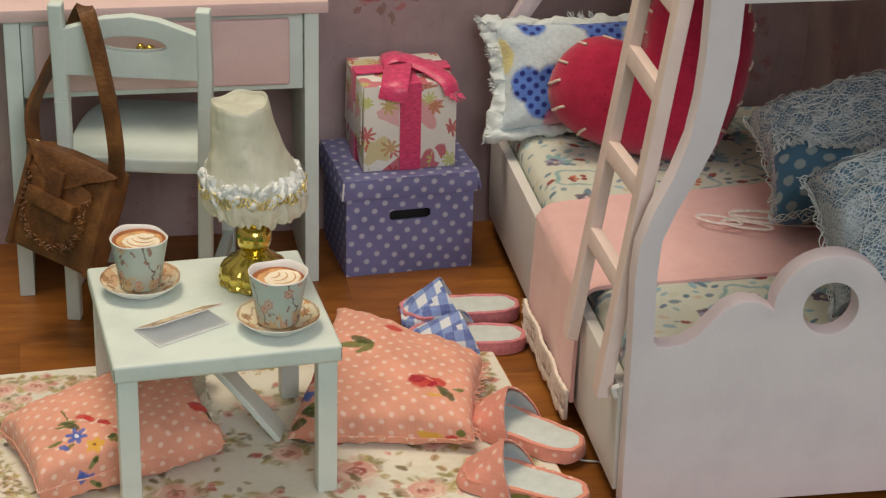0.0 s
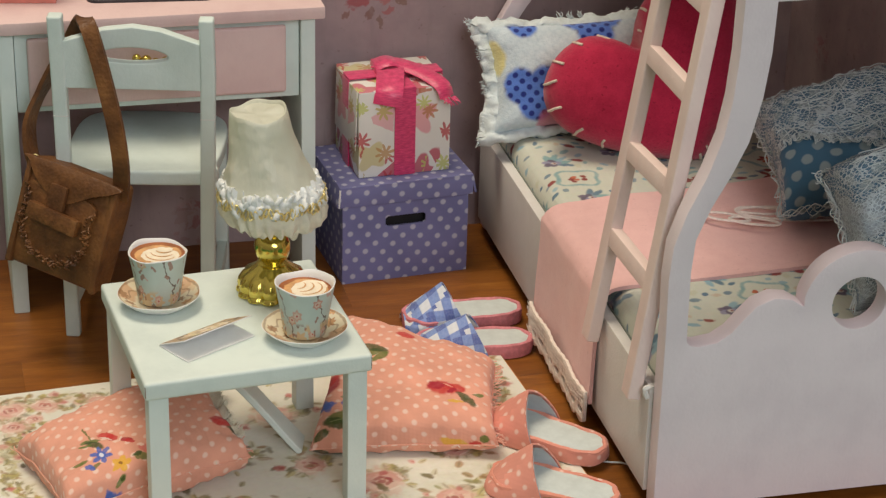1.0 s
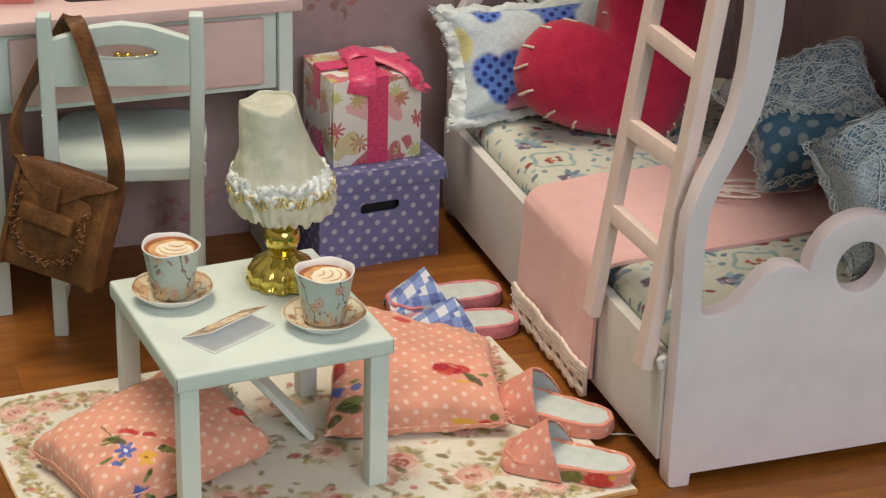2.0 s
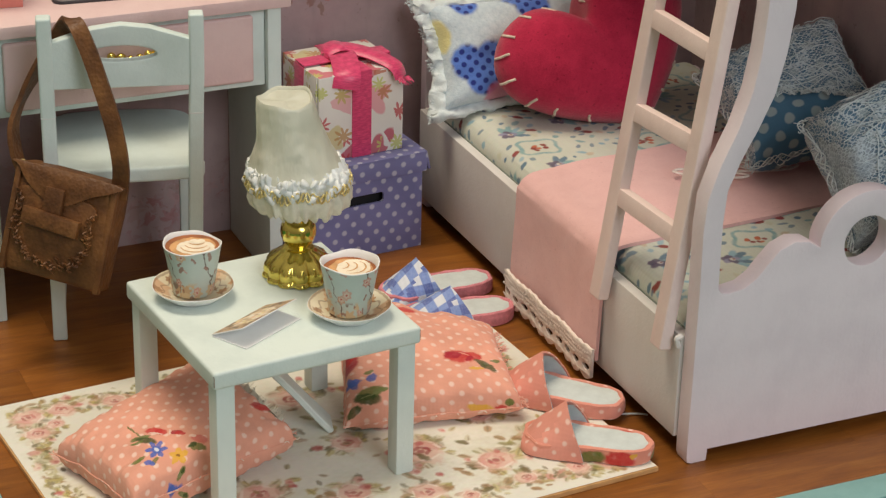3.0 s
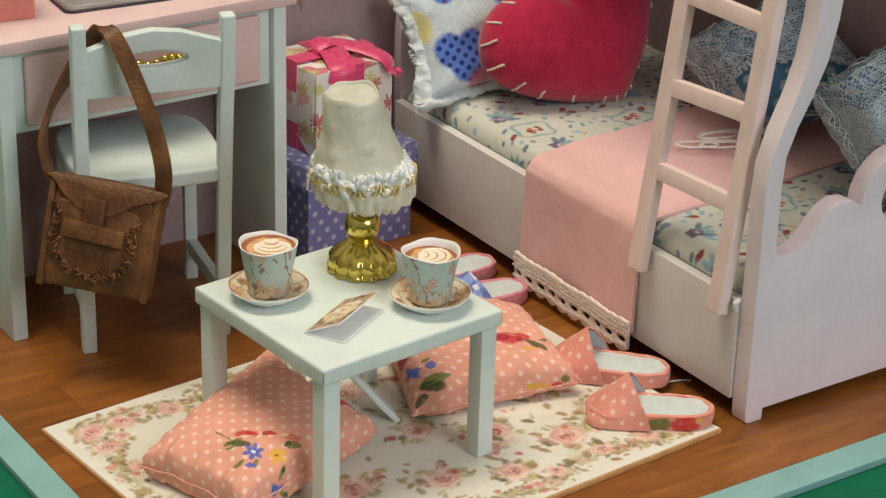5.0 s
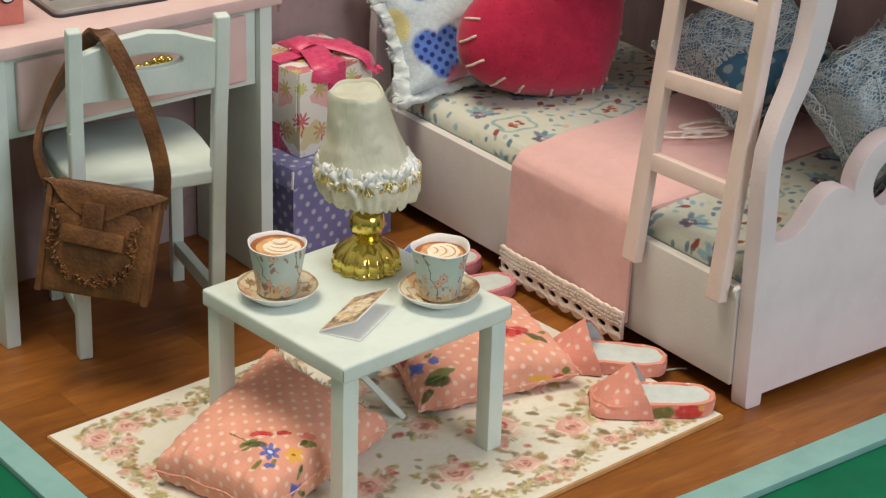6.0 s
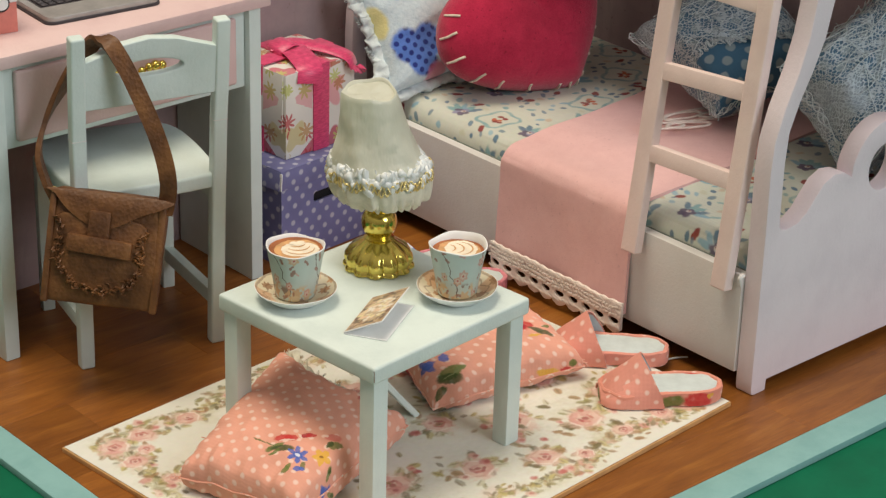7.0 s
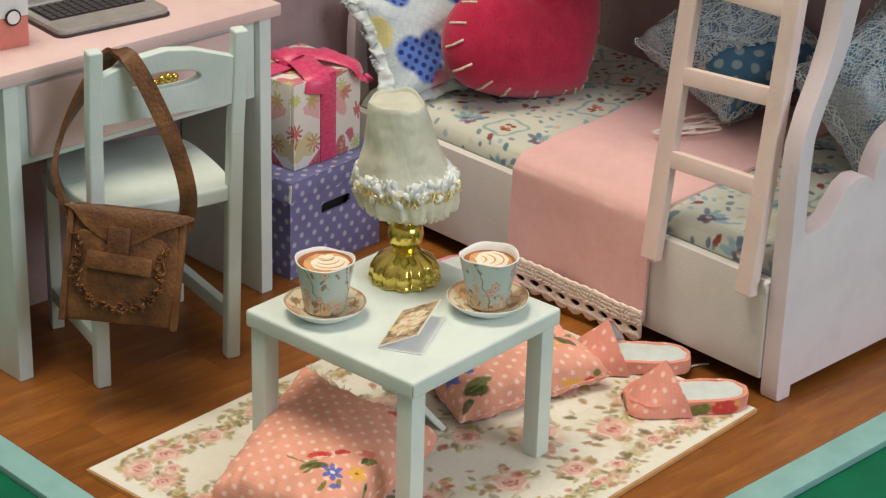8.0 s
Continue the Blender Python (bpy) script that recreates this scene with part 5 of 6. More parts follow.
def build_laptop():
    lt = thing("laptop", "silver laptop with dark keys, open on the desk", "laptop", -6.66, 10.68, 5.80, rz=-5)
    part("base", moved(flat(plate(rounded(1.13, 0.8, 0.16), 0.11, 0.03)), shift(0, 0, 0.03)), M_SILVER, lt)
    part("base_lip", flat(plate(rounded(1.16, 0.83, 0.18), 0.05, 0.015)), M_KEYS, lt, "dark rounded underside")
    pad = part("keyboard", rbox(-0.99, 0.97, -0.23, 0.63, 0.13, 0.143, 0.004, 1), M_KEYS, lt, "dark key well")
    first = part("key", rbox(-0.067, 0.067, -0.067, 0.067, 0.0, 0.028, 0.012, 1), M_KEYS, pad)
    for j in range(5):
        for i in range(12):
            k = first if i == j == 0 else new("key", first.data)
            k.parent = pad
            at(k, -0.88 + i * 0.158, -0.13 + j * 0.16, 0.143)
    lid = rbox(-1.13, 1.13, 0, 0.09, 0.0, 1.5, 0.03, 2)
    part("lid", moved(lid, shift(0, 0.8, 0.1, rx=-12)), M_SILVER, lt)


build_laptop()


def build_desk_box():
    b = thing("card_box", "small coral and white card box with a round white button", "box", -9.0, 10.6, 5.80, rz=-9)
    part("lower_half", rbox(-0.65, 0.65, -0.45, 0.45, 0.0, 0.55, 0.02), M_CORAL, b, "coral lower half")
    part("upper_half", rbox(-0.66, 0.66, -0.46, 0.46, 0.55, 1.35, 0.02), M_PAPER, b)
    bm = bmesh.new()
    bmesh.ops.create_cone(bm, cap_ends=True, segments=24, radius1=0.13, radius2=0.11, depth=0.05)
    part("button", moved(bm, shift(0.36, -0.49, 0.56, rx=90)), M_PAPER, b)
    ringb = tube([(0.36 + 0.13 * math.cos(6.2832 * i / 12), -0.49, 0.56 + 0.13 * math.sin(6.2832 * i / 12)) for i in range(12)], 0.018, 5, closed=True, steps=2)
    part("button_rim", ringb, M_DARKHOLE, b)


build_desk_box()


# ---- the chair with its bag ----
def build_chair():
    c = thing("chair", "mint white wooden chair with a slotted curved backrest", "chair", -7.28, 7.78, 0, rz=-14.0)
    # the chair faces +y; its back is at y = 0
    w = 1.31
    for s in (-1, 1):
        k = 0.13 if s > 0 else 0.0
        pth = [Vector((s * w - k, 0.08, 0)), Vector((s * w - 0.6 * k, 0.05, 2.4)), Vector((s * w - 0.2 * k, 0.0, 4.45)), Vector((s * w, -0.05, 5.2)), Vector((s * w, -0.16, 6.32))]
        post = bevel(sweep(pth, [(-0.13, -0.12), (0.13, -0.12), (0.13, 0.12), (-0.13, 0.12)], up=Vector((0, 1, 0))), 0.045, 3, 60)
        part("back_post", post, M_MINT, c)
        part("joint", moved(rbox(-0.132, 0.132, -0.122, 0.122, -0.007, 0.007, 0.002, 1), shift(s * w - 0.2 * k, 0.0, 4.42)), M_BEDSIDE, c, "grey glue line in the post")
        part("front_leg", bevel(sweep([Vector((s * 1.2, 2.62, 0)), Vector((s * 1.2, 2.58, 3.11))], [(-0.12, -0.11), (0.12, -0.11), (0.12, 0.11), (-0.12, 0.11)], up=Vector((0, 1, 0))), 0.03, 2, 60), M_MINT, c)
        part("stretcher", bevel(sweep([Vector((s * 1.27, 0.1, 0.78)), Vector((s * 1.21, 2.55, 0.72))], [(-0.09, -0.14), (0.09, -0.14), (0.09, 0.14), (-0.09, 0.14)]), 0.02, 2, 60), M_MINT, c)
        part("apron", rbox(s * 1.22 - 0.07, s * 1.22 + 0.07, 0.1, 2.5, 2.82, 3.11, 0.02), M_MINT, c)
    # seat: rounded front corners, a shallow dish
    out = [(-1.2, -0.02), (1.2, -0.02), (1.36, 0.5), (1.42, 1.5), (1.36, 2.3), (1.1, 2.72), (0.5, 2.86), (-0.5, 2.86), (-1.1, 2.72), (-1.36, 2.3), (-1.42, 1.5), (-1.36, 0.5)]
    pts = [(p.x, p.y) for p in curve([(x, y, 0) for x, y in out], 4, closed=True)]
    seat = plate(pts, 0.28, 0.06, seg=3)
    part("seat", seat_up(seat), M_MINT, c)
    # back board with a long slot
    top = [(-1.2, 4.95), (1.2, 4.95), (1.2, 5.85), (0.95, 5.92), (0.5, 6.06), (0.0, 6.12), (-0.5, 6.06), (-0.95, 5.92), (-1.2, 5.85)]
    slot = [(0.62 * math.cos(6.2832 * i / 28), 5.55 + (0.17 if math.sin(6.2832 * i / 28) > 0 else 0.13) * math.sin(6.2832 * i / 28)) for i in range(28)]
    board = plate(top, 0.22, 0.04, [slot], seg=3)
    for v in board.verts:
        v.co.y += -0.12 - (v.co.z - 4.95) * 0.10 + 0.10 * (1 - (v.co.x / 1.2) ** 2)
    part("backrest", board, M_MINT, c, "curved back board with a long slot")


def seat_up(bm):
    """Lay a board that was cut upright (x, z) flat, at seat height."""
    for v in bm.verts:
        x, y, z = v.co
        v.co = (x, z, 3.11 + y)
    bmesh.ops.recalc_face_normals(bm, faces=bm.faces)
    return bm


build_chair()


def build_bag():
    bag = thing("satchel", "worn brown leather satchel hanging by its strap from the chair", "bag")
    tl, tr, bl = Vector((-9.08, 8.08, 3.72)), Vector((-7.68, 6.68, 3.56)), Vector((-9.66, 7.74, 1.86))
    u, v = (tr - tl), (bl - tl)
    W, H = u.length, v.length
    u = u.normalized()
    v = (v - u * v.dot(u)).normalized()
    nrm = v.cross(u).normalized()
    if nrm.y > 0:
        nrm = -nrm
    frame_m = Matrix(((u.x, nrm.x, -v.x, tl.x), (u.y, nrm.y, -v.y, tl.y), (u.z, nrm.z, -v.z, tl.z), (0, 0, 0, 1)))
    put = lambda bm: moved(bm, frame_m)
    # body: two thick leather walls and a gusset; local x across, y outwards, z down negative
    body = rbox(0.03, W - 0.03, -0.5, 0.0, -H, -0.02, 0.09, 3)
    bmesh.ops.subdivide_edges(body, edges=[e for e in body.edges if e.calc_length() > 0.8], cuts=6, use_grid_fill=True)
    for q in body.verts:
        k = max(0, math.sin(3.1416 * min(max(-q.co.z / H, 0), 1)))
        q.co.y += (0.09 if q.co.y > -0.25 else -0.03) * k + 0.03 * noise.noise(q.co * 1.7)
        q.co.x += 0.03 * noise.noise(q.co * 1.3 + Vector((4, 0, 0)))
    part("body", put(body), M_LEATHER, bag, sharp=50)
    rim = join(rbox(-0.02, 0.10, -0.06, 0.10, -H - 0.02, -0.1, 0.04, 2), rbox(W - 0.13, W + 0.0, -0.06, 0.08, -H - 0.02, -0.1, 0.04, 2))
    part("edge_piping", put(rim), M_LEATHER, bag)
    # front pocket panel with a raised stitched rim
    pk = [(0.24, -0.42), (1.6, -0.46), (1.67, -0.9), (1.64, -1.3), (1.42, -1.6), (0.98, -1.7), (0.5, -1.58), (0.2, -1.28), (0.17, -0.85)]
    pts = [(p.x * W / 2.0, p.y) for p in curve([(x, y, 0) for x, y in pk], 4, closed=True)]
    pocket = plate(pts, 0.10, 0.03)
    for q in pocket.verts:
        q.co.y += 0.06
    part("pocket", put(pocket), M_LEATHER, bag)
    knots = None
    random.seed(14)
    for x, z in pts:
        if z > -0.6:
            continue
        for k in range(3):
            wide, turn = random.uniform(0.04, 0.08), random.uniform(0, 6.28)
            cx, cz = x * 0.97 + 0.03 + random.uniform(-0.05, 0.05), z + random.uniform(-0.04, 0.06)
            a = tube([(cx, 0.14, cz), (cx + wide * math.cos(turn), 0.19 + 0.03 * random.random(), cz + wide * math.sin(turn)), (cx + 1.6 * wide * math.cos(turn + 0.8), 0.14, cz + 1.6 * wide * math.sin(turn + 0.8))], random.uniform(0.014, 0.026), 5, steps=3)
            knots = a if knots is None else join(knots, a)
    part("stitching", put(knots), M_LEATHER, bag, "coarse looped leather stitches")
    # flap with a curved lower edge, its tab, and the keeper band
    fl = [(0.04, -0.02), (W - 0.02, -0.02), (W - 0.04, -0.17), (W * 0.8, -0.33), (W * 0.6, -0.57), (W * 0.45, -0.66), (W * 0.33, -0.57), (W * 0.17, -0.38), (0.08, -0.12)]
    flap = plate([(p.x, p.y) for p in curve([(x, z, 0) for x, z in fl], 4, closed=True)], 0.09, 0.025)
    for q in flap.verts:
        q.co.y += 0.10 - 0.16 * max(0, 1 + q.co.z / 0.3) ** 2 * 0.6
    part("flap", put(flap), M_LEATHER, bag)
    part("tab", put(moved(rbox(-0.19, 0.19, 0.17, 0.27, -0.3, 0.26, 0.06), shift(W * 0.45, 0.0, -0.58))), M_LEATHER, bag)
    part("keeper_band", put(moved(rbox(-0.56, 0.56, 0.15, 0.31, -0.15, 0.15, 0.03), shift(W * 0.47, 0.03, -0.92, ry=3))), M_LEATHER, bag)
    # strap over the top of the backrest
    pts = [(-7.70, 6.80, 3.25), (-7.66, 6.70, 3.85), (-7.72, 6.88, 4.6), (-7.88, 7.3, 5.5), (-8.0, 7.62, 6.02), (-8.06, 7.84, 6.17), (-8.14, 8.1, 6.1), (-8.42, 8.5, 5.4), (-8.8, 8.62, 4.75), (-9.08, 8.5, 4.2), (-9.12, 8.25, 3.75), (-9.05, 8.1, 3.45)]
    sd = Vector((0.80, -0.52, 0.0))
    part("strap", strap(pts, 0.29, 0.09, lambda t: sd if t < 0.55 else sd.lerp(Vector((0.6, 0.75, 0.0)), min(1.0, (t - 0.55) * 5))), M_LEATHER, bag, "textured leather strap", sharp=60)
    ringm = tube([(-9.06 + 0.09 * math.cos(6.2832 * i / 10), 8.1, 3.52 + 0.14 * math.sin(6.2832 * i / 10)) for i in range(10)], 0.03, 6, closed=True, steps=2)
    part("strap_ring", ringm, M_GOLDTRIM, bag)


build_bag()


# ---- storage box and gift ----
def build_storage_box():
    b = thing("storage_box", "violet card storage box with white dots and a hand slot", "box", -2.075, 10.435, 0, rz=5.4)
    x, y = 1.28, 1.02
    slot = [(-0.36, 1.14), (0.36, 1.14), (0.41, 1.18), (0.41, 1.31), (0.36, 1.35), (-0.36, 1.35), (-0.41, 1.31), (-0.41, 1.18)]
    front = plate([(-x, 0.0), (x, 0.0), (x, 1.72), (-x, 1.72)], 0.06, 0.008, [slot])
    part("front_wall", moved(front, shift(0, -y, 0)), M_BOXDOT, b)
    part("back_wall", rbox(-x, x, y - 0.06, y, 0, 1.72, 0.01), M_BOXDOT, b)
    part("side_wall", rbox(-x, -x + 0.06, -y + 0.06, y - 0.06, 0, 1.72, 0.0), M_BOXDOT, b)
    part("side_wall", rbox(x - 0.06, x, -y + 0.06, y - 0.06, 0, 1.72, 0.0), M_BOXDOT, b)
    # black filler block: shade behind the hand slot put in as colour
    part("inside", rbox(-x + 0.08, x - 0.08, -y + 0.2, y - 0.08, 0.02, 1.6, 0.0), M_DARKHOLE, b, "near-black block standing in for the shade inside the box")
    lx, ly = x + 0.07, y + 0.07
    top = part("lid_top", rbox(-lx, lx, -ly, ly, 2.02, 2.08, 0.015), M_BOXDOT, b)
    part("lid_skirt", rbox(-lx, lx, -ly, -ly + 0.05, 1.66, 2.03, 0.01), M_BOXDOT, b)
    part("lid_skirt", rbox(-lx, lx, ly - 0.05, ly, 1.66, 2.03, 0.01), M_BOXDOT, b)
    part("lid_skirt", moved(rbox(-0.025, 0.025, -ly + 0.01, ly, -0.38, 0.0, 0.01), shift(-lx + 0.02, 0, 2.05, ry=9)), M_BOXDOT, b)
    part("lid_skirt", moved(rbox(-0.025, 0.025, -ly + 0.01, ly, -0.38, 0.0, 0.01), shift(lx - 0.02, 0, 2.05, ry=-13)), M_BOXDOT, b)
    part("card_corner", moved(rbox(-0.012, 0.012, -0.03, 0.03, -0.36, 0.0, 0.003), shift(-lx, -ly - 0.004, 2.04, ry=4)), M_PAPER, b)


build_storage_box()


def build_gift():
    g = thing("gift_box", "gift in flowered paper with a bright pink ribbon bow", "gift box", -2.03, 10.54, 2.085, rz=4.5)
    x, y, h = 0.92, 0.84, 1.76
    part("paper", rbox(-x, x, -y, y, 0, h, 0.025), M_GIFT, g)
    part("paper_flap", moved(rbox(-0.3, 0.3, -0.012, 0.012, -0.4, 0.0, 0.004), shift(-x - 0.02, 0.1, h - 0.02, ry=3, rz=90)), M_GIFT, g)
    part("paper_fold", moved(rbox(-0.01, 0.01, -0.78, 0.7, -1.2, 0.0, 0.004), shift(-x - 0.015, 0, h, ry=1.5)), M_GIFT, g)
    rw = 0.21
    for nm, bm in (("ribbon_front", rbox(-rw, rw, -y - 0.03, -y, 0, h + 0.02, 0.01)), ("ribbon_top", rbox(-rw, rw, -y - 0.03, y, h, h + 0.035, 0.01)), ("ribbon_back", rbox(-rw, rw, y, y + 0.03, 0, h + 0.02, 0.01)),
                   ("ribbon_side", rbox(-x - 0.04, -x - 0.005, -rw, rw, 0, h + 0.02, 0.01)), ("ribbon_side", rbox(x, x + 0.03, -rw, rw, 0, h + 0.02, 0.01)), ("ribbon_cross", rbox(-x - 0.03, x + 0.03, -rw, rw, h + 0.035, h + 0.065, 0.01))):
        part(nm, bm, M_RIBBON, g)
    # flat tied bow: knot and two tails with frayed ends
    up = Vector((0.1, 1, 0))
    part("bow_tail", strap([(-0.02, 0.32, h + 0.12), (-0.1, -0.15, h + 0.17), (-0.24, -0.6, h + 0.12), (-0.34, -0.9, h + 0.0), (-0.4, -0.96, h - 0.26)], 0.52, 0.018, Vector((1, -0.3, 0.1))), M_RIBBON, g, "broad ribbon tail over the front", sharp=60)
    part("bow_tail", strap([(-0.32, 0.3, h + 0.13), (0.02, 0.08, h + 0.21), (0.45, -0.4, h + 0.15), (0.72, -0.84, h + 0.02), (0.8, -0.95, h - 0.2)], 0.36, 0.018, Vector((0.85, 0.5, 0.2))), M_RIBBON, g, "ribbon tail with a frayed cut end", sharp=60)
    part("bow_loop", strap([(-0.36, 0.12, h + 0.07), (-0.32, 0.1, h + 0.18), (-0.08, 0.06, h + 0.26), (0.16, 0.08, h + 0.17), (0.22, 0.1, h + 0.07)], 0.46, 0.018, Vector((0, 1, 0.1))), M_RIBBON, g, sharp=60)
    fr = None
    for k in range(16):
        o = Vector((0.82 + random.uniform(-0.14, 0.14), -0.96 + random.uniform(-0.02, 0.03), h - 0.19))
        b = tube([o, o + Vector((0.05, -0.06, -0.05)), o + Vector((random.uniform(0.02, 0.14), -0.1, random.uniform(-0.16, -0.05)))], 0.012, 4, steps=2)
        fr = b if fr is None else join(fr, b)
    part("frayed_end", fr, M_RIBBON, g)


build_gift()


# ---- rug, cushions, slippers ----
RUG_TURN = 4.4


def build_rug():
    a = radians(RUG_TURN)
    u, v = Vector((math.cos(a), math.sin(a))), Vector((-math.sin(a), math.cos(a)))
    c = Vector((-0.56, -0.10)) + u * (-9.45 / 2) + v * (6.68 / 2)
    rug = thing("rug", "cream card rug printed with rose garlands", "rug", c.x, c.y, 0, rz=RUG_TURN)
    W, H = 9.45 / 2, 6.68 / 2
    part("backing", rbox(-W - 0.025, W + 0.025, -H - 0.025, H + 0.025, 0.0, 0.085, 0.008), M_CARDEDGE, rug, "tan card core seen at the cut edge")
    nx, ny = 470, 332
    pr = Print(-W, W, -H, H, nx, ny, (0.745, 0.74, 0.655), 11)
    paint_rug(pr, W, H)
    x, y = np.meshgrid(pr.gx, pr.gy)
    printed_sheet("printed_face", np.stack([x, y, np.full_like(x, 0.1)], -1), pr, M_RUG, rug, "rose and leaf garlands printed on cream")


def paint_rug(pr, W, H):
    """The garlands: soft watercolour strokes of roses, buds and leaves."""
    dab, pick, u, g = pr.dab, pr.pick, pr.u, pr.g
    sage, olive, tan, blush, pink, rose_c, deep, pale = (0.30, 0.27, 0.09), (0.15, 0.12, 0.04), (0.38, 0.22, 0.09), (0.76, 0.53, 0.44), (0.68, 0.34, 0.29), (0.52, 0.12, 0.11), (0.34, 0.035, 0.035), (0.58, 0.55, 0.38)

    def leaf(x, y, s, t):
        if abs(x) < W - 0.13 and abs(y) < H - 0.13:
            dab(x, y, 0.12 * s, 0.062 * s, t, pick(sage, olive, (0.50, 0.42, 0.14), tan, pale), u(0.5, 0.95), 0.33)
            dab(x + g(0.02), y + g(0.02), 0.09 * s, 0.018 * s, t, pick(olive, (0.20, 0.13, 0.06)), 0.5, 0.4)

    def bud(x, y, s):
        dab(x, y, 0.09 * s, 0.075 * s, u(0, 180), pick(pink, blush, rose_c), 0.75)
        dab(x + 0.02, y - 0.01, 0.04 * s, 0.035 * s, 0, pick(rose_c, deep), 0.6)

    def rose(x, y, s):
        for k in range(7):
            t = u(0, 360)
            leaf(x + 0.33 * s * math.cos(radians(t)), y + 0.29 * s * math.sin(radians(t)), 1.25 * s, t + g(30))
        dab(x, y, 0.31 * s, 0.26 * s, u(0, 180), blush, 0.85)
        for k in range(7):
            t = k * 51 + g(12)
            q = 0.20 * s
            dab(x + q * math.cos(radians(t)), y + 0.85 * q * math.sin(radians(t)), 0.055 * s, 0.13 * s, t, pick(pink, blush, blush, pink), 0.65)
            dab(x + 1.25 * q * math.cos(radians(t)), y + 1.06 * q * math.sin(radians(t)), 0.022 * s, 0.11 * s, t, pick((0.83, 0.74, 0.66), (0.62, 0.36, 0.27)), 0.7, 0.25)
        for k in range(5):
            t = k * 72 + g(20)
            dab(x + 0.10 * s * math.cos(radians(t)), y + 0.08 * s * math.sin(radians(t)), 0.03 * s, 0.085 * s, t, pick(rose_c, pink, deep), 0.7)
        dab(x, y, 0.05 * s, 0.045 * s, 0, deep, 0.75)

    # faint washes behind the garlands, and a garland set in from the edge
    m = 0.44
    for x0, y0, x1, y1 in ((-W + m, -H + m, W - m, -H + m), (W - m, -H + m, W - m, H - m), (W - m, H - m, -W + m, H - m), (-W + m, H - m, -W + m, -H + m)):
        L = math.hypot(x1 - x0, y1 - y0)
        t = math.degrees(math.atan2(y1 - y0, x1 - x0))
        k = int(L / 0.07)
        for i in range(k):
            q = i / k
            w = 0.16 * math.sin(q * L * 2.1)
            nx_, ny_ = -math.sin(radians(t)), math.cos(radians(t))
            x, y = x0 + (x1 - x0) * q + nx_ * w, y0 + (y1 - y0) * q + ny_ * w
            if i % 4 == 0:
                dab(x + g(0.1), y + g(0.1), 0.26, 0.16, t + g(30), pick(pale, pale, blush), 0.35, 0.6)
            for _ in range(4):
                leaf(x + g(0.12), y + g(0.12), u(0.4, 0.85), t + g(50))
            if pr.rng.random() < 0.12:
                bud(x + g(0.12), y + g(0.12), u(0.8, 1.4))
    for sx in (-1, 1):
        for sy in (-1, 1):
            for dx, dy, s in ((0.75, 0.75, 1.05), (1.35, 0.72, 0.8), (0.72, 1.35, 0.85), (1.1, 1.15, 0.6), (2.3, 0.8, 0.75), (0.85, 2.2, 0.7), (3.4, 0.7, 0.6)):
                rose(sx * (W - dx + 0.16), sy * (H - dy + 0.16), s * u(0.8, 1.05))
    # loose sprays over the middle
    for x, y, s in ((1.4, -1.2, 1.1), (2.4, -2.0, 0.95), (-0.2, -1.9, 0.9), (0.4, -0.4, 0.8), (-1.6, -1.3, 1.0), (-2.8, -0.6, 0.8), (2.9, -0.5, 0.8), (3.2, 0.9, 0.9), (1.8, 1.2, 0.9), (0.2, 1.4, 1.0), (-1.5, 1.5, 0.9), (-3.0, 1.2, 0.8), (0.9, -2.4, 0.8), (-2.2, -2.3, 0.8), (-0.9, 0.2, 0.9), (3.4, -1.6, 0.8), (-3.4, -1.8, 0.8), (1.2, 0.3, 0.7)):
        dab(x, y, 0.75, 0.5, u(0, 180), pale, 0.22, 0.8)
        for k in range(30):
            t = u(0, 360)
            r = abs(g(0.45))
            leaf(x + r * math.cos(radians(t)), y + 0.8 * r * math.sin(radians(t)), u(0.6, 1.2), t + g(40))
        rose(x, y, s * 1.2)
        for k in range(4):
            bud(x + g(0.45), y + g(0.35), u(0.7, 1.3))


build_rug()


def build_cushion(label, quad, thick, material, seed, below, frayed=False, inlet=None, full=0.3):
    c = thing("floor_cushion", label, "cushion", group="floor cushions")
    bm, sh = pillow_mesh(quad, thick, n=56, seed=seed, below=below, lumps=0.06, sag=0.03, full=full, inlet=inlet, wrinkle=0.055)
    seam = seam_of(sh)
    part("cover", bm, material, c, sharp=80, unroll=False)
    part("piped_seam", sweep(seam, ring2(0.016, 6), closed=True), material, c)
    mid = sum(seam, Vector()) / len(seam)
    part("loose_threads", fringe(seam, lambda q: (q - mid).normalized() * 0.5, 0.008, 16, 0.09), M_THREAD, c, "frayed threads along the seam")
    back = seam[len(seam) // 4 + 4:3 * len(seam) // 4]
    part("frayed_fibres", fringe(back, lambda q: (q - mid).normalized(), 0.009, 170, 0.15), M_PEACHFIBRE, c)
    if frayed:
        n = len(seam) // 4
        back = seam[n + n // 4:2 * n]
        fr = fringe(back, lambda q: (q - mid).normalized() + Vector((0, 0, 0.7)), 0.007, 320, 0.2)
        roll = sweep([q + Vector((0.06, 0.03, 0.04 + 0.04 * math.sin(i * 0.7))) for i, q in enumerate(back)], ring2(0.13, 10, 0.6))
        for q in roll.verts:
            k = q.co * 6.0
            q.co += Vector((noise.noise(k), noise.noise(k + Vector((7, 0, 0))), noise.noise(k + Vector((0, 7, 0))))) * 0.13
        part("frayed_edge", join(roll, fr), M_FRILL, c, "raw cream edge with loose fibres", sharp=80)


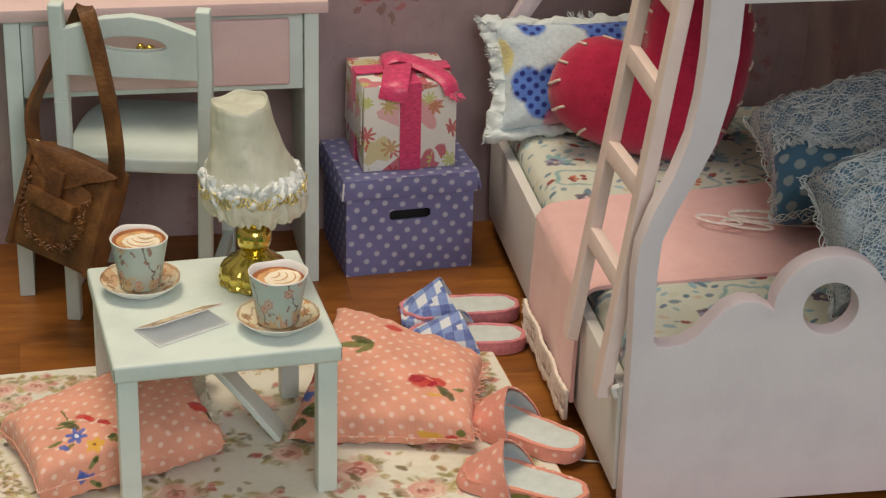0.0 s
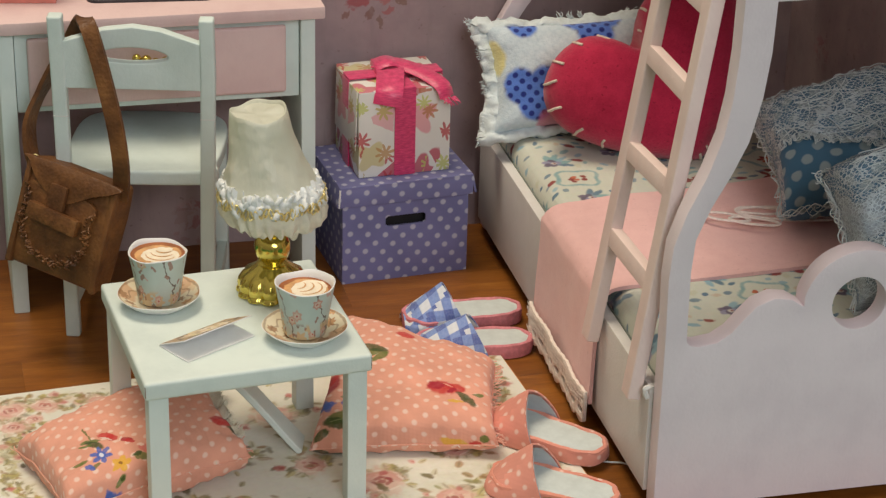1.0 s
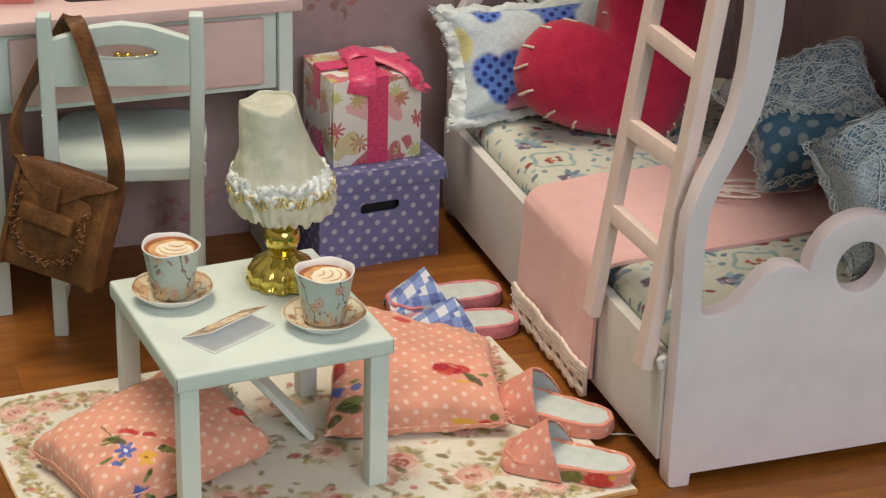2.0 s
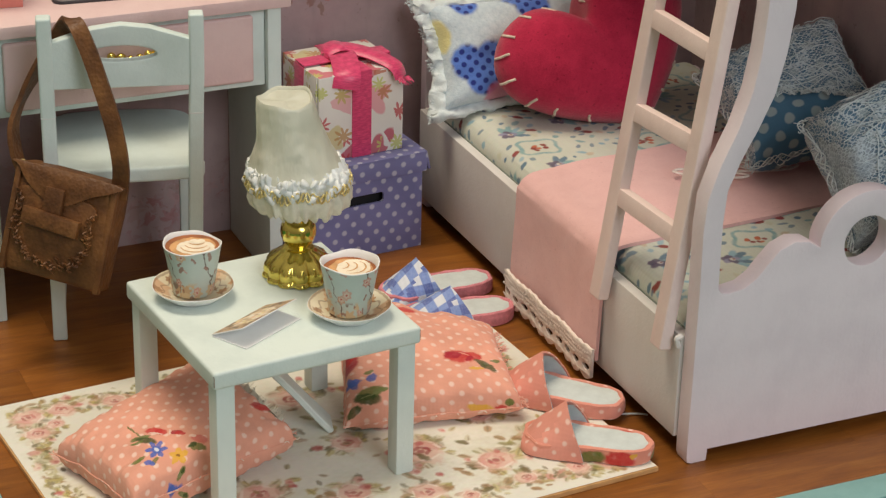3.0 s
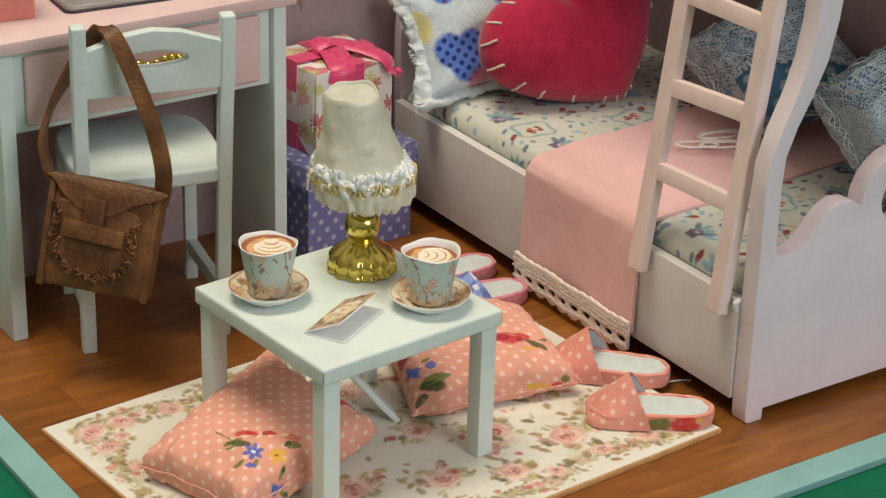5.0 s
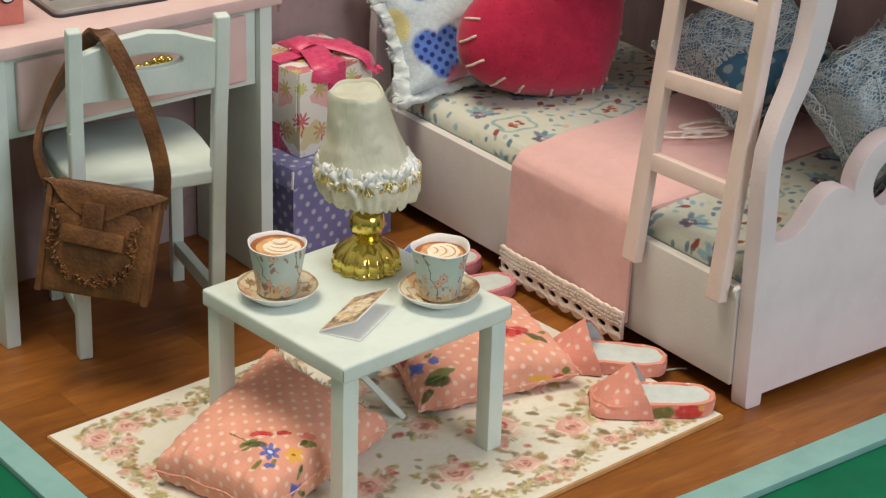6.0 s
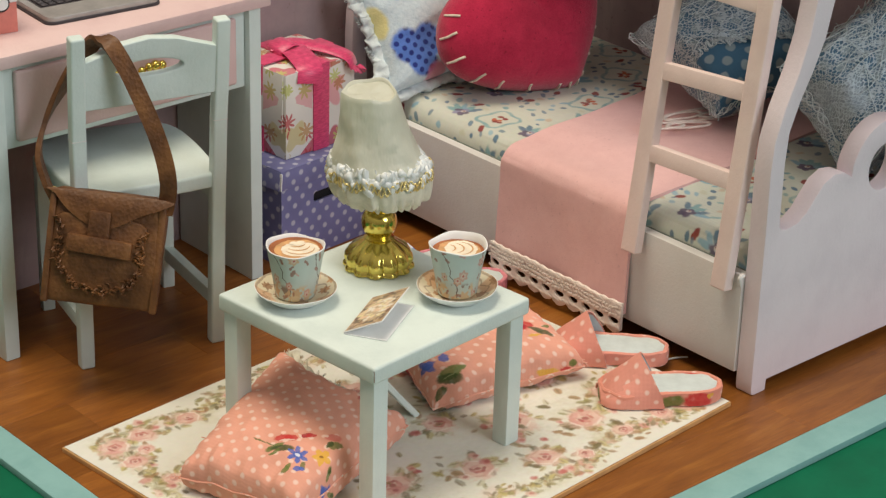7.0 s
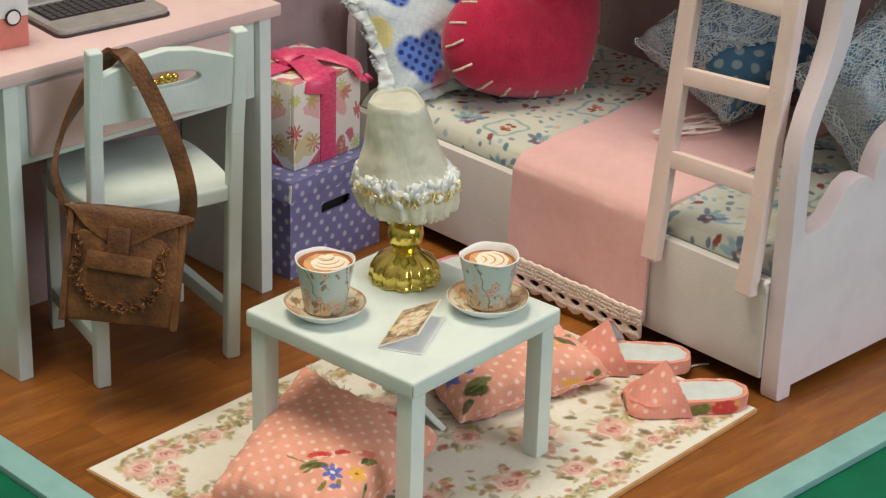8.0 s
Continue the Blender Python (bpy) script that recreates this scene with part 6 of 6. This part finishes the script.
build_cushion("peach cotton floor cushion with white dots and a posy print", [(-9.2, 1.12, 0.50), (-6.17, 2.08, 0.64), (-6.38, 5.2, 0.66), (-9.83, 3.42, 0.38)], 0.95, M_CUSH_A, 3.0, 0.46, True, 0.085, full=0.24)
build_cushion("peach cotton floor cushion with white dots and poppies", [(-5.1, 2.65, 0.30), (-2.0, 2.1, 0.36), (-1.38, 4.62, 0.42), (-3.75, 6.62, 0.55)], 0.82, M_CUSH_B, 6.5, 0.32, full=0.28)


def sole_line(L, w):
    """The outline of a shoe sole, toe at -x."""
    pts = [(-L / 2, 0.0), (-L / 2 + 0.12, w * 0.36), (-L * 0.28, w * 0.5), (0.0, w * 0.43), (L * 0.28, w * 0.42), (L * 0.44, w * 0.3), (L / 2, 0.0), (L * 0.44, -w * 0.3), (L * 0.28, -w * 0.42), (0.0, -w * 0.43), (-L * 0.28, -w * 0.5), (-L / 2 + 0.12, -w * 0.36)]
    return [(p.x, p.y) for p in curve([(x, y, 0) for x, y in pts], 4, closed=True)]


def handmade(bm, seed):
    """Uneven glued cloth: soft lumps along every edge."""
    for q in bm.verts:
        k = q.co * 3.2 + Vector((seed, 0, 0))
        q.co += Vector((noise.noise(k), noise.noise(k + Vector((9, 0, 0))), 0.6 * noise.noise(k + Vector((0, 9, 0))))) * 0.05
    return bm


def build_slipper(label, x, y, turn, L, w, cap_mat, sole_mat, group, high=0.62, z=0.1, cap=-0.06):
    s = thing("slipper", label, "slipper", x, y, z, rz=turn, group=group)
    o = sole_line(L, w)
    sole = plate(o, 0.24, 0.04, seg=2)
    part("sole", handmade(flat(sole), x), sole_mat, s, "cloth-covered sole edge")
    ins = plate([(a * 0.93, b * 0.88) for a, b in o], 0.03, 0.01)
    part("insole", moved(flat(ins), Matrix.Translation((0, 0, 0.232))), M_WHITECLOTH, s, "white padded insole")
    # folded cloth hem, raised a little over the insole
    rimp = [(a * (0.955 + 0.010 * math.sin(i * 1.7)), b * (0.92 + 0.018 * math.sin(i * 1.1)), 0.243 + 0.006 * math.sin(i * 0.9)) for i, (a, b) in enumerate(o)]
    part("hem", handmade(sweep([Vector(p) for p in rimp], [(-0.04, -0.02), (0.045, -0.02), (0.05, 0.012), (0.03, 0.036), (-0.01, 0.044), (-0.038, 0.022)], closed=True), x), sole_mat, s)
    # toe cap: an arched band, pointed at the middle of its open side
    n, m = 18, 12
    bm = bmesh.new()
    rows = []
    for j in range(m + 1):
        t = j / m
        row = []
        for i in range(n + 1):
            a = -1 + 2 * i / n
            x0 = -L * 0.5 + 0.02
            x1 = L * (cap - 0.12 * (1 - abs(a)) + 0.06 * abs(a) ** 2)
            px = x0 + (x1 - x0) * t
            f = max(0.0, 1 - ((-px - L * 0.22) / (L * 0.29)) ** 4) if px < -L * 0.22 else 1.0
            half = w * 0.505 * (f ** 0.4 if f > 0 else 0.0)
            top = high * (0.34 + 0.66 * t) * (f ** 0.5 if f > 0 else 0.0)
            row.append(bm.verts.new((px, half * math.sin(a * 1.5708), 0.03 + max(0.2, top) * max(0.0, 0.45 * abs(math.cos(a * 1.5708)) ** 0.6 + 0.55 * (1 - abs(a) ** 1.2)) + 0.02 * noise.noise(Vector((px * 3, a * 2, x))))))
        rows.append(row)
    for r0, r1 in zip(rows, rows[1:]):
        for i in range(n):
            bm.faces.new((r0[i], r1[i], r1[i + 1], r0[i + 1]))
    bmesh.ops.recalc_face_normals(bm, faces=bm.faces)
    inner = bm.copy()
    bmesh.ops.solidify(bm, geom=list(bm.faces), thickness=-0.03)
    part("toe_cap", bm, cap_mat, s, sharp=70)
    bmesh.ops.scale(inner, vec=(0.97, 0.95, 0.94), verts=inner.verts)
    part("lining", inner, M_LINING, s, "pale blue lining", sharp=70)


build_slipper("blue gingham slipper with pink cloth sole on the floor", -1.33, 7.33, -1, 2.3, 0.95, M_GINGHAM, M_PINKEDGE, "gingham slippers", z=0.0, high=0.8)
build_slipper("blue gingham slipper with pink cloth sole beside the rug", -1.40, 6.15, -6, 2.2, 0.95, M_GINGHAM, M_PINKEDGE, "gingham slippers", z=0.0, high=0.7, cap=0.05)
build_slipper("peach dotted slipper with floral sole beside the cushion", -1.03, 2.46, -46, 2.24, 0.98, M_SLIPCAP, M_SLIPCAP, "peach slippers", high=0.84)
build_slipper("peach dotted slipper with floral sole at the rug corner", -1.39, 0.80, -36, 2.2, 0.98, M_SLIPCAP, M_SLIPDOT, "peach slippers", high=0.82)


# ---- the table and what stands on it ----
TX, TY, TTURN = -6.31, 2.82, 5.1


def build_table():
    t = thing("table", "small square white painted wooden table on the rug", "table", TX, TY, 0.1, rz=TTURN)
    part("tabletop", rbox(-1.81, 1.81, -1.82, 1.82, 2.4, 2.7, 0.06, 3), M_TABLE, t)
    for sx in (-1, 1):
        for sy in (-1, 1):
            x, y = sx * 1.585, sy * 1.595
            part("leg", rbox(x - 0.16, x + 0.16, y - 0.16, y + 0.16, 0.0, 2.42, 0.03, 2), M_TABLE, t)
    # paint rubbed off at the corners of the top
    for x, y in ((-1.788, -1.798), (1.788, -1.798)):
        part("worn_corner", tube([(x, y, 2.45), (x * 1.0015, y * 1.0015, 2.53), (x, y, 2.6), (x * 1.001, y, 2.645)], 0.014, 5, steps=3), M_WORN, t, "rubbed brown wood")
    # a flat bowed loose plank, fallen aslant under the top
    p = [Vector(q) for q in ((1.2, 0.24, 0.0), (0.86, 0.36, 0.42), (0.45, 0.48, 0.95), (0.0, 0.62, 1.5), (-0.4, 0.75, 2.0), (-0.72, 0.86, 2.41))]
    part("brace", bevel(sweep(curve(p, 4), [(-0.27, -0.055), (0.27, -0.055), (0.27, 0.055), (-0.27, 0.055)]), 0.02, 1, 60), M_TABLE, t)


build_table()
TOP = 2.8


def leaning(bm):
    """The shade sits askew: its top leans to one side."""
    for v in bm.verts:
        v.co.x -= 0.13 * (v.co.z - 1.7)
        v.co.y += 0.05 * (v.co.z - 1.7)
    return bm


def build_lamp():
    l = thing("table_lamp", "table lamp with gold fluted base and ivory satin shade", "lamp", -5.52, 3.66, TOP)
    K = 0.84
    slim = lambda p: [(r * K, z * 0.95) for r, z in p]
    flute = lambda a, z: 1 + 0.13 * abs(math.sin(a * 6)) ** 0.8 * (1 if z < 0.43 else 0.25) - (0.075 if z < 0.43 else 0)
    base = [(0.0, 0.0), (0.62, 0.0), (0.69, 0.03), (0.68, 0.08), (0.645, 0.11), (0.665, 0.17), (0.645, 0.27), (0.57, 0.38), (0.42, 0.47), (0.32, 0.53), (0.28, 0.57)]
    part("base", lathe(slim(base), 128, flute), M_GOLD, l, "fluted gold foot", sharp=50, unroll=False)
    stem = [(0.27, 0.55), (0.30, 0.58), (0.24, 0.62), (0.30, 0.68), (0.345, 0.78), (0.36, 0.87), (0.345, 0.97), (0.29, 1.06), (0.22, 1.11), (0.28, 1.15), (0.28, 1.2), (0.16, 1.24), (0.12, 1.5), (0.1, 2.6)]
    part("stem", lathe(slim(stem), 40), M_GOLD, l, "gold ball stem", sharp=60, unroll=False)
    cr = lambda a, z: 1 + 0.02 * math.sin(a * 5 + z * 4) + 0.015 * math.sin(a * 3 + 1)
    sh = [(0.98, 1.90), (0.94, 2.0), (0.89, 2.12), (0.795, 2.34), (0.74, 2.47), (0.695, 2.6), (0.665, 2.75), (0.63, 2.9), (0.605, 3.02), (0.585, 3.15), (0.56, 3.27), (0.545, 3.335), (0.53, 3.355), (0.505, 3.345), (0.49, 3.305), (0.25, 3.29), (0.0, 3.285)]
    satin = lathe(slim(sh), 96, cr, caps=False)
    for q in satin.verts:
        # slack folds that run round the cone, and a rim cut by hand
        a, z = math.atan2(q.co.y, q.co.x), q.co.z
        p = Vector((math.cos(a) * 1.1, math.sin(a) * 1.1, z * 3.4))
        k = 1 + 0.03 * noise.noise(p) + 0.04 * (0.3 - abs(noise.noise(Vector((math.cos(a) * 0.9, math.sin(a) * 0.9, z * 2.2 + 5 + 0.35 * math.sin(a + 1)))))) 
        k = 1 + (k - 1) * min(1.0, max(0.15, (3.2 - z) / 0.6))
        q.co.x, q.co.y = q.co.x * k, q.co.y * k
        if z > 3.0:
            q.co.z += (0.035 * math.sin(2 * a + 0.6) + 0.02 * math.sin(5 * a) - 0.03 * math.cos(a + 2.2)) * (z - 3.0) / 0.2
    shade = part("shade", leaning(satin), M_SHADE, l, "ivory satin shade", sharp=60, unroll=False)
    random.seed(5)

    def ruffle(name, prof, waves, deep, material, label, seed):
        """A gathered strip of cloth round the shade; its folds deepen away from the gathered line."""
        n = 288
        bm = bmesh.new()
        rings = []
        for j, (r, z, g) in enumerate(prof):
            ring = []
            for i in range(n):
                a = 6.28318 * i / n
                ph = a * waves + 2.6 * noise.noise(Vector((math.cos(a) * 3, math.sin(a) * 3, seed)))
                f = math.sin(ph)
                lump = noise.noise(Vector((math.cos(a) * 6, math.sin(a) * 6, z * 5 + seed)))
                rr = r + deep * g * f * (0.7 + 0.6 * lump) + 0.08 * g * lump
                zz = z - 0.07 * g * abs(math.cos(ph * 0.5)) * (1 if prof[-1][1] < prof[0][1] else -1) + 0.10 * g * lump
                ring.append(bm.verts.new((rr * math.cos(a), rr * math.sin(a), zz)))
            rings.append(ring)
        for r0, r1 in zip(rings, rings[1:]):
            for i in range(n):
                bm.faces.new((r0[i], r0[(i + 1) % n], r1[(i + 1) % n], r1[i]))
        bmesh.ops.recalc_face_normals(bm, faces=bm.faces)
        bmesh.ops.solidify(bm, geom=list(bm.faces), thickness=0.025)
        part(name, leaning(bm), material, shade, label, sharp=70)

    ruffle("ruffle", [(0.82, 1.74, 0.2), (0.82, 1.82, 0.6), (0.80, 1.90, 0.8), (0.755, 1.97, 0.9)], 31, 0.045, M_PETAL, "white gathered ruffle", 2.0)
    ruffle("ruffle", [(0.80, 1.84, 0.3), (0.765, 1.94, 0.6), (0.72, 2.02, 0.7)], 27, 0.045, M_PETAL, "white gathered ruffle", 6.0)
    ruffle("frill", [(0.81, 1.78, 0.2), (0.84, 1.68, 0.5), (0.84, 1.56, 0.8), (0.80, 1.44, 1.0), (0.74, 1.37, 1.1)], 17, 0.06, M_FRILL, "ivory scalloped frill", 4.0)
    ruffle("frill", [(0.78, 1.70, 0.2), (0.78, 1.58, 0.6), (0.74, 1.44, 1.0), (0.66, 1.33, 1.2)], 15, 0.05, M_FRILL, "ivory scalloped frill", 9.0)

    # small tufts of pearly cloth worked into the ruffle
    b = bmesh.new()
    bmesh.ops.create_icosphere(b, subdivisions=2, radius=1)
    for q in b.verts:
        q.co *= 1 + 0.45 * noise.noise(q.co * 1.6)
    first = part("tuft", b, M_PETAL, shade, sharp=80)
    tuft = first.data
    D.objects.remove(first)
    for i in range(120):
        if random.random() < 0.12:
            continue
        row = random.random()
        a = 6.2832 * (i + random.uniform(-0.6, 0.6)) / 120
        z = 1.72 + 0.25 * row + random.uniform(-0.03, 0.03)
        r = 0.84 - 0.07 * row + random.uniform(-0.025, 0.02)
        o = new("tuft", tuft)
        o.parent = shade
        o.matrix_basis = Matrix.Translation(((r * math.cos(a) - 0.13 * (z - 1.7)) * CM, (r * math.sin(a) + 0.05 * (z - 1.7)) * CM, z * CM)) @ Matrix.Rotation(a, 4, "Z") @ Matrix.Rotation(random.uniform(-0.9, 0.9), 4, "X") @ Matrix.Rotation(random.uniform(0, 6.28), 4, "Z") @ Matrix.Diagonal((random.uniform(0.045, 0.085), random.uniform(0.045, 0.085), random.uniform(0.07, 0.125), 1))
    # gold braid: two twisted cords with loops
    braid = None
    for ph in (0.0, 2.6):
        pts = []
        for i in range(150):
            a = 6.28318 * i / 150
            rr = 0.865 + 0.025 * math.sin(i * 1.9 + ph)
            pts.append((rr * math.cos(a), rr * math.sin(a), 1.76 + 0.085 * math.sin(i * 1.35 + ph) + 0.03 * math.sin(i * 0.37 + 2 * ph) + 0.02 * math.sin(a * 9)))
        b = tube(pts, 0.016, 5, closed=True, steps=2)
        braid = b if braid is None else join(braid, b)
    part("braid", braid, M_GOLDTRIM, shade, "gold braid")


build_lamp()


def build_cup(x, y, turn, mat, label, spin, heart, drop):
    c = thing("coffee_cup", label, "cup", x, y, TOP + 0.115, rz=turn, group="coffee cups")
    wob = lambda a, z: 1 + 0.014 * math.sin(2 * a + z * 3) + 0.012 * z * math.sin(5 * a)
    wall = [(0.0, 0.0), (0.36, 0.0), (0.385, 0.03), (0.43, 0.35), (0.48, 0.66), (0.535, 0.93), (0.545, 0.98), (0.52, 0.985), (0.50, 0.93), (0.48, 0.85), (0.0, 0.845)]
    K = 0.87
    sc = lambda p: [(r * K, z * 0.85) for r, z in p]

    def cut(bm):
        """The paper's upper edge runs unevenly."""
        for w in bm.verts:
            a, k = math.atan2(w.co.y, w.co.x), max(0.0, w.co.z - 0.62) / 0.22
            w.co.z += k * (0.022 * math.sin(2 * a + turn) + 0.010 * math.sin(5 * a) + 0.02)
        return bm

    part("body", cut(lathe(sc(wall[:7]), 48, wob, caps=False)), mat, c, "aqua paper cup with flower print", sharp=60, unroll=False)
    part("rim", cut(lathe(sc([(0.545, 0.975), (0.55, 0.99), (0.535, 0.998), (0.52, 0.985), (0.50, 0.93), (0.485, 0.85), (0.38, 0.05), (0.0, 0.05)]), 48, wob, caps=False)), M_PAPER, c, "white paper rim", sharp=60, unroll=False)
    fit = 1 - 0.5 * drop
    part("coffee", lathe([(r * fit, z - drop) for r, z in sc([(0.0, 0.925), (0.3, 0.93), (0.505, 0.955), (0.495, 0.93), (0.4, 0.91), (0.0, 0.91)][::-1])], 40, caps=False), M_COFFEE, c, "milky coffee", unroll=False)
    random.seed(3)
    zt = 0.809 - drop
    spun = Matrix.Rotation(radians(spin), 4, "Z")
    bm = bmesh.new()
    blot(bm, 0.06, -0.05, 0.31, 0.27, 0, zt, 0, 0.05, 30)
    ring = bmesh.new()
    blot(ring, 0.03, -0.02, 0.385, 0.355, 0, zt - 0.004, 0, 0.05, 36)
    part("crema", moved(ring, spun), M_CREMA, c, "tan crema round the milk")
    foam = part("milk_foam", moved(bm, spun), M_FOAM, c, "cream milk foam leaf")
    for k in range(3):
        r = 0.245 - 0.055 * k
        arc = [Vector((0.06 + r * math.cos(radians(t)), -0.01 + 0.09 * k + r * 0.95 * math.sin(radians(t)), zt + 0.004)) for t in range(-168 + 9 * k, -11, 11)]
        line = sweep(arc, [(-0.014, 0), (0.014, 0), (0.010, 0.004), (-0.010, 0.004)], scale=lambda t: 0.35 + 0.65 * math.sin(3.1416 * t))
        part("coffee_arc", moved(line, spun), M_CREMA, foam)
    if heart:
        bm = bmesh.new()
        for dx, dy, r, z in ((-0.055, 0.035, 0.072, 0.0090), (0.055, 0.035, 0.072, 0.0102), (0.0, -0.035, 0.07, 0.0114)):
            blot(bm, 0.07 + dx, 0.15 + dy, r, r * 0.9, 0, zt + z, 0, 0.04, 16)
        part("foam_heart", moved(bm, spun), M_FOAM, foam)


def build_saucer(x, y, turn):
    s = thing("saucer", "round paper saucer with amber flower print on the table", "saucer", x, y, TOP, rz=turn, group="saucers")
    wob = lambda a, z: 1 + 0.014 * math.sin(4 * a) + 0.008 * math.sin(7 * a)
    part("printed_dish", lathe([(0.0, 0.085), (0.38, 0.09), (0.46, 0.125), (0.57, 0.18), (0.665, 0.25)], 56, wob, caps=False), M_SAUCER, s, sharp=60)
    part("paper_rim", lathe([(0.665, 0.248), (0.675, 0.244), (0.58, 0.15), (0.47, 0.07), (0.40, 0.02), (0.36, 0.0), (0.0, 0.0)], 56, wob, caps=False), M_PAPER, s, "white paper underside", sharp=60)


build_saucer(-7.41, 3.5, 10)
build_saucer(-5.29, 1.93, 60)
build_cup(-7.41, 3.5, -35, M_CUP1, "aqua flowered paper cup of latte on its saucer", 12, True, 0.0)
build_cup(-5.29, 1.93, -25, M_CUP2, "aqua flowered paper cup of latte beside the lamp", 75, False, 0.065)


def build_card():
    c = thing("greeting_card", "folded white card with a painted front, half open on the table", "card", -7.58, 2.05, TOP, rz=30.5)
    L, w = 1.34, 0.72
    lower = rbox(0, L, -w, 0, 0.004, 0.02, 0.003, 1)
    part("inside_leaf", lower, M_PAPER, c, "plain white leaf")
    up = rbox(0, L, -w, 0, 0.0, 0.016, 0.003, 1)
    tilt = shift(0, 0, 0.022, rx=-26)
    part("front_leaf", moved(up, tilt), M_PAPER, c)
    pr = Print(0.02, L - 0.02, -w + 0.02, -0.02, 110, 58, (0.56, 0.42, 0.27), 8)
    for k in range(170):
        x, y = pr.u(0.05, L - 0.05), pr.u(-w + 0.05, -0.05)
        far = math.hypot((x - 0.66) / 0.45, (y + 0.36) / 0.28)
        col = pr.pick((0.86, 0.78, 0.60), (0.82, 0.58, 0.38), (0.82, 0.70, 0.38), (0.86, 0.80, 0.70)) if far < 1 else pr.pick((0.16, 0.09, 0.06), (0.34, 0.20, 0.11), (0.14, 0.11, 0.08), (0.52, 0.36, 0.20))
        pr.dab(x, y, pr.u(0.03, 0.09), pr.u(0.02, 0.045), pr.u(0, 180), col, pr.u(0.7, 1.0), 0.25)
    X, Y = np.meshgrid(pr.gx, pr.gy)
    P = np.stack([X, Y, np.full_like(X, 0.0185), np.ones_like(X)], -1) @ np.array(tilt).T
    printed_sheet("painting", P[..., :3], pr, M_RUG, c, "painted picture in brown and cream")


build_card()


def build_thread():
    b = tube([(-0.35, 1.9, 0.03), (-0.2, 1.75, 0.05), (0.05, 1.7, 0.03), (0.2, 1.6, 0.03)], 0.018, 5)
    tagged(part("thread", b, M_LACECORD), "short loose white thread on the floor by the bed", "thread")


build_thread()
